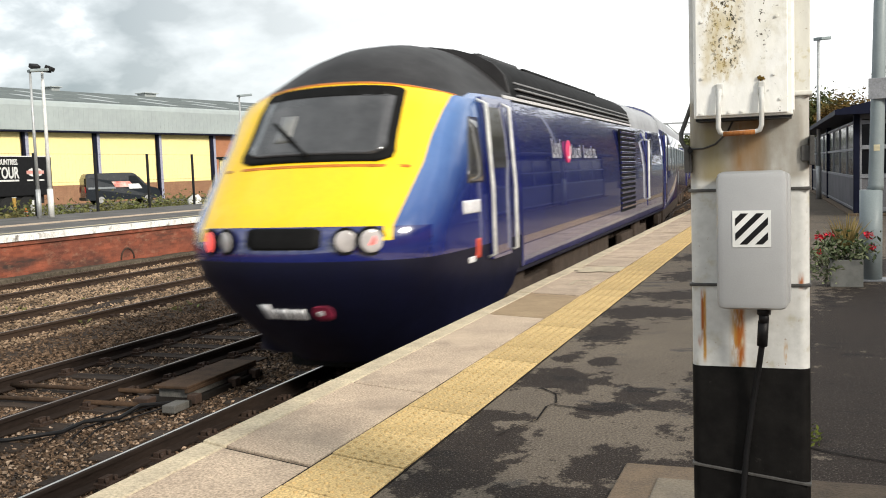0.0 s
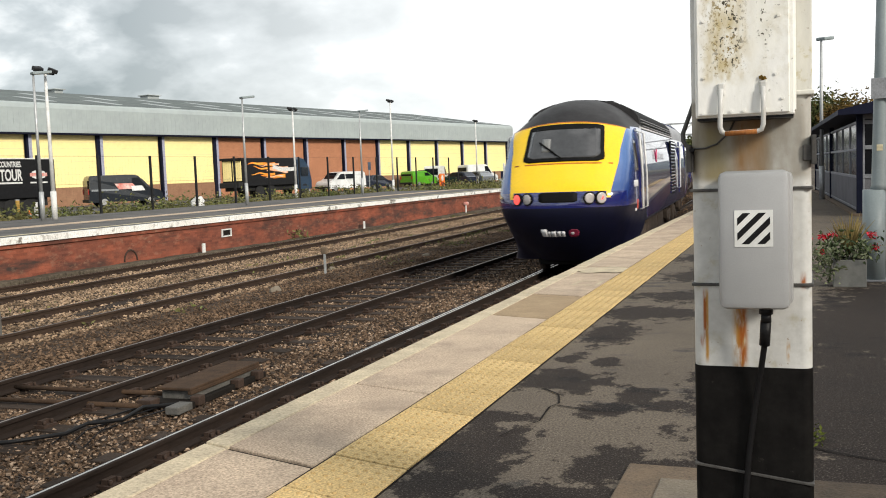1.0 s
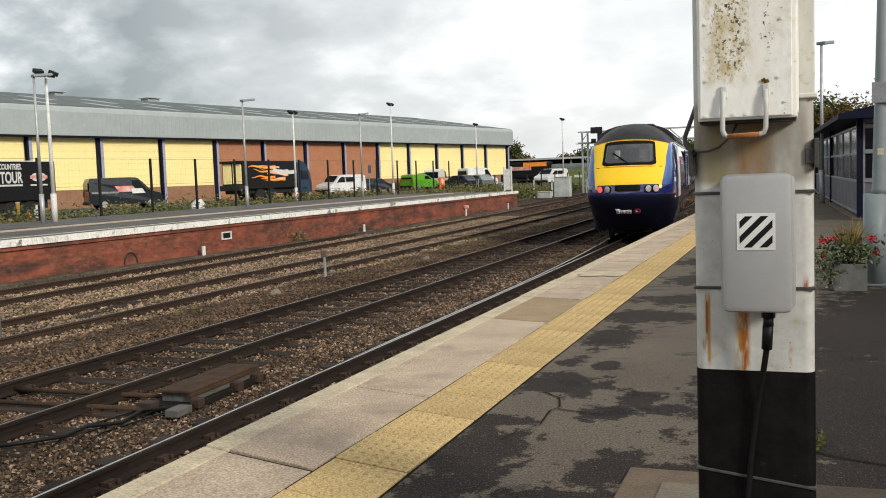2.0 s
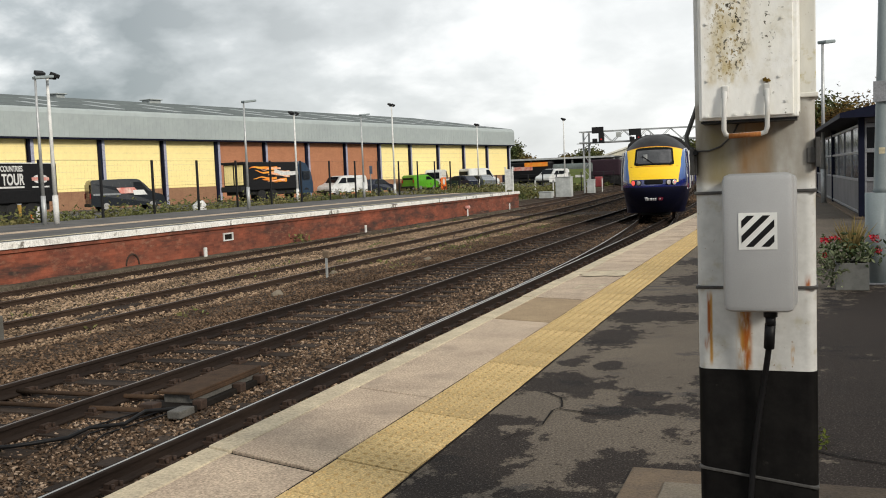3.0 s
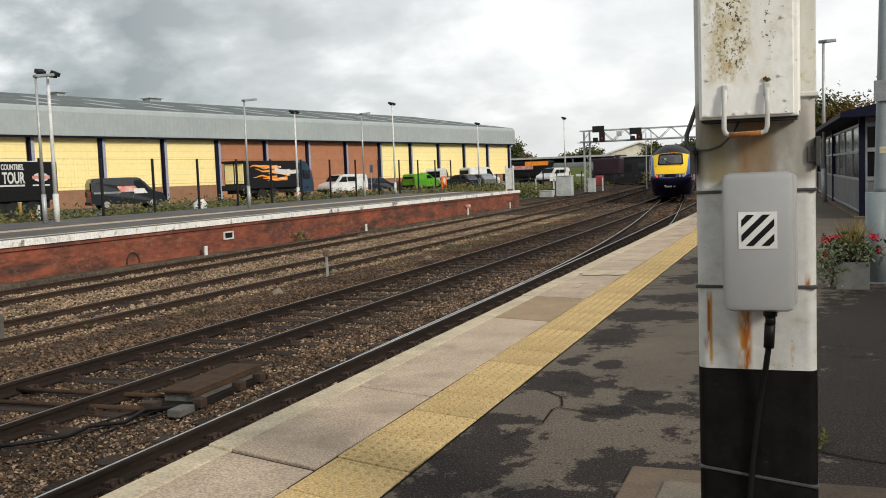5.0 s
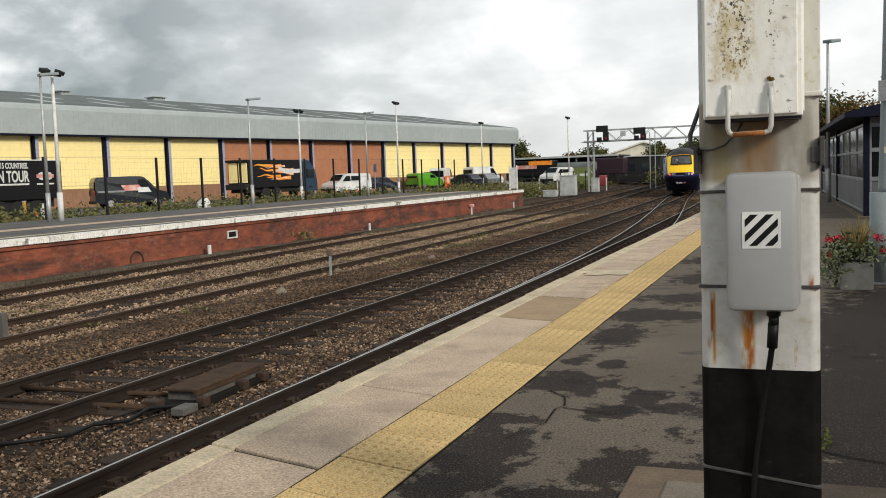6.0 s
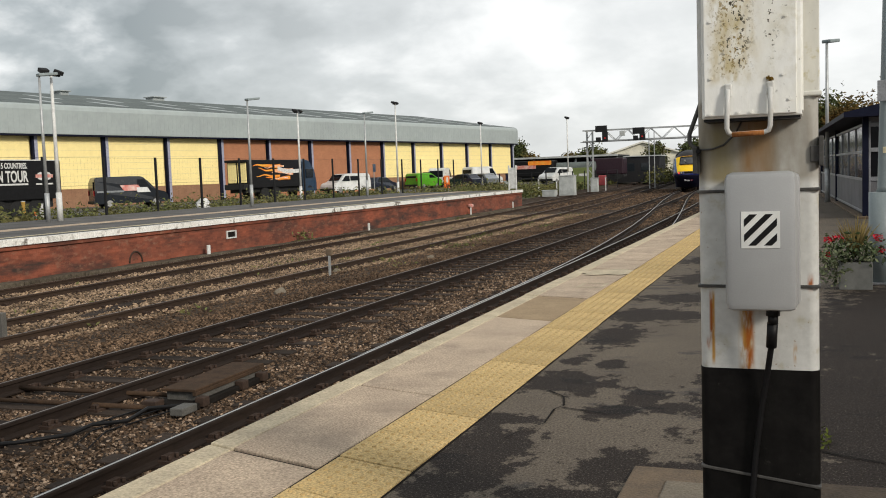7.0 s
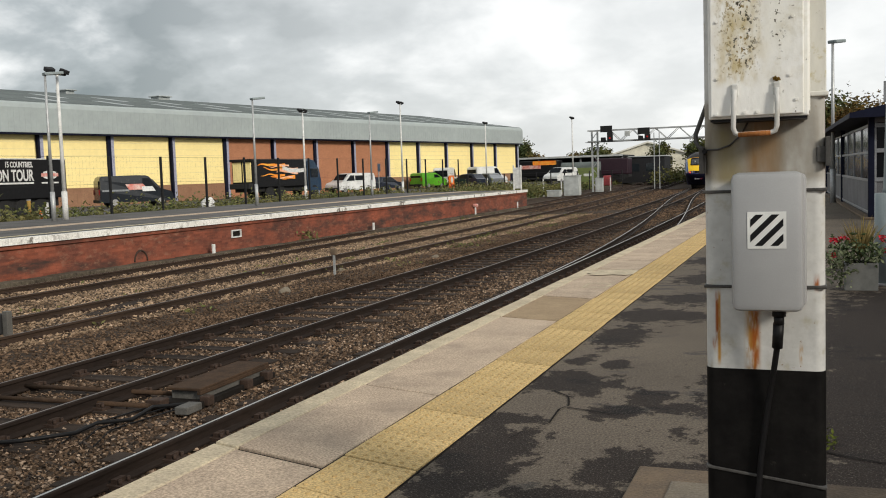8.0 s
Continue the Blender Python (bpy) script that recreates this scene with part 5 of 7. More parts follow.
# ---- small things on and by the far platform ----
def far_details():
    for y, h, mt, lb in ((29.36, 0.97, "sign_orange", "short weathered yellow post behind the fence"), (30.3, 0.82, "sign_white", "short white post behind the fence")):
        b = thing("bollard", lb, "post", pose(-28.8, y, -0.2), group="posts behind the fence")
        bm = bmesh.new()
        tube(bm, [(0, 0, 0), (0, 0, h - 0.06), (0, 0, h)], 0.075, 12)
        part("shaft", bm, F[mt] if mt == "sign_white" else TB_POST, b)
        part("cap", disc(bmesh.new(), (0, 0, h), (0, 0, 1), 0.085, 0.03, 12), F["sign_white"], b)
    c = thing("traffic_cone", "faded orange traffic cone in the weeds", "cone", pose(-28.6, 29.74, -0.2))
    part("foot", boxes((-0.2, 0.2, -0.2, 0.2, 0, 0.04), bevel=0.02), F["sign_orange"], c)
    part("body", disc(bmesh.new(), (0, 0, 0.29), (0, 0, 1), 0.14, 0.5, 16, 0.03), F["sign_orange"], c)
    part("band", disc(bmesh.new(), (0, 0, 0.32), (0, 0, 1), 0.116, 0.12, 16, 0.09), F["sign_white"], c)
    t = thing("hazard_sign", "orange and white notice board on the far platform", "sign", pose(-26.75, 71.6, -0.2))
    part("board", boxes((-0.03, 0.03, -0.55, 0.55, 0.35, 1.35), bevel=0.06), F["sign_orange"], t, "orange board")
    part("roundel", disc(bmesh.new(), (0.035, 0, 1.0), (1, 0, 0), 0.24, 0.02, 20), F["sign_white"], t, "white roundel")
    part("notice", boxes((0.03, 0.04, -0.3, 0.3, 0.45, 0.68)), TBRED, t, "red notice panel")
    part("leg", boxes((-0.03, 0.03, -0.4, -0.34, -0.0, 0.4)), M["galv"], t)
    part("leg", boxes((-0.03, 0.03, 0.34, 0.4, -0.0, 0.4)), M["galv"], t)
    # brick face fittings
    v = thing("wall_vent", "small white framed vent in the brick face", "vent", pose(FAR_EDGE - 0.1, 26.2, -0.43) @ Matrix.Diagonal((1, 0.8, 0.85, 1)))
    part("frame", boxes((0, 0.05, -0.34, 0.34, -0.16, -0.11), (0, 0.05, -0.34, 0.34, 0.09, 0.14), (0, 0.05, -0.34, -0.28, -0.11, 0.09), (0, 0.05, 0.28, 0.34, -0.11, 0.09), bevel=0.004), F["sign_white"], v)
    part("opening", boxes((-0.02, 0.012, -0.28, 0.28, -0.11, 0.09)), M["groove"], v)
    for y, z, h in ((24.55, -0.75, 0.2), (36.0, -0.78, 0.22), (57.0, -0.75, 0.3), (49.0, -0.7, 0.2)):
        tagged(part("marker_peg", boxes((FAR_EDGE + 0.15, FAR_EDGE + 0.2, y - 0.07, y + 0.07, BED_Z, z + h / 2), bevel=0.01), F["sign_white"]), "small white marker peg at the platform foot", "marker", group="pegs at the platform foot")
    tagged(part("fallen_bag", boxes((FAR_EDGE - 0.1, FAR_EDGE + 0.12, 49.3, 49.7, -0.6, -0.42), bevel=0.06), F["van_red"]), "crumpled red and white bag caught on the wall", "litter")
    a = thing("blocked_arch", "dark arched recess in the brick face", "recess", pose(FAR_EDGE - 0.1, 21.5, -0.90))
    bm = bmesh.new()
    tube(bm, [(0.0, 0.27 * math.cos(q), 0.30 * math.sin(q) + 0.02) for q in np.linspace(0, math.pi, 14)], 0.03, 6)
    part("arch_ring", bm, M["chair"], a, "dark brick arch ring")
    # fence end panel and posts by the ramp
    g = thing("end_gate", "white steel gate at the platform end", "gate", pose(-17.75, 59.7, FAR_Z))
    part("gate_panel", boxes((-0.2, 0.2, -0.03, 0.03, 0.1, 1.45), bevel=0.01), F["sign_white"], g)
    for x in (-0.24, 0.24):
        part("gate_post", boxes((x - 0.04, x + 0.04, -0.06, 0.06, 0, 1.6), bevel=0.01), F["sign_white"], g)
    for x, y, h, mt, lb in ((-27.3, 24.6, 0.9, "yellow_line", "yellow plastic bollard among the weeds"), (-27.5, 25.2, 0.62, "sign_o", "orange traffic cone among the weeds"), (-27.6, 26.6, 0.8, "sign_w", "bent white barrier among the weeds")):
        t = thing("barrier_post", lb, "bollard", pose(x, y, -0.2), group="bollards beyond the fence")
        bm = bmesh.new()
        tube(bm, [(0, 0, 0), (0, 0, h)], 0.16 if mt == "sign_o" else 0.1, 12, 0.03 if mt == "sign_o" else 0.09)
        part("shaft", bm, M["yellow_line"] if mt == "yellow_line" else (F["sign_orange"] if mt == "sign_o" else F["sign_white"]), t)
        part("foot", boxes((-0.2, 0.2, -0.2, 0.2, 0, 0.05), bevel=0.01), M["rubber"], t)
    b = thing("dumped_sack", "white builder's sack among the weeds", "sack", pose(-27.4, 39.4, -0.25))
    bm = bmesh.new()
    bmesh.ops.create_icosphere(bm, subdivisions=3, radius=0.34)
    for q in bm.verts:
        q.co *= 1 + 0.25 * noise.noise(q.co * 5)
        q.co.z = q.co.z * 1.25 + 0.35
    part("sack", bm, F["sign_white"], b, smooth="all")
    # yard notice posts
    s = thing("parking_sign", "small blue parking notice on a post", "sign", pose(-35.6, 77.0, -0.2))
    part("post", boxes((-0.03, 0.03, -0.03, 0.03, 0, 2.6)), M["galv"], s)
    part("plate", boxes((0.03, 0.05, -0.3, 0.3, 1.9, 2.6), bevel=0.01), F["cab_blue"], s, "blue plate")


far_details()


# ---- signal gantry ----
def gantry():
    t = thing("signal_gantry", "grey lattice signal gantry with red signals over the tracks", "signal gantry", pose(-20.1, 95.0, -1.0))
    L = 24.0
    top, bot = 6.08, 5.02
    for y in (-0.5, 0.5):
        for z in (top, bot):
            part("chord", boxes((-0.6, L, y - 0.06, y + 0.06, z - 0.06, z + 0.06)), M["galv"], t)
        n = 20
        bm = bmesh.new()
        for k in range(n):
            x0, x1 = 1.5 + (L - 1.5) * k / n, 1.5 + (L - 1.5) * (k + 1) / n
            a, b = ((x0, y, bot), (x1, y, top)) if k % 2 else ((x0, y, top), (x1, y, bot))
            tube(bm, [a, b], 0.035, 5)
        part("lattice", bm, M["galv"], t, "zigzag lattice bracing")
    part("walkway", boxes((-0.9, L, -0.45, 0.45, bot - 0.1, bot - 0.05)), M["galv"], t)
    for x in (0.0, L - 0.4):
        for dx in (-0.28, 0.28):
            part("leg_post", boxes((x + dx - 0.08, x + dx + 0.08, -0.1, 0.1, 0.0, top), bevel=0.01), M["galv"], t)
        bm = bmesh.new()
        for k in range(8):
            z = 0.2 + k * 0.72
            tube(bm, [(x - 0.28, 0, z), (x + 0.28, 0, z + 0.72)] if k % 2 else [(x + 0.28, 0, z), (x - 0.28, 0, z + 0.72)], 0.035, 5)
        part("leg_bracing", bm, M["galv"], t)
    for x, dz in ((1.3, 0.0), (4.95, -0.35)):
        h = part("signal_head", boxes((x - 0.55, x + 0.6, -0.9, -0.7, top - 0.2 + dz, top + 0.42 + dz), bevel=0.02), M["black"], t, "black signal backboard")
        part("signal_body", boxes((x + 0.12, x + 0.65, -0.95, -0.6, bot - 0.1, top - 0.2 + dz), bevel=0.03), M["black"], h)
        part("route_box", boxes((x - 0.5, x - 0.05, -0.95, -0.6, bot - 0.1, bot + 0.35), bevel=0.03), M["black"], h)
        part("red_aspect", disc(bmesh.new(), (x + 0.40, -0.97, bot + 0.25), (0, 1, 0), 0.085, 0.06, 16), F["signal_red"], h, "lit red signal")
    part("small_box", boxes((3.1, 3.6, -0.7, -0.5, bot + 0.4, bot + 0.9), bevel=0.02), F["cabinet"], t)
    part("ladder", boxes((5.9, 5.98, -0.75, -0.68, 0.2, bot + 0.6)), M["galv"], t)
    part("ladder", boxes((6.4, 6.48, -0.75, -0.68, 0.2, bot + 0.6)), M["galv"], t)


gantry()


def cabinets():
    for x, y, w, d, h, lb in ((-19.4, 82.0, 1.35, 0.9, 1.7, "tall grey relay cabinet beside the line"), (-20.4, 79.5, 1.1, 0.7, 0.5, "low grey cable trough box"), (-19.3, 93.0, 0.7, 0.6, 1.3, "narrow grey location case"), (-23.6, 78.0, 0.6, 0.5, 1.4, "slim grey location case"),
                              (-6.5, 110.0, 0.8, 0.6, 1.3, "small grey trackside case")):
        t = thing("relay_cabinet", lb, "cabinet", pose(x, y, -0.95), group="trackside cabinets")
        part("case", boxes((-w / 2, w / 2, -d / 2, d / 2, 0, h), bevel=0.02), F["cabinet"], t)
        part("lid", boxes((-w / 2 - 0.05, w / 2 + 0.05, -d / 2 - 0.05, d / 2 + 0.05, h, h + 0.06), bevel=0.015), F["cabinet"], t)
        part("door", boxes((-w / 2 + 0.1, -0.02, -d / 2 - 0.02, -d / 2 + 0.01, 0.12, h - 0.1), bevel=0.008), F["cabinet"], t)


cabinets()


def yard_fence():
    t = thing("yard_fence", "thin dark wire fence along the yard", "fence")
    pts = [(-26.4 + k * 0.55, 74.5 + k * 3.3) for k in range(12)]
    for x, y in pts:
        part("post", boxes((x - 0.05, x + 0.05, y - 0.05, y + 0.05, -0.9, 1.15), bevel=0.01), M["black"], t)
    for z in (0.1, 0.6, 1.1):
        bm = bmesh.new()
        tube(bm, [(x, y, z) for x, y in pts], 0.012, 4)
        part("wire", bm, M["black"], t)
    for x, y, h, lb in ((-21.6, 80.5, 1.5, "slim white lineside post"), (-21.0, 84.5, 1.2, "slim white lineside post"), (-18.9, 96.5, 1.3, "slim white lineside post")):
        p = thing("lineside_post", lb, "post", pose(x, y, -0.95), group="posts beside the line")
        part("shaft", boxes((-0.05, 0.05, -0.05, 0.05, 0, h), bevel=0.01), F["sign_white"], p)
        part("cap", boxes((-0.07, 0.07, -0.07, 0.07, h, h + 0.05), bevel=0.01), F["cabinet"], p)


yard_fence()


# ---- the yard beyond, the shed and the trees ----
def yard():
    t = thing("open_shed", "long low open-fronted shed with a dark roof", "shed", pose(-34, 132, -0.2))
    part("roof", boxes((-14, 10, -0.5, 9, 3.1, 3.4), bevel=0.05), F["canopy"], t, "thin dark roof")
    part("back_wall", boxes((-14, 10, 8.5, 8.8, 0, 3.1)), F["canopy"], t)
    for x in (-14, -8, -2, 4, 9.8):
        part("post", boxes((x - 0.12, x + 0.12, 0, 0.25, 0, 3.1), bevel=0.02), M["galv"], t)
    part("fascia_board", boxes((-14, 10, -0.6, -0.5, 3.2, 3.45)), F["cabinet"], t, "pale fascia board")
    # stock and plant under it
    for x, L, mt, lb in ((-40.5, 2.3, "cab_blue", "blue lorry cab facing out"), (-35.4, 6.0, "trailer", "black lorry with orange stripe"), (-25.0, 4.5, "maroon", "maroon wagon under the shed")):
        q = thing("yard_vehicle", lb, "lorry", pose(x, 128.5, -0.2))
        part("body", boxes((-L / 2, L / 2, 0, 3.0, 0.7, 2.9), bevel=0.15), F[mt], q)
        part("chassis", boxes((-L / 2, L / 2, 0.2, 2.8, 0.35, 0.7)), M["rubber"], q)
        if mt == "cab_blue":
            part("windscreen", boxes((-L / 2 + 0.2, L / 2 - 0.2, -0.03, 0.02, 1.9, 2.9), bevel=0.02), M["glass"], q)
            part("grille", boxes((-L / 2 + 0.3, L / 2 - 0.3, -0.03, 0.02, 0.9, 1.5), bevel=0.02), F["van_white"], q)
        if mt == "trailer":
            part("flame", boxes((-0.5, L / 2 - 0.2, -0.03, 0.02, 2.3, 2.9), bevel=0.1), F["flame_orange"], q, "orange streak")
            part("lettering_bar", boxes((-2.4, 0.6, -0.035, 0.02, 1.8, 2.3), bevel=0.02), F["van_red"], q, "red lettering block")
        for s in (-1, 1):
            w = part("wheel", disc(bmesh.new(), (s * L * 0.33, 0.2, 0.48), (0, 1, 0), 0.48, 0.3, 16), M["rubber"], q)
    q = thing("tank_wagon", "grey cylindrical tank wagon in the yard", "wagon", pose(-28.6, 126.0, -0.2))
    bm = bmesh.new()
    tube(bm, [(-2.6, 0, 1.9), (-2.5, 0, 1.9), (2.5, 0, 1.9), (2.6, 0, 1.9)], 0.6, 18)
    part("tank", bm, M["roof"], q)
    part("frame", boxes((-2.6, 2.6, -0.6, 0.6, 0.5, 1.3), bevel=0.05), M["rubber"], q)
    h = thing("hoarding", "green boarded hoarding with pale lettering bars", "hoarding", pose(-25.6, 112.0, -0.6))
    part("board", boxes((-1.3, 2.1, -0.06, 0.06, 0.0, 2.1), bevel=0.02), F["hoarding"], h)
    part("lettering_bar", boxes((-1.0, -0.1, -0.07, -0.05, 1.2, 1.5)), F["sign_white"], h, "pale lettering bar")
    part("lettering_bar", boxes((0.5, 1.5, -0.07, -0.05, 1.1, 1.4)), F["sign_white"], h, "pale lettering bar")
    r = thing("red_skip", "faded red steel container beside the line", "container", pose(-22.4, 112.5, -0.7))
    part("container", boxes((-0.4, 0.4, -0.6, 0.6, 0.0, 1.2), bevel=0.12), F["red_skip"], r)
    # dark depot building to the right of the shed
    d = thing("depot_building", "low dark depot building beyond the tracks", "building", pose(-22.0, 136, -0.8))
    part("wall", boxes((-4.5, 3.0, 0, 6, 0, 3.6), bevel=0.05), F["canopy"], d)
    part("roof_edge", boxes((-4.7, 3.2, -0.2, 6.2, 3.6, 3.75), bevel=0.03), F["cabinet"], d)
    for x in (-3.4, -1.6, 0.4):
        part("window", boxes((x, x + 1.1, -0.03, 0.05, 1.6, 2.7), bevel=0.02), M["glass"], d)


yard()


def house(x, y, z, w, d, h, hr, rz, label):
    t = thing("house", label, "house", pose(x, y, z, rz=rz))
    part("wall", loop_mesh(bmesh.new(), [(-w / 2, 0), (-w / 2, h), (0, h + hr), (w / 2, h), (w / 2, 0)], 0, d), F["cream_wall"], t, "cream rendered walls")
    bm = bmesh.new()
    loop_mesh(bm, [(-w / 2 - 0.4, h - 0.2), (0, h + hr), (w / 2 + 0.4, h - 0.2), (w / 2 + 0.4, h + 0.05), (0, h + hr + 0.3), (-w / 2 - 0.4, h + 0.05)], -0.4, d + 0.4)
    part("roof", bm, F["cream_roof"], t, "pale shallow roof")
    for sx in (-w / 4, w / 4):
        o = part("window", boxes((sx - 0.8, sx + 0.8, -0.05, 0.05, h * 0.55, h * 0.55 + 1.3), bevel=0.02), M["glass"], t)
        part("sill", boxes((sx - 0.9, sx + 0.9, -0.12, 0.0, h * 0.55 - 0.1, h * 0.55)), F["sign_white"], o)
    return t


house(-26.6, 170, -0.5, 13.6, 9, 4.1, 2.0, 4, "cream gabled building beyond the yard")


def tree(x, y, z, h, leaf, label, spread=0.32, n=900, seed=1, size=0.28):
    t = thing("tree", label, "tree", pose(x, y, z), group="trees beyond the line")
    rng = random.Random(seed)
    bm = bmesh.new()
    tube(bm, [(0, 0, 0), (rng.uniform(-.1, .1), 0, h * 0.3), (rng.uniform(-.2, .2), rng.uniform(-.2, .2), h * 0.75)], h * 0.028, 8, h * 0.008)
    tips = []
    for k in range(9):
        a, zz = rng.uniform(0, 6.28), h * rng.uniform(0.25, 0.65)
        ln = h * spread * rng.uniform(0.5, 1.0)
        tip = Vector((math.cos(a) * ln, math.sin(a) * ln, zz + h * rng.uniform(0.1, 0.32)))
        tube(bm, [(0, 0, zz), tip * 0.5 + Vector((0, 0, zz * 0.45)), tip], h * 0.010, 5, h * 0.003)
        tips.append(tip)
    tips.append(Vector((0, 0, h * 0.86)))
    part("trunk", bm, M["bark"], t)
    bm = bmesh.new()
    for k in range(n):
        c = rng.choice(tips)
        s = h * 0.10
        p = (c.x + rng.gauss(0, s), c.y + rng.gauss(0, s), max(h * 0.12, c.z + rng.gauss(0, s * 0.9)))
        leaves(bm, p, 3, (size * 0.8, size * 0.8, size * 0.8), size, rng=rng)
    tagged(part("crown", bm, M[leaf], t, "uneven leafy crown"), kind="stuff")


def trees():
    rng = random.Random(11)
    for x, y, h, leaf in ((-47, 150, 4.2, "tree_leaf"), (-44, 152, 6.8, "tree_leaf"), (-41.5, 150, 4.2, "autumn_leaf"), (-37, 158, 4.4, "autumn_leaf"), (-49, 146, 4.4, "tree_leaf"),
                          (-31, 150, 4.9, "tree_leaf"), (-33, 152, 4.5, "tree_leaf"), (-21.5, 150, 5.0, "tree_leaf"), (-16.5, 152, 5.2, "tree_leaf"), (-12.8, 147, 4.6, "tree_leaf")):
        tree(x, y, -0.3, h, leaf, "dark green scrubby tree" if leaf == "tree_leaf" else "yellowing autumn tree beyond the yard", n=620, seed=int(-x * 7), size=0.24, spread=0.10 if h > 6.5 else 0.22)
    # behind the shelter
    for x, y, h, leaf, s in ((2.4, 56, 4.4, "autumn_leaf", 1), (1.2, 59, 4.8, "tree_leaf", 3)):
        tree(x, y, 0.0, h, leaf, "broad tree turning orange behind the shelter" if leaf == "autumn_leaf" else "dark green tree behind the shelter", n=2600, seed=s, size=0.11)
    # trees behind the station
    for k in range(9):
        tree(14 + rng.uniform(0, 4), -12 + k * 5.2, 0, rng.uniform(6.5, 9.5), "tree_leaf", "tall dark tree behind the station", n=300, seed=40 + k, size=0.4)


# unseen tree row, placed and sized for its dark reflection in the train side
for k in range(24):
    rng_t = random.Random(70 + k)
    far = 34 + k * 5.7
    tall = 6.6 if far < 85 else (8.5 if far < 108 else 15.5)
    tree(12.8 + rng_t.uniform(0, 3) + (5.5 if far > 108 else 0.0), far, 0, tall + rng_t.uniform(-0.6, 1.8), "tree_leaf", "unseen tall dark tree, mirrored in the train side", n=420, seed=80 + k, size=0.46)
trees()


def bushes():
    """Low scrub along the line beyond the far platform."""
    rng = random.Random(8)
    bm = bmesh.new()
    for k in range(520):
        y = rng.uniform(62, 150)
        x = bend_far(y) - rng.uniform(18.6, 26)
        s = rng.uniform(0.2, 0.6)
        leaves(bm, (x, y, -0.75 + s * 0.4), 14, (s * 0.7, s * 0.7, s * 0.4), 0.16, rng=rng)
    for k in range(160):
        y = rng.uniform(112, 165)
        x = -6.5 + bend(y) - rng.uniform(0, 7)
        s = rng.uniform(0.4, 1.0)
        leaves(bm, (x - 3, y + 15, -0.6 + s * 0.8), 18, (s * 0.8, s * 0.8, s * 0.7), 0.24, rng=rng)
    tagged(part("lineside_scrub", bm, M["tree_leaf"]), "scrubby green bushes beside the line", "bushes", kind="stuff")
    bm = bmesh.new()
    for k in range(1500):
        y = rng.uniform(14, 78)
        x = -26.9 - abs(rng.gauss(0, 1.2)) if y < 62 else -20 - rng.uniform(0, 9)
        s = rng.uniform(0.12, 0.42)
        leaves(bm, (x, y, -0.18 + s), 9, (s * 0.6, s * 0.6, s * 0.6), 0.09, rng=rng)
    for k in range(900):
        y = rng.uniform(76, 126)
        x = bend_far(y) - rng.uniform(18.4, 28)
        s = rng.uniform(0.15, 0.5)
        leaves(bm, (x, y, -0.75 + s * 0.6), 10, (s * 0.7, s * 0.7, s * 0.5), 0.14, rng=rng)
    tagged(part("weeds", bm, M["leaf"]), "tall weeds along the fence", "weeds", kind="stuff")
    bm = bmesh.new()
    for k in range(90):
        y = rng.uniform(10, 50)
        x = rng.choice((-12.6, -11.2, -13.6, -17.0, -10.4)) + rng.gauss(0, 0.25)
        leaves(bm, (x, y, BED_Z + 0.08), 16, (0.16, 0.2, 0.05), 0.05, rng=rng)
    leaves(bm, (-17.0, 30.5, BED_Z + 0.35), 60, (0.1, 0.4, 0.12), 0.07, rng=rng)
    tagged(part("track_weeds", bm, M["leaf"]), "small weeds growing in the ballast", "weeds", kind="stuff")
    bm = bmesh.new()
    leaves(bm, (0.07, 4.35, 0.03), 40, (0.02, 0.05, 0.02), 0.014, rng=rng)
    tagged(part("crack_weeds", bm, P["moss"]), "small bright weeds in a crack by the column", "weeds", kind="stuff")


bushes()


def hills():
    bm = bmesh.new()
    prev = None
    for k in range(80):
        a = radians(-50 + k * 1.3)
        x, y = -1800 * math.sin(a), 1800 * math.cos(a)
        h = 22 + 26 * noise.noise((k * 0.11, 2.3, 0)) + 8 * noise.noise((k * 0.5, 7, 0))
        p, q = bm.verts.new((x, y, -4)), bm.verts.new((x * 1.05, y * 1.05, max(4, h)))
        if prev:
            bm.faces.new((prev[0], p, q, prev[1]))
        prev = (p, q)
    tagged(part("backdrop", bm, F["hills"]), "low hazy hills on the horizon", "hills", kind="structure")


hills()


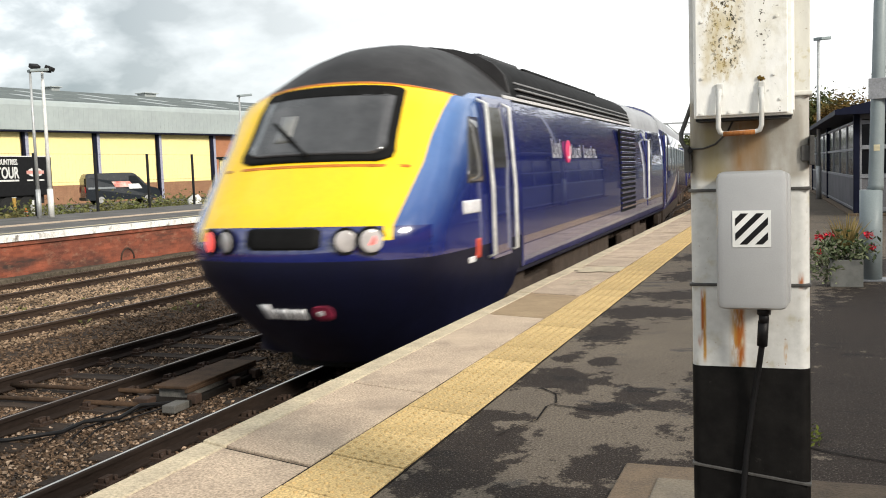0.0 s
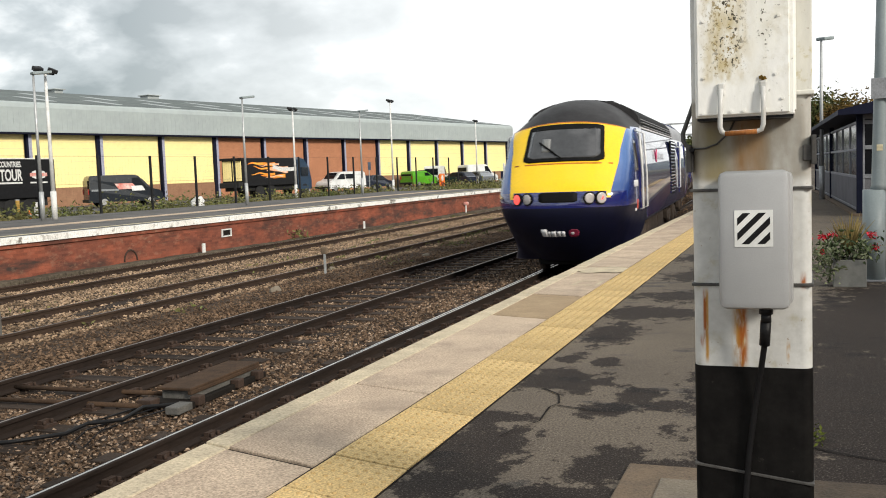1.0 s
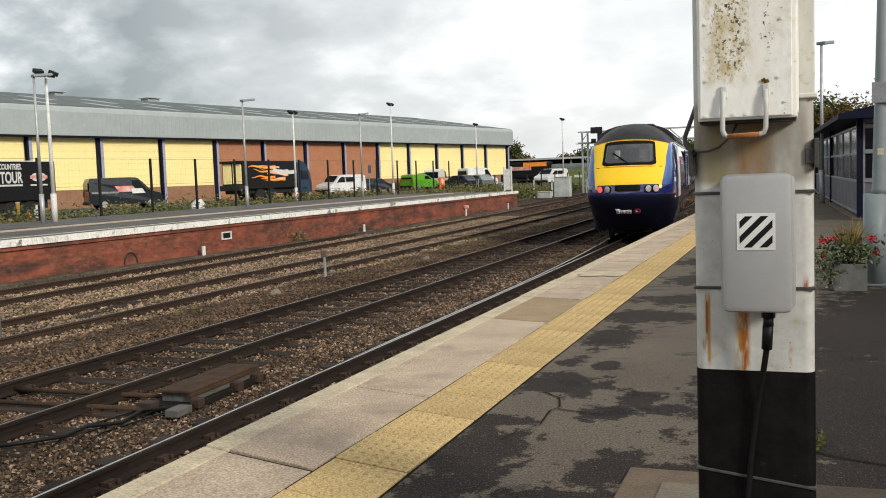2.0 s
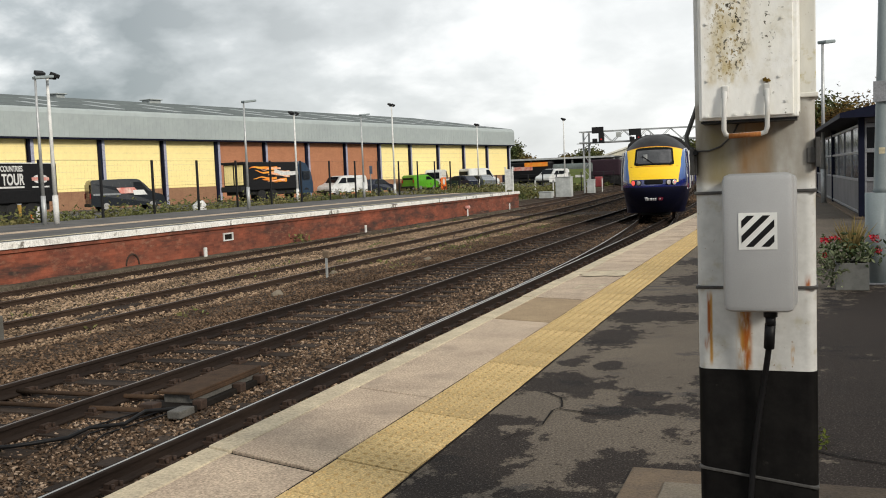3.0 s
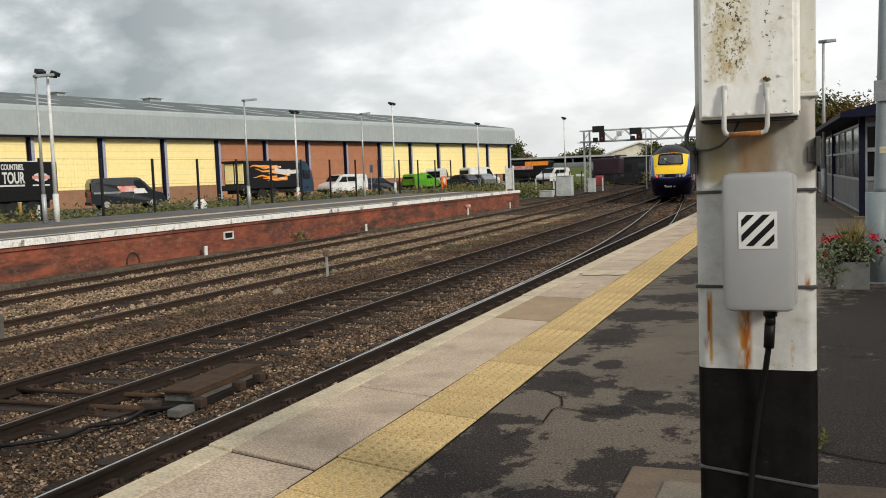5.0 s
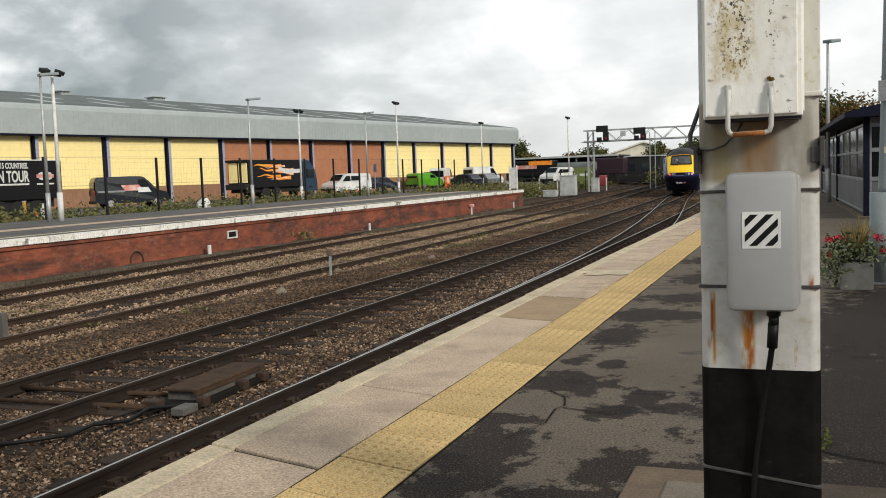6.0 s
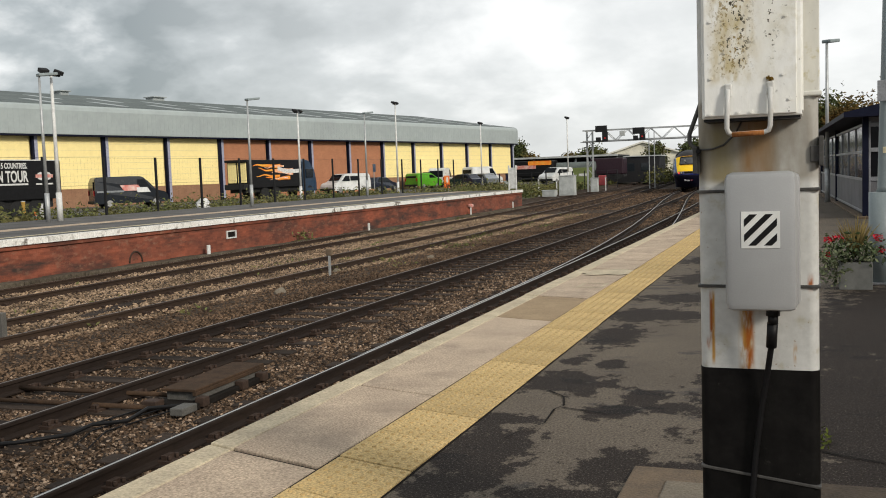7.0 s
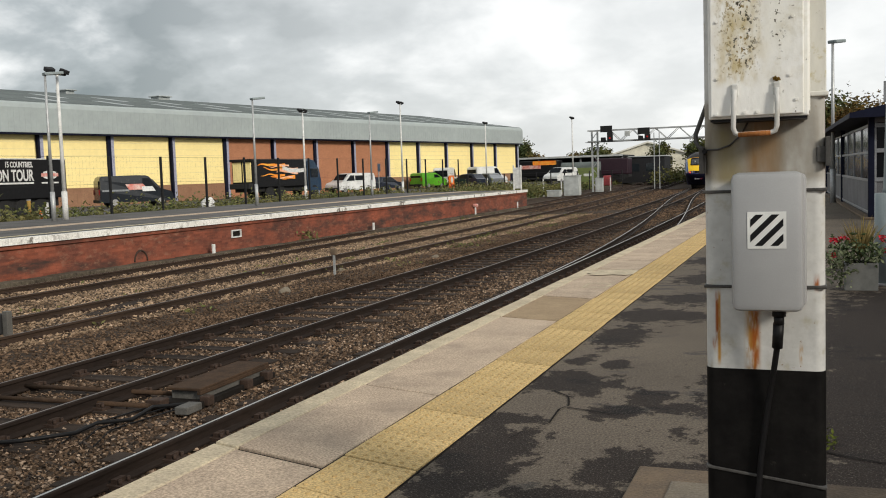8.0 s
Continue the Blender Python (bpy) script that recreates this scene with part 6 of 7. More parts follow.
# ---- between the rails ----
def point_motor():
    t = thing("point_machine", "rusty brown steel point machine between the tracks", "point machine", pose(-6.2, 8.85, -1.125, rz=2))
    part("base", boxes((-0.26, 0.26, -0.72, 0.9, 0.0, 0.07), bevel=0.01), M["groove"], t)
    part("case", boxes((-0.19, 0.19, -0.54, 0.82, 0.06, 0.17), bevel=0.015), F["block"], t, "grey steel case")
    part("lid", boxes((-0.21, 0.21, -0.60, 0.84, 0.17, 0.20), bevel=0.008), M_RUST, t, "rusty brown lid plate")
    part("lid_edge", boxes((0.17, 0.215, -0.60, 0.84, 0.13, 0.172), bevel=0.005), M_RUST, t)
    for y in (-0.55, 0.25, 0.7):
        part("lug", boxes((0.2, 0.31, y - 0.06, y + 0.06, 0.02, 0.12), bevel=0.012), M["chair"], t, "grey mounting lug")
    part("front_block", boxes((0.16, 0.32, -1.0, -0.74, 0.02, 0.10), bevel=0.012), F["block"], t, "grey concrete block")
    part("side_block", boxes((-0.28, -0.10, -0.86, -0.70, 0.02, 0.12), bevel=0.012), M["chair"], t)
    for x in (-0.2, 0.0, 0.16):
        bm = bmesh.new()
        tube(bm, [(x, -0.85, 0.06), (x - 0.15, -1.1, 0.03), (x - 0.3, -1.6, 0.01), (x - 0.1, -2.1, 0.0)], 0.008, 6)
        part("cable", bm, P["cable"], t)
    # rods across the next track
    for y in (-0.9, -0.35):
        bm = bmesh.new()
        tube(bm, [(-0.2, y, 0.07), (-2.6, y + 0.05, 0.055)], 0.026, 8)
        part("stretcher_rod", bm, M_RUST, t, "rusty operating rod")


M_RUST = mat("rusty_plate", (0.070, 0.043, 0.027), 0.9, 0.0, spec=0.1, col2=(0.045, 0.030, 0.021), scale=6, fine=40, bump=0.1)
point_motor()


def track_items():
    t = thing("marker_stake", "short grey stake with a rusty head", "marker", pose(-10.7, 20.4, -1.15))
    part("stake", boxes((-0.025, 0.025, -0.025, 0.025, 0, 0.55), bevel=0.004), M["galv"], t)
    part("head", boxes((-0.085, 0.085, -0.04, 0.04, 0.53, 0.70), bevel=0.03), P["slab"], t, "small rusty head plate")
    t = thing("cable_post", "short grey trackside post with a box", "post", pose(-11.26, 10.90, -1.15))
    part("post", boxes((-0.05, 0.05, -0.05, 0.05, 0, 0.55), bevel=0.008), F["block"], t)
    part("box", boxes((-0.25, -0.05, -0.1, 0.12, 0.2, 0.5), bevel=0.02), M["rubber"], t)
    c = thing("track_cable", "black cable lying across the ballast", "cable", pose(0, 0, 0))
    bm = bmesh.new()
    tube(bm, [(-7.2, 6.3, -1.07), (-6.7, 6.55, -1.06), (-6.4, 6.9, -1.06), (-6.45, 7.25, -1.06), (-6.2, 7.45, -1.06), (-6.3, 7.9, -1.05), (-6.0, 8.1, -1.05)], 0.02, 8)
    part("sheath", bm, P["cable"], c)
    bm = boxes((-0.16, 0.16, -1.1, 1.1, 0, 0.06), bevel=0.01)
    tagged(part("loose_plank", bm, M["sleeper"], None, "", m=pose(-12.3, 14.6, -1.13, 0, 0, 12)), "weathered plank lying beside the siding", "plank")
    for x, y, s in ((-8.95, 16.2, 0.10), (-11.0, 21.3, 0.11), (-10.2, 17.2, 0.14), (-3.55, 13.4, 0.06), (-9.9, 25, 0.12)):
        bm = bmesh.new()
        bmesh.ops.create_icosphere(bm, subdivisions=2, radius=s)
        for q in bm.verts:
            q.co *= 1 + 0.3 * noise.noise(q.co * 11 + Vector((x, y, 0)))
        tagged(part("pale_rock", bm, P["slab_pale"], None, "", m=pose(x, y, -1.13)), "pale broken stone lying on the ballast", "stone", group="pale stones")


track_items()
# ---- the train ----
TB = {
    "yellow": mat("warning_yellow", (0.88, 0.56, 0.005), 0.35, col2=(0.84, 0.53, 0.008), scale=2, fine=20, fine_amt=0.05, bump=0.0, coat=0.5),
    "blue": mat("indigo_paint", (0.011, 0.018, 0.130), 0.2, col2=(0.009, 0.015, 0.110), scale=1.5, fine=12, fine_amt=0.1, bump=0.06, bump_scale=2.6, coat=1.0, coat_rough=0.03, spec=0.3),
    "sky": mat("light_blue_swoosh", (0.10, 0.20, 0.50), 0.25, col2=(0.13, 0.26, 0.56), scale=1.5, fine=12, fine_amt=0.05, bump=0.0, coat=0.7),
    "grey_roof": mat("sooty_grey_roof", (0.034, 0.033, 0.034), 0.55, spec=0.2, col2=(0.022, 0.021, 0.022), scale=2.5, fine=20, bump=0.05),
    "skirt": mat("grimy_dark_skirt", (0.005, 0.006, 0.022), 0.5, spec=0.3, scale=3, bump=0.1),
    "sole": mat("brake_dust_sole_bar", (0.022, 0.021, 0.035), 0.6, col2=(0.014, 0.013, 0.022), scale=2, bump=0.1),
    "gear": mat("brake_dust_running_gear", (0.075, 0.056, 0.044), 0.9, scale=5, bump=0.3),
    "screen": mat("windscreen_glass", (0.055, 0.055, 0.058), 0.12, fine_amt=0.05, bump=0.0, coat=1.0),
    "inside": mat("pale_cab_lining", (0.20, 0.20, 0.19), 0.5, fine_amt=0.1, bump=0.0, coat=1.0),
    "seal": mat("window_rubber", (0.008, 0.008, 0.008), 0.7, spec=0.1, bump=0.0),
    "lens": mat("lamp_lens", (0.50, 0.47, 0.46), 0.15, fine_amt=0.05, bump=0.0, coat=1.0),
    "tail": mat("lit_tail_lamp", (0.90, 0.10, 0.085), 0.3, glow=0.8, fine_amt=0, bump=0),
    "pale": mat("white_vinyl", (0.75, 0.75, 0.77), 0.4, fine_amt=0.05, bump=0.0),
    "pink": mat("pink_vinyl", (0.75, 0.06, 0.18), 0.4, fine_amt=0.05, bump=0.0),
    "orange": mat("orange_line", (0.55, 0.17, 0.02), 0.4, bump=0.0),
    "coach_roof": mat("pale_coach_roof", (0.33, 0.34, 0.36), 0.5, scale=1.0),
    "handrail": mat("white_handrail", (0.72, 0.72, 0.70), 0.4, bump=0.0),
    "emblem": mat("dark_pink_emblem", (0.30, 0.03, 0.07), 0.45, bump=0.0),
    "louvre": mat("grey_louvre", (0.27, 0.27, 0.28), 0.45, bump=0.0),
    "red": mat("red_label", (0.6, 0.08, 0.05), 0.5, bump=0.0),
}

TB["blue"].node_tree.nodes["Principled BSDF"].inputs["Coat IOR"].default_value = 1.8

# front of the cab down its middle: distance back, height above rail, half width, drop at the sides, how far the sides sweep back
NOSE = [
    (1.00, 0.32, 0.60, 0.00, 0.30), (0.76, 0.50, 0.76, 0.00, 0.34), (0.30, 0.88, 0.99, 0.00, 0.42), (0.05, 1.22, 1.12, 0.00, 0.46), (0.00, 1.42, 1.17, 0.00, 0.46),
    (0.02, 1.60, 1.18, 0.01, 0.44), (0.06, 1.73, 1.18, 0.02, 0.42), (0.28, 1.96, 1.18, 0.03, 0.40), (0.52, 2.22, 1.18, 0.05, 0.38), (0.62, 2.32, 1.18, 0.05, 0.37), (0.80, 2.55, 1.18, 0.06, 0.35),
    (1.02, 2.83, 1.18, 0.08, 0.33), (1.20, 3.03, 1.17, 0.13, 0.33), (1.27, 3.09, 1.17, 0.17, 0.335), (1.58, 3.30, 1.18, 0.32, 0.36), (1.88, 3.45, 1.20, 0.44, 0.36), (2.25, 3.56, 1.22, 0.53, 0.32),
    (2.70, 3.63, 1.24, 0.58, 0.22), (3.20, 3.66, 1.25, 0.61, 0.05),
]
# the sides sweep well back below the roof
NOSE = [(y, z, w * (1.06 if 1.0 < z < 2.4 else 1.03 if z < 3.1 else 1.0), drop, back * (1.15 if z < 3.1 else 1.1 if z < 3.35 else 1.0)) for y, z, w, drop, back in NOSE]
COLS = 25


def nose_point(i, u):
    """On the front, ring i (whole or part), u from -1 to 1 across."""
    k = min(int(i), len(NOSE) - 2)
    fr = i - k
    y, z, w, drop, back = (a + (b - a) * fr for a, b in zip(NOSE[k], NOSE[k + 1]))
    a = abs(u)
    round_off = (1 - math.sqrt(max(0.0, 1 - 0.96 * min(1.0, a) ** 2))) / 0.8
    return Vector((w * math.copysign(min(1, a), u), y + back * round_off, z - drop * a ** 2.3))


def side_half(z):
    """Half width of the body at a height above the rail."""
    if z < 1.0:
        return 1.22 + 0.15 * max(0, z - 0.5) / 0.5
    if z < 2.0:
        return 1.37
    return 1.37 - 0.12 * ((z - 2.0) / 1.1) ** 2


def cab_x(y, z):
    """Half width of the cab side at a distance back and a height."""
    for a, b in zip(NOSE, NOSE[1:]):
        za, zb = a[1] - a[3], b[1] - b[3]
        if za <= z <= zb:
            f = (z - za) / max(1e-6, zb - za)
            w = a[2] + (b[2] - a[2]) * f
            ye = (a[0] + a[4]) * (1 - f) + (b[0] + b[4]) * f
            s = max(0.0, (y - ye) / (3.25 - ye))
            return w + (side_half(z) - w) * min(1.0, s * 1.5) ** 0.5
    return side_half(z)


def cab_quad(sgn, corners, proud=0.006):
    """A thin panel lying on the cab side."""
    bm = bmesh.new()
    n = 6
    g = []
    for i in range(n + 1):
        row = []
        for j in range(n + 1):
            u, v = i / n, j / n
            (y0, z0), (y1, z1), (y2, z2), (y3, z3) = corners
            y = (y0 * (1 - u) + y1 * u) * (1 - v) + (y3 * (1 - u) + y2 * u) * v
            z = (z0 * (1 - u) + z1 * u) * (1 - v) + (z3 * (1 - u) + z2 * u) * v
            row.append(bm.verts.new((sgn * (cab_x(y, z) + proud), y, z)))
        g.append(row)
    for i in range(n):
        for j in range(n):
            bm.faces.new((g[i][j], g[i + 1][j], g[i + 1][j + 1], g[i][j + 1])).smooth = True
    r = bmesh.ops.extrude_face_region(bm, geom=list(bm.faces))
    bmesh.ops.translate(bm, verts=[v for v in r["geom"] if isinstance(v, bmesh.types.BMVert)], vec=(-sgn * 0.02, 0, 0))
    return bm


def flush(bm, out):
    """Lay the outer face of a panel along the curved body side."""
    for v in bm.verts:
        if abs(v.co.x) > 1.33:
            v.co.x = math.copysign(side_half(v.co.z) + out, v.co.x)
    return bm


def cab_livery():
    """Light blue above a slanting line, running softly into the indigo."""
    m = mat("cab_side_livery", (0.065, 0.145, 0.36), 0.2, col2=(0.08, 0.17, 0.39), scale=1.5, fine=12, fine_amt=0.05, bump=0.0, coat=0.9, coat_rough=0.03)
    nt = m.node_tree
    n, ln = nt.nodes.new, nt.links.new
    b = nt.nodes["Principled BSDF"]
    src = b.inputs["Base Color"].links[0].from_socket
    tc, sep = n("ShaderNodeTexCoord"), n("ShaderNodeSeparateXYZ")
    ln(tc.outputs["Object"], sep.inputs[0])
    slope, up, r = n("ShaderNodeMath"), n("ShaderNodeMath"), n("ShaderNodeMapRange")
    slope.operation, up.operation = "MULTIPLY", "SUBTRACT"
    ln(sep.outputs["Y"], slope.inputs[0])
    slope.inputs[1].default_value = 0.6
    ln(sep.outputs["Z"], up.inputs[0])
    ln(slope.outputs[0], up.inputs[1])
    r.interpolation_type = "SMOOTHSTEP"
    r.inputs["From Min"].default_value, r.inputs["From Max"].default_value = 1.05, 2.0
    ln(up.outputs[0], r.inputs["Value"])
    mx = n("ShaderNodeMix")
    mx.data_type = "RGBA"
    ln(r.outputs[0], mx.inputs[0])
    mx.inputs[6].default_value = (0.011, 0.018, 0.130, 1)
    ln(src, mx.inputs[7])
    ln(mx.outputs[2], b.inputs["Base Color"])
    return m


def power_car():
    car = thing("power_car", "dark blue diesel power car with yellow cab end", "train")
    # cab front
    bm = bmesh.new()
    us = [math.sin(math.pi / 2 * (-1 + 2 * j / (COLS - 1))) * 0.35 + 0.65 * (-1 + 2 * j / (COLS - 1)) for j in range(COLS)]
    je = min(range(COLS), key=lambda j: abs(us[j] - 0.9))

    def spread(i, u):
        """Draws the rows in so that the yellow ends in a straight slanting line."""
        lim = 0.785 + 0.17 * min(1.0, max(0.0, (NOSE[i][1] - 1.73) / 1.36)) if i >= 4 else us[je]
        a, u0 = abs(u), us[je]
        return math.copysign(a * lim / u0 if a <= u0 else lim + (a - u0) / (1 - u0) * (1 - lim), u)

    rings = [[bm.verts.new(nose_point(i, spread(i, u))) for u in us] for i in range(len(NOSE))]
    for i in range(len(NOSE) - 1):
        for j in range(COLS - 1):
            f = bm.faces.new((rings[i][j], rings[i][j + 1], rings[i + 1][j + 1], rings[i + 1][j]))
            f.smooth = True
            # the lowest blue row, facing down, takes the skirt's dark navy as its shade
            if i < 4:
                f.material_index = 0
            elif i < 6:
                f.material_index = 1
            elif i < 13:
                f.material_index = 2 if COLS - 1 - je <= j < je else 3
            else:
                f.material_index = 4
            if i == 5 and j in (je - 1, COLS - 1 - je):
                f.material_index = 2
    # cab sides, from the edge of the front back to the body
    for sgn, col in ((-1, 0), (1, COLS - 1)):
        prev = None
        for i in range(len(NOSE)):
            p = rings[i][col].co
            row = [rings[i][col]]
            for s in (0.12, 0.25, 0.4, 0.6, 0.8, 1.0):
                y = p.y + ((3.25 if p.z > 1.05 else 1.75 + (p.z - 0.32) / 0.73 * 1.5) - p.y) * s
                x = abs(p.x) + (side_half(p.z) - abs(p.x)) * min(1.0, (s * 1.5)) ** 0.5
                row.append(bm.verts.new((sgn * x, y, p.z)))
            if prev:
                for j in range(len(row) - 1):
                    f = bm.faces.new((prev[j], prev[j + 1], row[j + 1], row[j]) if (sgn > 0) else (prev[j + 1], prev[j], row[j], row[j + 1]))
                    f.smooth = True
                    z = (prev[j].co.z + row[j].co.z) / 2
                    yy = (prev[j].co.y + row[j + 1].co.y) / 2
                    if i <= 4:
                        f.material_index = 0
                    elif i > 14:
                        f.material_index = 4
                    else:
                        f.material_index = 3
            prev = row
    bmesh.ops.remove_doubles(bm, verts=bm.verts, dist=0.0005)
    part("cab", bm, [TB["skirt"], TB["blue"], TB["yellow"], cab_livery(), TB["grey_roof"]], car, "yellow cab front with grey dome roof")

    # body behind the cab
    L = 17.5
    outline = []
    for z in (1.05, 1.2, 1.6, 2.0, 2.4, 2.75, 2.95, 3.08):
        outline.append((side_half(z), z))
    for a in range(1, 12):
        th = math.pi * a / 12
        outline.append((1.25 * math.cos(th), 3.08 + 0.58 * math.sin(th) ** 0.85))
    outline += [(-x, z) for x, z in outline[7::-1]]
    bm = bmesh.new()
    st = [3.2, 3.3, 8, 12.5, L - 0.3, L]
    rg = [[bm.verts.new((x, y, z)) for x, z in outline] for y in st]
    for a, b in zip(rg, rg[1:]):
        for j in range(len(outline) - 1):
            f = bm.faces.new((a[j], a[j + 1], b[j + 1], b[j]))
            f.smooth = True
            zc = (outline[j][1] + outline[j + 1][1]) / 2
            # the rear roof takes the pale coach colour to paint in the sky's reflection
            f.material_index = (2 if 3.25 < a[j].co.y < 12 else (3 if a[j].co.y > 12 else 1)) if zc > 3.0 else 0
    bm.faces.new(rg[-1])
    bm.faces.new(rg[0][::-1]).material_index = 1
    part("body", bm, [TB["blue"], TB["grey_roof"], TB["seal"], TB["coach_roof"]], car, "glossy dark blue body side")
    # sole bar
    part("sole_bar", boxes((-1.345, 1.345, 2.6, L, 0.98, 1.2), bevel=0.02), TB["sole"], car, "grimy grey sole bar")
    # roof side louvres, running the length
    for sgn in (1, -1):
        for k in range(6):
            z = 3.03 + 0.078 * k
            x = 1.305 - 0.0185 * k ** 1.9
            bm = boxes((min(sgn * (x - 0.10), sgn * x), max(sgn * (x - 0.10), sgn * x), 3.55, 12.4, z, z + 0.022), bevel=0.005)
            part("roof_louvre", bm, TB["louvre"], car)
    bm = boxes((-0.55, 0.55, 4.5, 6.4, 3.5, 3.70), bevel=0.05)
    part("exhaust_housing", bm, TB["grey_roof"], car, "low grey exhaust housing")
    bm = boxes((-0.6, 0.6, 6.6, 12.4, 3.5, 3.675), bevel=0.03)
    part("roof_walkway", bm, TB["seal"], car)
    # white edge at the head of the side, and a door either side with its handrails
    for sgn in (1, -1):
        sx = lambda a, b: (min(sgn * a, sgn * b), max(sgn * a, sgn * b))
        part("cant_line", boxes((*sx(1.25, 1.284), 2.9, 12.6, 2.975, 3.012), bevel=0.004), TB["pale"], car)
        d = part("cab_door", flush(boxes((*sx(1.31, 1.382), 2.02, 2.72, 1.25, 2.25), (*sx(1.26, 1.372), 2.02, 2.72, 2.25, 2.6), (*sx(1.2, 1.372), 2.02, 2.72, 2.6, 2.94)), 0.014), TB["blue"], car)
        part("door_window", flush(boxes((*sx(1.25, 1.379), 2.12, 2.62, 2.2, 2.52), (*sx(1.2, 1.379), 2.12, 2.62, 2.52, 2.84)), 0.021), TB["screen"], d, "tinted drop window")
        for y in (1.93, 2.81):
            bm = bmesh.new()
            tube(bm, [(sgn * 1.34, y, 1.28), (sgn * 1.425, y, 1.31), (sgn * 1.42, y, 2.0), (sgn * 1.365, y, 2.86), (sgn * 1.27, y, 2.9)], 0.022, 8)
            part("handrail", bm, TB["handrail"], d, "white vertical handrail")
        part("cab_side_window", cab_quad(sgn, ((1.38, 2.06), (1.89, 2.06), (1.89, 2.72), (1.64, 2.72))), TB["screen"], car, "cab side window")
        for k in range(5):
            y = 1.24 + k * 0.098
            part("number_bar", cab_quad(sgn, ((y, 1.76), (y + 0.075, 1.76), (y + 0.075, 1.89), (y, 1.89))), TB["pale"], car, "white number bar")
        part("works_plate", cab_quad(sgn, ((1.38, 1.27), (1.55, 1.27), (1.55, 1.33), (1.38, 1.33))), TB["pale"], car, "small white plate")
        part("warning_label", cab_quad(sgn, ((1.56, 1.30), (1.70, 1.30), (1.70, 1.50), (1.56, 1.50))), TB["red"], car, "small red label")
        # engine-room grille: slats in a frame
        g = part("side_grille", boxes((*sx(1.34, 1.376), 10.55, 12.45, 1.3, 2.86)), TB["seal"], car, "black slatted radiator grille")
        for k in range(16):
            z = 1.35 + k * 0.095
            part("slat", boxes((*sx(1.36, 1.392), 10.6, 12.4, z, z + 0.045), bevel=0.006), TB["blue"], g)
        d2 = part("van_door", boxes((*sx(1.33, 1.381), 14.35, 15.15, 1.25, 2.9), bevel=0.012), TB["blue"], car)
        part("door_window", boxes((*sx(1.33, 1.386), 14.55, 14.95, 2.1, 2.75), bevel=0.01), TB["screen"], d2)
        for y in (14.25,):
            bm = bmesh.new()
            tube(bm, [(sgn * 1.35, y, 1.4), (sgn * 1.42, y, 1.43), (sgn * 1.42, y, 2.7), (sgn * 1.33, y, 2.74)], 0.024, 8)
            part("handrail", bm, TB["handrail"], d2, "white vertical handrail")
        # fleet name drawn as plain bars, with a pink badge
        for y0, count, step, tall in ((4.98, 5, 0.125, 0.20), (6.22, 5, 0.155, 0.15), (7.12, 7, 0.155, 0.15)):
            for k in range(count):
                y, z = y0 + k * step, 2.31
                strokes = [(*sx(1.35, 1.3765), y, y + 0.035, z, z + (tall * 1.3 if k % 4 == 0 else tall))]
                if k % 3 != 1:
                    strokes.append((*sx(1.35, 1.3765), y + 0.035, y + step * 0.74, z + tall * (0.75 if k % 2 else 0.0), z + tall * (1.0 if k % 2 else 0.26)))
                if k % 2:
                    strokes.append((*sx(1.35, 1.3765), y + step * 0.5, y + step * 0.74, z, z + tall * 0.74))
                part("lettering_bar", flush(boxes(*strokes), 0.005), TB["pale"], car, "white lettering bar")
        bm = bmesh.new()
        disc(bm, (sgn * 1.365, 5.92, 2.40), (1, 0, 0), 0.16, 0.02, 18)
        part("badge", bm, TB["pink"], car, "pink badge")
        part("badge_curl", boxes((*sx(1.36, 1.380), 5.98, 6.03, 2.30, 2.48), (*sx(1.36, 1.380), 5.86, 5.98, 2.30, 2.335)), TB["pale"], car, "white curl on the badge")
    # windscreen: rubber surround and glass that follow the slope
    def patch(name, i0, i1, u0, u1, lift, material, label, corner=0.16, n=14, parent=car, depth=0.03, taper=0.0):
        bm = bmesh.new()
        g = []
        for a in range(n + 1):
            row = []
            fa = a / n
            for b in range(n + 1):
                fb = b / n
                # rounded corners: the ends of the outer rows draw in
                ea = min(fa, 1 - fa) / corner
                pull = (1 - math.sqrt(max(0, 1 - (1 - min(1, ea)) ** 2))) * corner * 0.55
                uu = (u0 + (u1 - u0) * (pull + fb * (1 - 2 * pull))) * (1 - taper * fa)
                p = nose_point(i0 + (i1 - i0) * fa, uu)
                q = nose_point(i0 + (i1 - i0) * fa + 0.05, uu) - p
                r = nose_point(i0 + (i1 - i0) * fa, uu + 0.02) - p
                nn = r.cross(q).normalized()
                if nn.y > 0:
                    nn = -nn
                row.append(bm.verts.new(p + nn * lift))
            g.append(row)
        for a in range(n):
            for b in range(n):
                bm.faces.new((g[a][b], g[a][b + 1], g[a + 1][b + 1], g[a + 1][b])).smooth = True
        ret = bmesh.ops.extrude_face_region(bm, geom=list(bm.faces))
        bmesh.ops.translate(bm, verts=[v for v in ret["geom"] if isinstance(v, bmesh.types.BMVert)], vec=(0, depth, -depth * 0.4))
        return part(name, bm, material, parent, label)

    ws = patch("windscreen_surround", 8.85, 12.45, -0.66, 0.66, 0.014, TB["seal"], "black rubber windscreen surround", taper=0.07)
    patch("windscreen", 9.2, 12.1, -0.595, 0.595, 0.022, TB["screen"], "dark tinted windscreen", parent=ws, taper=0.07)
    patch("orange_line", 8.35, 8.6, -0.78, 0.78, 0.006, TB["orange"], "thin orange line under the windscreen", corner=0.01, n=6)
    patch("orange_line", 12.88, 13.06, -0.965, 0.965, 0.006, TB["orange"], "thin orange line along the roof edge", corner=0.01, n=12)
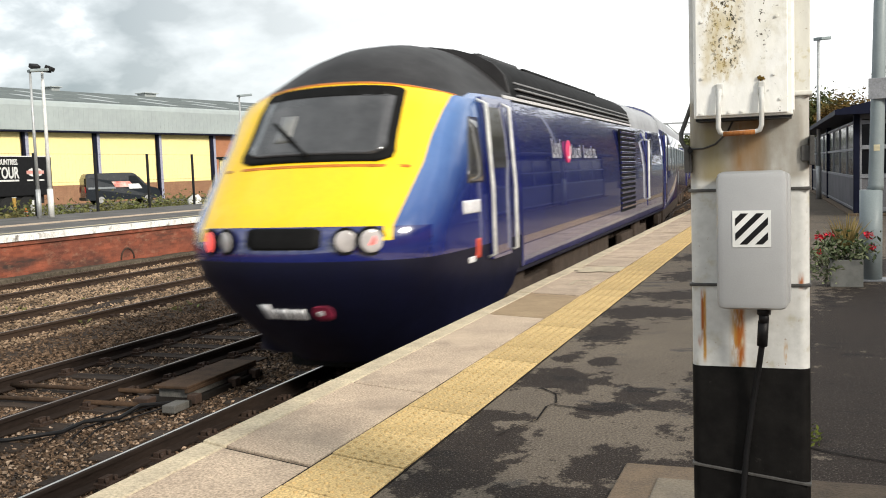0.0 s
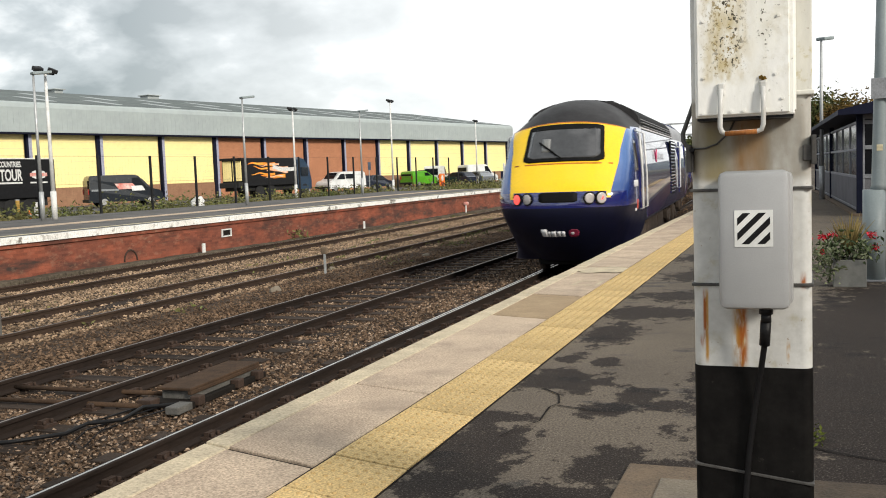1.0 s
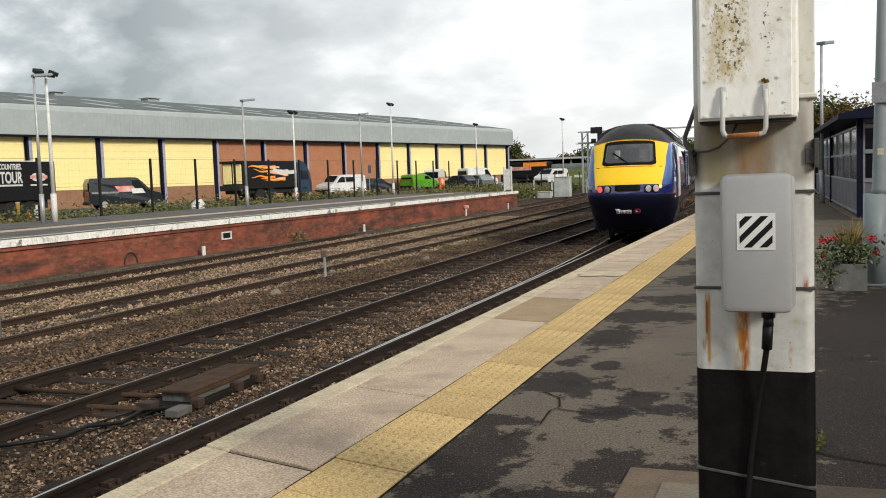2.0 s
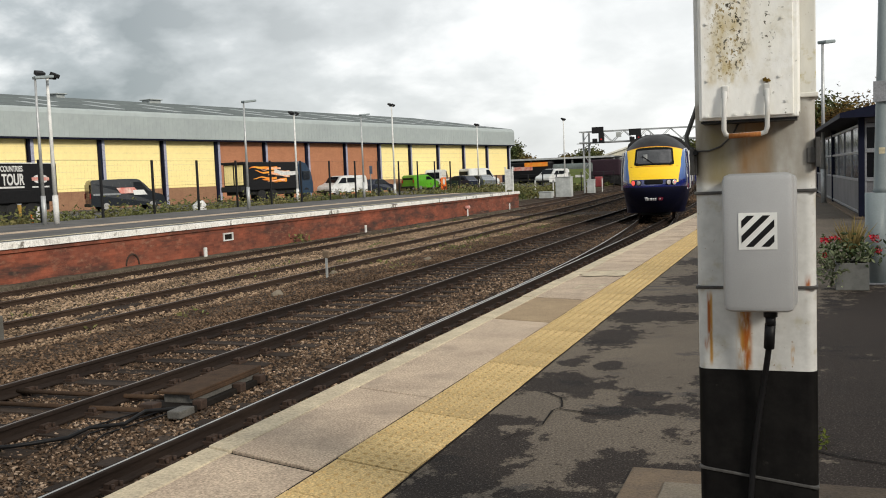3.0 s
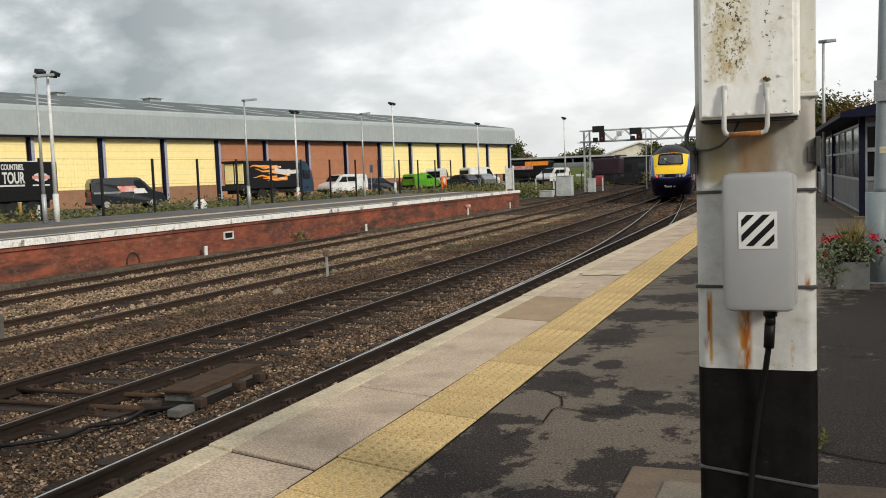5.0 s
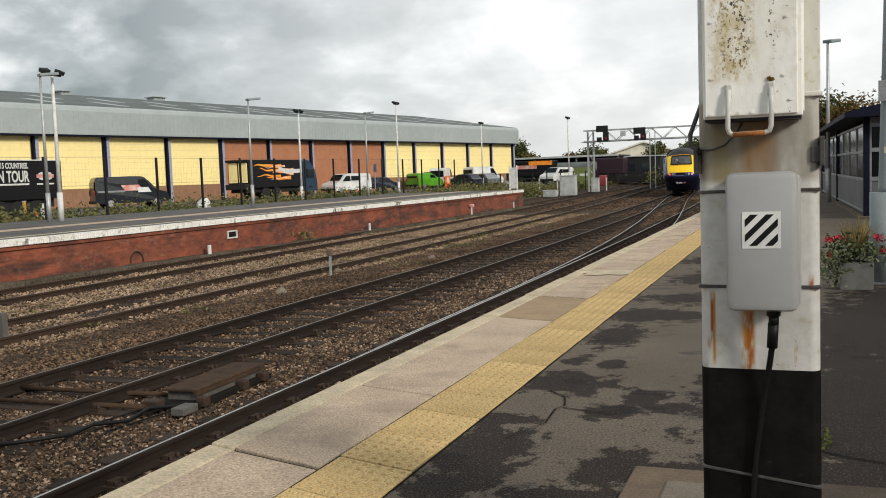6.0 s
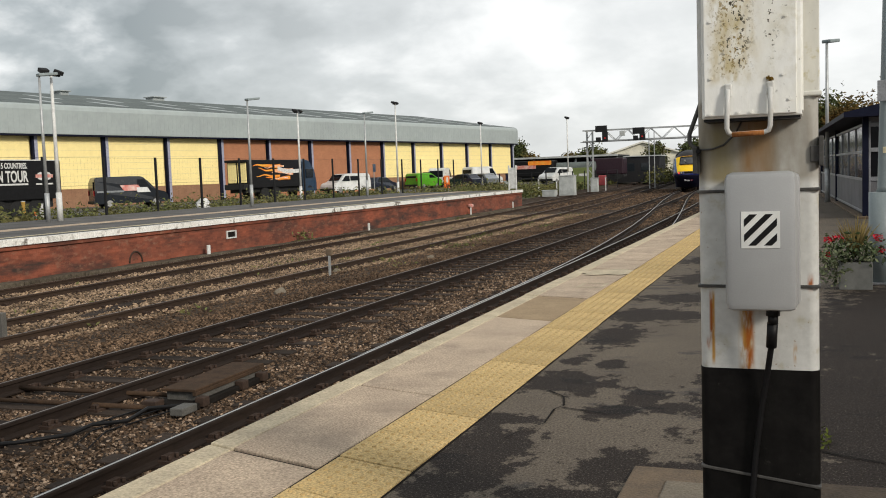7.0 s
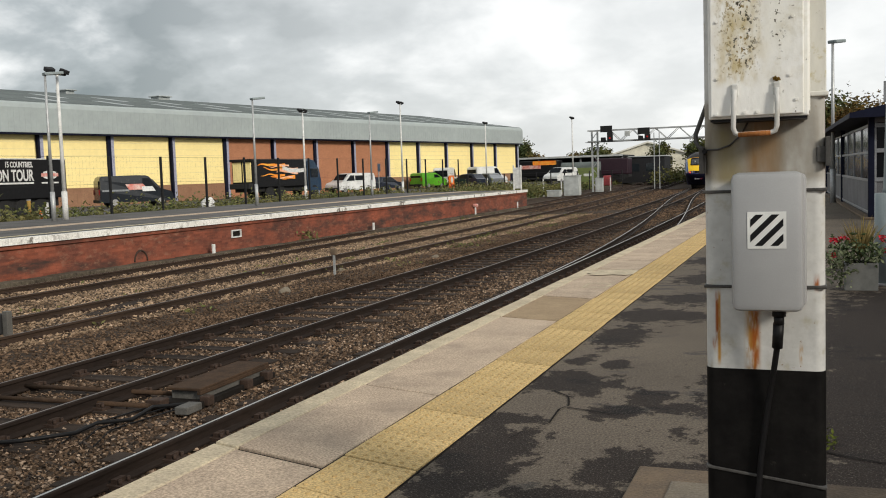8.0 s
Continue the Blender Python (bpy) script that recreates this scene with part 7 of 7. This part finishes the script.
    patch("cab_interior", 9.75, 10.75, -0.36, -0.22, 0.025, TB["inside"], "pale panel of the cab interior behind the glass", corner=0.01, n=3, parent=ws)
    patch("visor_band", 11.55, 12.12, -0.585, 0.585, 0.0235, TB["seal"], "dark band along the head of the glass", n=8, parent=ws, taper=0.07)
    patch("buffer_panel", 4.6, 5.9, -0.30, 0.30, 0.008, TB["seal"], "black central panel between the lamps", n=8)
    bm = bmesh.new()
    pa, pb = nose_point(9.1, 0.0) + Vector((0, -0.05, 0.02)), nose_point(10.35, -0.36) + Vector((0, -0.05, 0.02))
    tube(bm, [pa, pb], 0.014, 6)
    tube(bm, [pa + (pb - pa) * 0.45, pb + (pb - pa) * 0.12], 0.02, 6)
    part("wiper", bm, TB["seal"], car, "long black windscreen wiper")
    # lamp clusters
    for u, lens, r in ((-0.65, "tail", 0.1), (-0.48, "lens", 0.1), (0.48, "lens", 0.1), (0.65, "lens", 0.108)):
        c = nose_point(5.0, u)
        ax = (c - Vector((0, 1.2, c.z)))
        bm = disc(bmesh.new(), c + ax.normalized() * 0.0, ax, r + 0.022, 0.04, 20)
        h = part("headlamp" if lens == "lens" else "tail_lamp", bm, TB["seal"], car, "lamp in black ring")
        bm = bmesh.new()
        bmesh.ops.create_uvsphere(bm, u_segments=18, v_segments=10, radius=r)
        rot = Vector((0, 0, 1)).rotation_difference(ax.normalized()).to_matrix().to_4x4()
        bmesh.ops.transform(bm, matrix=Matrix.Translation(c + ax.normalized() * 0.018) @ rot @ Matrix.Diagonal((1, 1, 0.16, 1)), verts=bm.verts)
        part("lens", bm, TB[lens], h, "glowing red tail lamp" if lens == "tail" else "clear round lamp lens", smooth="all")
    c = nose_point(5.0, 0.65)
    bm = disc(bmesh.new(), c + Vector((0.01, -0.022, 0.006)), (0.35, -1, 0.2), 0.045, 0.02, 14)
    part("marker_lamp", bm, TB["tail"], car, "small pink-red marker light")
    # name on the skirt as plain bars, with a small emblem
    for u0, u1, mt in ((-0.36, -0.25, "pale"), (-0.235, -0.20, "pale"), (-0.18, -0.09, "pale"), (-0.07, 0.0, "pale"), (0.015, 0.08, "pale")):
        patch("lettering_bar", 1.95, 2.25 if u0 > -0.3 else 2.38, u0, u1, 0.006, TB[mt], "white lettering bar", n=2, corner=0.01)
    patch("emblem", 1.92, 2.36, 0.15, 0.34, 0.006, TB["emblem"], "round pink and white emblem", corner=0.5, n=10)
    patch("emblem_centre", 2.06, 2.2, 0.19, 0.25, 0.010, TB["pale"], "white curl", corner=0.4, n=4)
    # coupler, ploughs and air pipes below
    part("coupler", boxes((-0.14, 0.14, 0.75, 1.2, 0.72, 0.92), bevel=0.03), TB["gear"], car)
    part("obstacle_deflector", boxes((-0.62, 0.62, 1.2, 1.3, 0.22, 0.75), bevel=0.02), TB["seal"], car)
    # underframe equipment and bogies
    for y0, y1, z0 in ((5.9, 8.4, 0.35), (8.6, 10.4, 0.42)):
        part("fuel_tank", boxes((-1.15, 1.15, y0, y1, z0, 1.0), bevel=0.05), TB["gear"], car)
    for y in (3.6, 13.9):
        bogie(car, y)
    return car


def bogie(car, y):
    b = part("bogie_frame", boxes((-1.14, -1.0, y - 1.85, y + 1.85, 0.52, 0.78), (1.0, 1.14, y - 1.85, y + 1.85, 0.52, 0.78), (-1.0, 1.0, y - 0.25, y + 0.25, 0.45, 0.85),
                                (1.08, 1.2, y - 0.35, y + 0.35, 0.4, 0.98), (-1.2, -1.08, y - 0.35, y + 0.35, 0.4, 0.98), bevel=0.03), TB["gear"], car, "brown dusty bogie frame")
    for dy in (-1.3, 1.3):
        for sx in (-0.72, 0.72):
            bm = disc(bmesh.new(), (sx, y + dy, 0.51), (1, 0, 0), 0.51, 0.13, 24)
            disc(bm, (sx * 1.52, y + dy, 0.51), (1, 0, 0), 0.15, 0.16, 12)
            part("wheel", bm, TB["gear"], b)
    return b


def coach():
    c = thing("passenger_coach", "dark blue passenger coach with tinted windows", "train", group="coaches of the train")
    L = 22.7
    outline = [(side_half(z), z) for z in (1.0, 1.2, 1.6, 2.0, 2.4, 2.75, 2.95, 3.08)]
    for a in range(1, 12):
        th = math.pi * a / 12
        outline.append((1.25 * math.cos(th), 3.09 + 0.68 * math.sin(th) ** 0.85))
    outline += [(-x, z) for x, z in outline[7::-1]]
    bm = bmesh.new()
    rg = [[bm.verts.new((x * k, y, z)) for x, z in outline] for y, k in ((0, 0.97), (0.15, 1), (L - 0.15, 1), (L, 0.97))]
    for a, b in zip(rg, rg[1:]):
        for j in range(len(outline) - 1):
            f = bm.faces.new((a[j], a[j + 1], b[j + 1], b[j]))
            f.smooth = True
            f.material_index = 1 if outline[j][1] > 3.0 and outline[j + 1][1] > 3.0 else 0
    bm.faces.new(rg[-1])
    bm.faces.new(rg[0][::-1])
    part("body", bm, [TB["blue"], TB["coach_roof"]], c, "dark blue body with pale grey roof")
    for sgn in (1, -1):
        sx = lambda a, b: (min(sgn * a, sgn * b), max(sgn * a, sgn * b))
        for k in range(8):
            y = 2.3 + k * 2.32
            part("window", boxes((*sx(1.3, 1.374), y, y + 1.75, 1.95, 2.72), bevel=0.03), TB["screen"], c)
        for y in (0.55, L - 1.3):
            d = part("door", boxes((*sx(1.32, 1.383), y, y + 0.75, 1.1, 2.95), bevel=0.01), TB["blue"], c, "dark blue slam door")
            part("door_window", boxes((*sx(1.32, 1.388), y + 0.15, y + 0.6, 2.05, 2.75), bevel=0.01), TB["screen"], d)
    part("underframe", boxes((-1.1, 1.1, 5.5, L - 5.5, 0.4, 1.0), bevel=0.04), TB["gear"], c)
    part("gangway", boxes((-0.45, 0.45, -0.35, 0.02, 1.1, 3.2), bevel=0.03), TB["seal"], c, "black corridor connection")
    for y in (3.0, L - 3.0):
        bogie(c, y)
    return c


power = power_car()
coaches = [coach()]
for _ in range(3):
    coaches.append(copy_thing(coaches[0], Matrix()))


def run(t):
    """Where the cab end is along the line at t seconds."""
    return 7.45 + 10.2 * t + 0.17 * t * t


def car_pose(y0, b0, b1):
    """A car whose end is at y0 and whose bogies are b0 and b1 further on."""
    p, q = Vector((route(y0 + b0), y0 + b0, RAIL_Z)), Vector((route(y0 + b1), y0 + b1, RAIL_Z))
    d = (q - p).normalized()
    o = p - d * b0
    return pose(o.x, o.y, o.z, rz=math.degrees(math.atan2(-d.x, d.y)))


def motions():
    times = [i * 0.5 for i in range(17)]
    walk(power, [(t, car_pose(run(t), 3.6, 13.9)) for t in times])
    for k, c in enumerate(coaches):
        walk(c, [(t, car_pose(run(t) + 17.95 + 23.3 * k, 3.0, 19.7)) for t in times])
# ---- pieces of the platform and the ballast ----
SKEW = -0.31


def sheared(bm, x0=EDGE_X + 0.16):
    """The joints run slantwise over the platform's edge."""
    for v in bm.verts:
        v.co.y += SKEW * (v.co.x - x0)
    return bm


def coping_slabs():
    rng = random.Random(2)
    tan = mat("tan_coping_slab", (0.37, 0.27, 0.165), 0.9, spec=0.2, col2=(0.29, 0.21, 0.13), scale=4, fine=90, fine_amt=0.4, bump=0.2)
    ys = list(COPING_Y)
    while ys[-1] < 128:
        ys.append(ys[-1] + rng.choice((1.3, 1.6, 1.9, 2.1)))
    for a, b in zip(ys, ys[1:]):
        h = rng.uniform(-0.004, 0.004)
        tint = M["coping"] if not 7.6 < a < 9 else tan
        g = 0.014 if b < 9 else 0.011
        part("coping_slab", sheared(boxes((EDGE_X + 0.16, EDGE_X + 0.688, a + g, b - g, -0.1, h), bevel=0.006)), tint, platform)
        part("edge_stone", sheared(boxes((EDGE_X, EDGE_X + 0.157, a + 0.003, b - 0.003, -0.13, h + 0.002), bevel=0.012)), M["edge_paint"], platform)
    part("joint_bed", boxes((EDGE_X + 0.03, EDGE_X + 0.72, -14, 130, -0.14, -0.014)), M["groove"], platform, "dark joint bed")
    # worn white marks on two slabs
    for x, y, w, d in ((-2.1, 10.1, 0.16, 0.02), (-2.1, 9.75, 0.16, 0.02), (-2.22, 9.92, 0.02, 0.18), (-1.98, 9.92, 0.02, 0.18), (-2.15, 11.2, 0.3, 0.25)):
        bm = bmesh.new()
        blob(bm, x, y, w, d * 1.2, 0.0052, x * 5 + y, n=24, rough=0.3)
        part("paint_mark", bm, M["edge_paint"], platform, "worn white paint mark")


coping_slabs()


def tactile_tiles():
    bm = boxes((-0.198, 0.198, -0.213, 0.213, -0.05, 0.010), bevel=0.004)
    # the studs are a little darker than the tile
    stud = mat("trodden_stud", (0.55, 0.39, 0.18), 0.9, spec=0.2, col2=(0.45, 0.32, 0.145), scale=30, fine=120, bump=0.1)
    for i in range(6):
        for j in range(6):
            x, y = -0.166 + i * 0.0665, -0.178 + j * 0.0713
            lo = [bm.verts.new((x + 0.0125 * math.cos(a), y + 0.0125 * math.sin(a), 0.010)) for a in (0.5, 1.55, 2.6, 3.64, 4.69, 5.74)]
            hi = [bm.verts.new((x + 0.008 * math.cos(a), y + 0.009 * math.sin(a), 0.0165)) for a in (0.5, 1.55, 2.6, 3.64, 4.69, 5.74)]
            for k in range(6):
                bm.faces.new((lo[k], lo[(k + 1) % 6], hi[(k + 1) % 6], hi[k])).material_index = 1
            bm.faces.new(hi).material_index = 1
    sheared(bm, 0.0)
    me = mesh_of("tactile_tile", bm, [M["tactile"], stud])
    rng = random.Random(5)
    y = 3.83 - 0.436 * 40
    k = 0
    while y < 90:
        o = bpy.data.objects.new("tactile_tile", me)
        scene.collection.objects.link(o)
        o.parent = platform
        o.matrix_basis = pose(-1.722 + rng.uniform(-0.002, 0.002), y, rng.uniform(-0.002, 0.002), rng.uniform(-0.2, 0.2), rng.uniform(-0.2, 0.2), rng.uniform(-0.25, 0.25))
        y += 0.436
    part("tile_bed", boxes((EDGE_X + 0.70, -1.515, -14, 130, -0.05, 0.0025)), M["groove"], platform, "dark joint bed under the tiles")


tactile_tiles()


def stones(name, n, xs, ys, r0, r1, z, seed, label, power=1.0, material="stone"):
    """Loose ballast: many small broken stones."""
    rs = np.random.RandomState(seed)
    base = np.array([(1, 0, 0), (-1, 0, 0), (0, 1, 0), (0, -1, 0), (0, 0, 1), (0, 0, -1)], float)
    tri = np.array([(0, 2, 4), (2, 1, 4), (1, 3, 4), (3, 0, 4), (2, 0, 5), (1, 2, 5), (3, 1, 5), (0, 3, 5)])
    x = rs.uniform(xs[0], xs[1], n)
    y = ys[0] + (ys[1] - ys[0]) * rs.uniform(0, 1, n) ** power
    r = rs.uniform(r0, r1, n)
    ang = rs.uniform(0, 2 * np.pi, (n, 3))
    v = base[None] * rs.uniform(0.55, 1.25, (n, 6, 1)) + rs.normal(0, 0.28, (n, 6, 3))
    c, s = np.cos(ang), np.sin(ang)
    for a, (i, j) in enumerate(((0, 1), (1, 2), (0, 2))):
        p, q = v[..., i].copy(), v[..., j].copy()
        v[..., i] = c[:, a, None] * p - s[:, a, None] * q
        v[..., j] = s[:, a, None] * p + c[:, a, None] * q
    v = v * r[:, None, None] * np.array([1.1, 1.1, 0.8])
    v[..., 0] += x[:, None]
    v[..., 1] += y[:, None]
    v[..., 2] += (z + rs.uniform(-0.012, 0.016, n))[:, None]
    f = (tri[None] + 6 * np.arange(n)[:, None, None]).reshape(-1, 3)
    me = bpy.data.meshes.new(name)
    me.from_pydata(v.reshape(-1, 3).tolist(), [], f.tolist())
    me.materials.append(M[material])
    tagged(new(name, me), label, "ballast", kind="stuff")


stones("ballast_near", 82000, (-9.4, -4.0), (4.2, 16), 0.010, 0.026, -1.146, 1, "broken brown and grey ballast stones", 1.25)
stones("ballast_middle", 36000, (-9.6, -3.2), (16, 46), 0.02, 0.04, -1.150, 2, "brown ballast stones further on", 1.3)
siding = [(FAR_EDGE - 0.05, BED_Z - 0.01), (FAR_EDGE - 0.05, -1.098), (-9.9, -1.098), (-9.45, BED_Z - 0.01)]
tagged(part("siding_bed", loop_mesh(bmesh.new(), siding, 2.0, 54.0), M["ballast_bed"]), "raised gravel bed of the sidings", "ground", kind="structure")
stones("ballast_strip", 30000, (-10.9, -9.1), (5, 50), 0.012, 0.030, -1.102, 8, "dark ballast beside the sidings", 1.4)
stones("ballast_sidings", 52000, (-17.0, -10.7), (9, 50), 0.014, 0.034, -1.093, 3, "grey ballast stones in the sidings", 1.3, "stone_siding")
stones("ballast_pale", 14000, (-9.4, -3.6), (4.2, 22), 0.008, 0.024, -1.132, 4, "pale broken stones among the ballast", 1.5, "stone_pale")
stones("ballast_dark", 14000, (-9.4, -3.6), (4.2, 24), 0.014, 0.034, -1.140, 5, "dark oily stones among the ballast", 1.4, "stone_dark")
stones("ballast_pale_sidings", 5000, (-17.0, -10.7), (9, 44), 0.014, 0.036, -1.090, 6, "pale stones among the siding ballast", 1.4, "stone_pale")
stones("ballast_far", 26000, (-18.5, -3.2), (46, 105), 0.03, 0.07, -1.135, 7, "brown ballast stones far down the line", 1.2)
motions()
